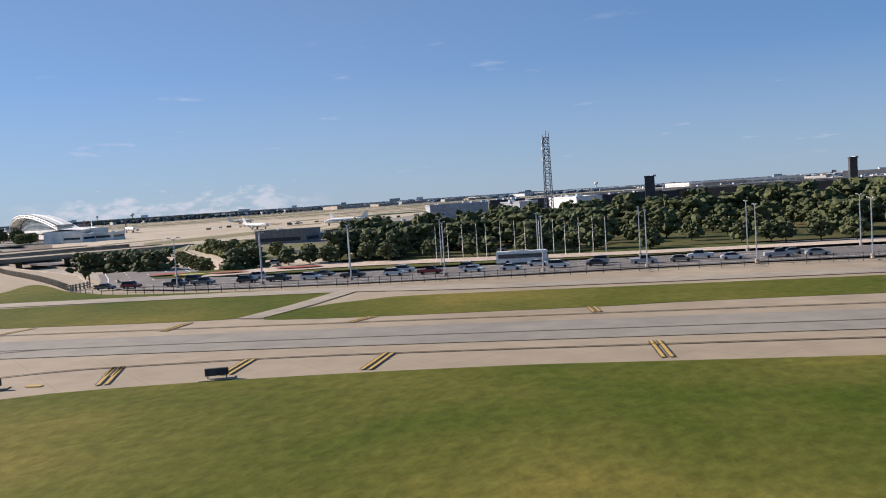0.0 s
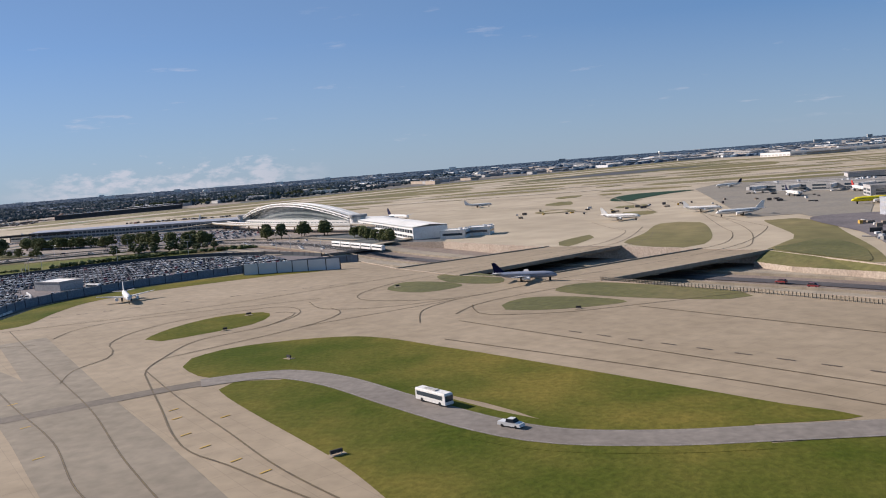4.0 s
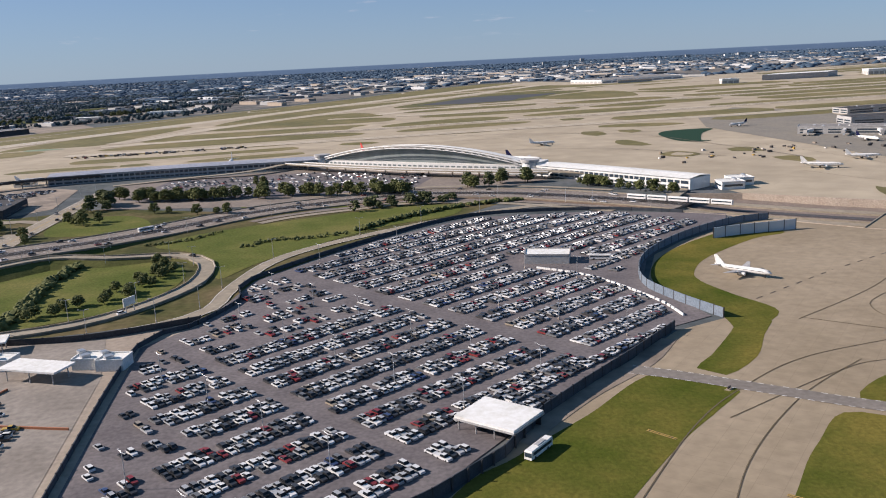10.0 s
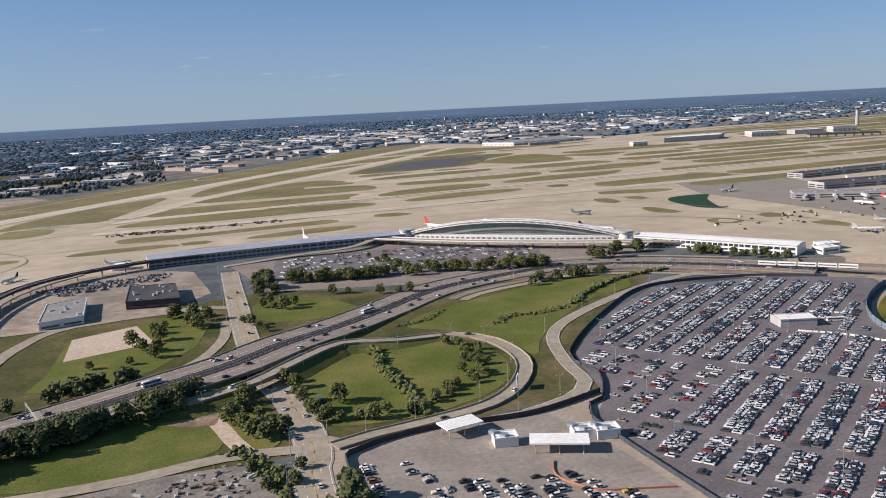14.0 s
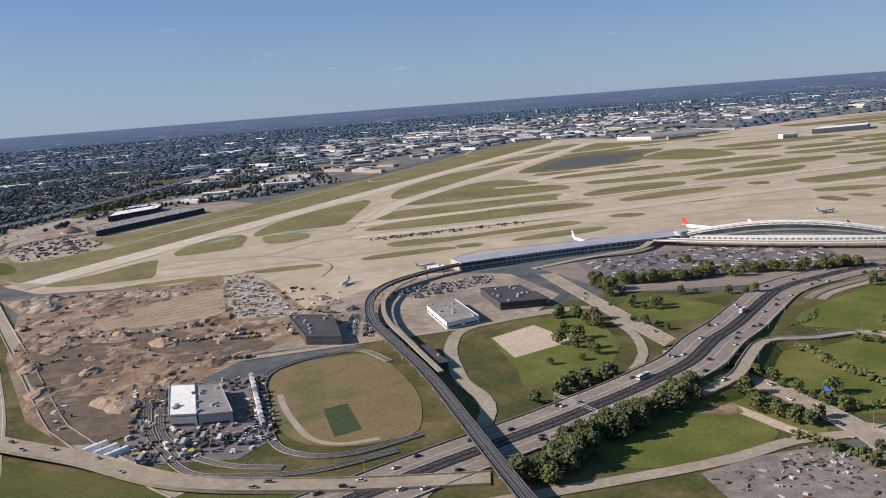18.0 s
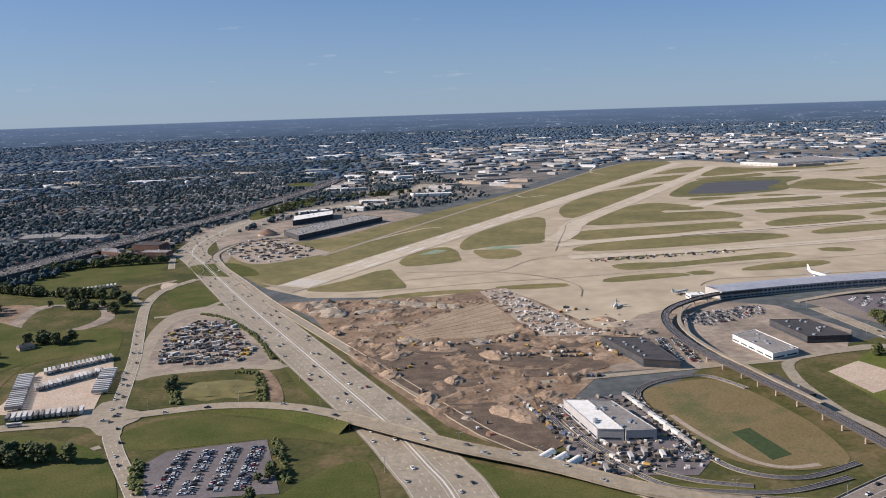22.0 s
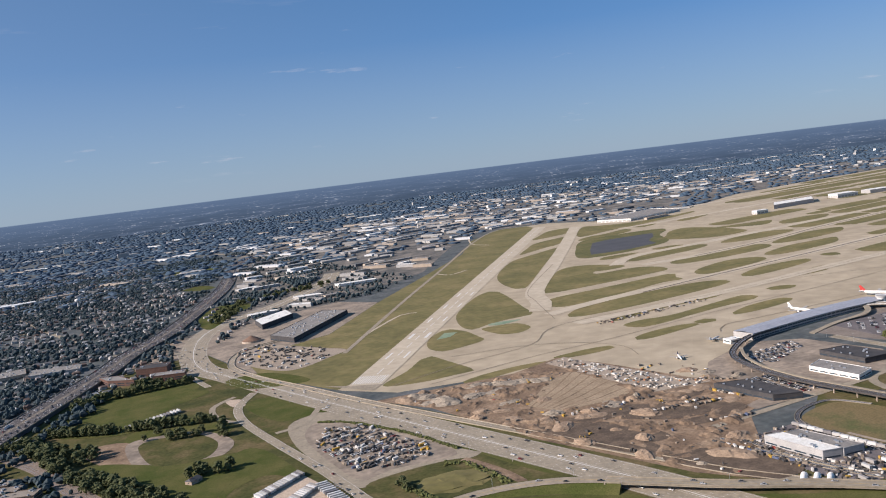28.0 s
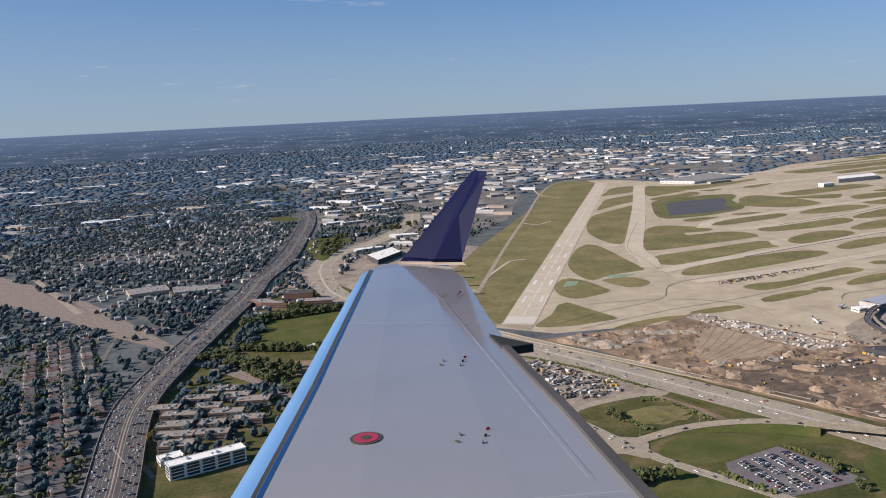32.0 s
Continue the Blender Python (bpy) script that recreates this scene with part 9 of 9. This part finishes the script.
# golf-ball-like salt dome beside the warehouse
dome = thing("storage_dome", 1300, -1740, 0, 0, "brown conical storage dome", "dome")
part("shell", Geo().tube((0, 0, 0), (0, 0, 4), 20, 19, sides=20), WALL_TAN, dome)
part("cone", Geo().tube((0, 0, 4), (0, 0, 13), 19.5, 1.5, sides=20), material("brown_dome_roof", (0.163, 0.1, 0.0698), (0.204, 0.128, 0.0892), 5), dome)


# ---- aircraft ----
def airliner(x, y, turn, n, label, body, tail, z=0.35):
    """A twin-jet, n metres long: fuselage, wings, tail, engines and gear as parts."""
    a = thing("airliner", x, y, z, turn, label, "aircraft", "airliners")
    r = n * 0.05
    c = r + n * 0.045
    rings = []
    for s, k, up in ((-0.5, 0.12, 0.7), (-0.42, 0.45, 0.42), (-0.3, 0.85, 0.12), (-0.15, 1, 0), (0.3, 1, 0), (0.4, 0.9, -0.03), (0.46, 0.6, -0.18), (0.5, 0.12, -0.35)):
        rings.append([(s * n, r * k * math.sin(i * 0.5236), c + r * up + r * k * math.cos(i * 0.5236)) for i in range(12)])
    part("fuselage", Geo().loft(rings), body, a, smooth=True)
    for s in (-1, 1):
        w = Geo().loft([[(0.12 * n, s * r * 0.6, c - r * 0.5), (-0.08 * n, s * r * 0.6, c - r * 0.5), (-0.08 * n, s * r * 0.6, c - r * 0.3), (0.10 * n, s * r * 0.6, c - r * 0.25)], [(-0.07 * n, s * n * 0.46, c + r * 0.4), (-0.12 * n, s * n * 0.46, c + r * 0.4), (-0.12 * n, s * n * 0.46, c + r * 0.46), (-0.07 * n, s * n * 0.46, c + r * 0.46)]])
        half = part("wing", w, WALL_GREY, a)
        part("tailplane", Geo().loft([[(-0.36 * n, s * r * 0.3, c + r * 0.6), (-0.46 * n, s * r * 0.3, c + r * 0.6), (-0.46 * n, s * r * 0.3, c + r * 0.7), (-0.36 * n, s * r * 0.3, c + r * 0.7)], [(-0.45 * n, s * n * 0.18, c + r * 0.8), (-0.49 * n, s * n * 0.18, c + r * 0.8), (-0.49 * n, s * n * 0.18, c + r * 0.86), (-0.45 * n, s * n * 0.18, c + r * 0.86)]]), WALL_GREY, a)
        part("engine", Geo().tube((0.0, s * n * 0.16, c - r * 0.75), (0.12 * n, s * n * 0.16, c - r * 0.75), r * 0.42, r * 0.55, sides=12), WHITE, half)
        part("window_line", Geo().box(-0.28 * n, s * r * 0.985 - 0.04, c + r * 0.12, 0.38 * n, s * r * 0.985 + 0.04, c + r * 0.26), GLASS, a)
        part("main_gear", Geo().box(-0.05 * n, s * n * 0.07 - 0.4, 0, -0.01 * n, s * n * 0.07 + 0.4, c - r * 0.6), RUBBER, a)
    part("fin", Geo().loft([[(-0.30 * n, -0.25, c + r * 0.7), (-0.47 * n, -0.2, c + r * 0.7), (-0.47 * n, 0.2, c + r * 0.7), (-0.30 * n, 0.25, c + r * 0.7)], [(-0.45 * n, -0.1, c + n * 0.19), (-0.51 * n, -0.1, c + n * 0.19), (-0.51 * n, 0.1, c + n * 0.19), (-0.45 * n, 0.1, c + n * 0.19)]]), tail, a)
    part("nose_gear", Geo().box(0.37 * n, -0.25, 0, 0.40 * n, 0.25, c - r * 0.6), RUBBER, a)
    part("cockpit_glass", Geo().box(0.435 * n, -r * 0.5, c + r * 0.15, 0.462 * n, r * 0.5, c + r * 0.42), GLASS, a)


NAVY = material("navy_blue_paint", (0.0022, 0.0035, 0.030), (0.003, 0.005, 0.036), 0.8, rough=0.6, gloss=0.12)
GREY_BLUE = material("grey_blue_aircraft_paint", (0.22, 0.248, 0.31), (0.245, 0.272, 0.334), 5, rough=0.35)
RED_TAIL = material("red_tail_paint", (0.45, 0.05, 0.04), rough=0.4)
BRIGHT = material("bright_yellow_paint", (0.75, 0.62, 0.01), rough=0.4)
for x, y, t, n, label, body, tail in (
    (246, -370, 128, 30, "white airliner taxiing on buff concrete", WHITE, WHITE), (48, -375, 172, 30, "blue-grey airliner crossing the taxiway", GREY_BLUE, NAVY), (8, -684, 150, 36, "white airliner on the far apron", WHITE, WHITE), (-80, -662, 8, 36, "white airliner on the far apron", WHITE, WHITE), (-58, -722, 160, 32, "small white airliner on the far apron", WHITE, WHITE),
    (-185, -702, 4, 38, "bright yellow airliner at the terminal", BRIGHT, BRIGHT), (-150, -850, 100, 34, "white airliner at a terminal pier", WHITE, NAVY), (-210, -860, 95, 34, "white airliner at a terminal pier", WHITE, RED_TAIL), (-275, -875, 92, 34, "white airliner at a terminal pier", WHITE, NAVY), (-180, -945, 270, 34, "white airliner at a terminal pier", WHITE, WHITE), (-250, -1045, 80, 34, "white airliner at a terminal pier", WHITE, NAVY), (-340, -1060, 85, 34, "white airliner at a terminal pier", WHITE, WHITE),
    (330, -925, 130, 58, "large white airliner behind the terminal", WHITE, WHITE), (395, -985, 110, 60, "large white airliner with a red tail", WHITE, RED_TAIL), (560, -1005, 90, 50, "white airliner parked behind the concourse", WHITE, WHITE), (240, -860, 135, 45, "white airliner with a navy tail behind the terminal", WHITE, NAVY), (776, -975, 200, 30, "small white airliner at the concourse end", WHITE, WHITE), (880, -935, 60, 28, "small white airliner on the far apron", WHITE, NAVY),
    (180, -1010, 185, 34, "white airliner taxiing far off", WHITE, WHITE), (-120, -1090, 20, 34, "white airliner taxiing far off", WHITE, NAVY)):
    airliner(x, y, t, n, label, body, tail)
# low buildings of the far midfield
rng = random.Random(13)
mid = Geo()
for _ in range(230):
    k = rng.random()
    x, y = (rng.uniform(560, 800), -1228 + rng.uniform(-14, 10)) if k < 0.4 else ((rng.uniform(-120, 120), -800 + rng.uniform(-60, 30)) if k < 0.55 else (rng.uniform(-420, -120), rng.uniform(-960, -740)))
    mid.turned(x, y, 0.3, rng.uniform(2, 6), rng.uniform(1.5, 2.4), rng.uniform(1, 2.2), rng.choice((0, 20, 90)))
for _ in range(70):
    mid.turned(rng.uniform(-235, -128), rng.uniform(-575, -415), 0.2, rng.uniform(2, 7), rng.uniform(1.5, 3), rng.uniform(1, 2.6), rng.choice((0, 20, 90)))
tagged(new("ground_equipment", mid.mesh("ground_equipment", SITE_PAINT)), "carts, trucks and sheds scattered on the apron", "vehicles", kind="stuff")


# ---- the aircraft's own wing, as it stands at the end of the flight ----
EYE = (1919.6, -29.0, 348.6)
wing = thing("aircraft_wing", *EYE, 0, "pale grey jet wing with a blue winglet", "wing")
SKIN = material("grey_wing_paint", (0.235, 0.225, 0.225), (0.26, 0.25, 0.25), 1.2, rough=0.12, gloss=0.6)
# the sky's reflection on the polished edge is put into its blue colour
EDGE = material("polished_leading_edge", (0.16, 0.33, 0.58), (0.19, 0.37, 0.62), 0.7, rough=0.3, metal=0.35)
SKIN.node_tree.nodes["Principled BSDF"].inputs["Coat Weight"].default_value = 0.6
SKIN.node_tree.nodes["Principled BSDF"].inputs["Coat Roughness"].default_value = 0.02
# stations: span, front of the skin, trailing edge
STATIONS = [(-1.30, 0.36, -1.70), (-2.30, -0.10, -1.96), (-3.40, -0.63, -2.26), (-4.65, -1.25, -2.60), (-5.60, -1.70, -2.92), (-7.00, -2.37, -3.42), (-7.90, -2.80, -3.62)]
rings = []
for y, xf, xb in STATIONS:
    n = xf - xb
    t = 0.10 * n
    rings.append([(xf, y, -1.555), (xf - 0.3 * n, y, -1.545), (xf - 0.7 * n, y, -1.55), (xb, y, -1.565), (xb, y, -1.58), (xf - 0.5 * n, y, -1.56 - t), (xf, y, -1.56 - t * 0.8)])
part("skin", Geo().loft(rings), SKIN, wing)
rings = []
for y, xf, xb in STATIONS:
    t = 0.10 * (xf - xb)
    w = 0.185 - 0.009 * abs(y)
    rings.append([(xf - 0.04, y, -1.5515), (xf - 0.004, y, -1.5515)] + [(xf + w * math.sin(k), y, -1.5515 - 0.085 * (1 - math.cos(k))) for k in (0.25, 0.5, 0.8, 1.1, 1.4)] + [(xf + w * 0.8, y, -1.67), (xf - 0.04, y, -1.56 - t * 0.8)])
part("leading_edge", Geo().loft(rings), EDGE, wing, smooth=True)
part("edge_seam", ribbon(Geo(), [(xf - 0.012, y) for y, xf, xb in STATIONS], 0.02, -1.541), BLACK, wing)
g = Geo()
g.loft([[(-2.80, -7.9, -1.56), (-3.62, -7.9, -1.57), (-3.62, -7.9, -1.60), (-2.80, -7.9, -1.66)], [(-2.98, -8.12, -1.55), (-3.66, -7.98, -1.55), (-3.66, -7.98, -1.57), (-2.98, -8.12, -1.60)]])
part("wing_tip", g, SKIN, wing)
g = Geo()
g.loft([[(-3.20, -8.07, -1.53), (-3.44, -7.84, -1.53), (-3.70, -7.60, -1.53), (-3.46, -7.80, -1.53)], [(-3.26, -8.09, -1.49), (-3.48, -7.86, -1.49), (-3.69, -7.58, -1.49), (-3.46, -7.76, -1.49)], [(-4.08, -8.05, -0.645), (-4.10, -7.90, -0.64), (-4.09, -7.72, -0.64), (-4.07, -7.86, -0.64)]])
part("winglet", g, NAVY, wing, "navy blue winglet")
part("winglet_root", Geo().loft([[(-3.18, -8.10, -1.555), (-3.46, -7.80, -1.555), (-3.72, -7.55, -1.555), (-3.44, -7.86, -1.555)], [(-3.20, -8.07, -1.525), (-3.46, -7.80, -1.525), (-3.70, -7.60, -1.525), (-3.44, -7.84, -1.525)]]), WALL_TAN, wing)
# RUBBER's black here paints the shadow at the flap notch
part("flap_corner", Geo().prism([(-2.634, -5.036), (-2.759, -4.655), (-2.606, -4.68), (-2.567, -4.74)], -1.60, -1.543), RUBBER, wing, "pointed flap corner with its shadow painted black")
part("flap_edge", Geo().prism([(-2.574, -4.751), (-2.265, -3.545), (-1.977, -2.522), (-2.025, -2.492), (-2.313, -3.534), (-2.61, -4.71)], -1.60, -1.5425), WALL_DARK, wing, "dark strip along the flap edge")
FUEL_RED = material("dark_red_fuel_paint", (0.30, 0.022, 0.05), (0.34, 0.03, 0.06), 0.1, rough=0.4)
part("fuel_mark", Geo().prism([(-1.24 + 0.062 * math.cos(i * 0.3142), -3.70 + 0.062 * math.sin(i * 0.3142)) for i in range(20)], -1.548, -1.539), FUEL_RED, wing, "round dark red fuel mark")
part("fuel_mark_ring", Geo().prism([(-1.24 + 0.078 * math.cos(i * 0.3142), -3.70 + 0.078 * math.sin(i * 0.3142)) for i in range(20)], -1.548, -1.541), BLACK, wing)
for pts in ([(-2.89, -6.5), (-1.89, -2.78)], [(-1.9, -5.9), (-2.75, -5.35)], [(-0.9, -3.0), (-1.95, -2.6)]):
    part("panel_seam", ribbon(Geo(), pts, 0.0025, -1.5385), WALL_GREY, wing)
part("fuel_cap", Geo().prism([(-1.24 + 0.026 * math.cos(i * 0.3142), -3.70 + 0.026 * math.sin(i * 0.3142)) for i in range(20)], -1.548, -1.5375), BLACK, wing)
for x, y in ((-1.8, -3.5), (-2.25, -4.65), (-3.08, -6.4)):
    for i in range(5):
        part("stencil_mark", Geo().turned(x + 0.05 * i, y + 0.07 * (i % 3), -1.55, 0.02, 0.004, 0.0121, 30 * i), RED if i == 0 else BLACK, wing)
for i in range(4):
    y = -7.4 + i * 0.35
    x = float(np.interp(y, [-7.9, -7.0, -5.6], [-3.62, -3.42, -2.92]))
    part("static_wick", Geo().tube((x, y, -1.57), (x - 0.1, y + 0.02, -1.575), 0.004, sides=4), BLACK, wing)
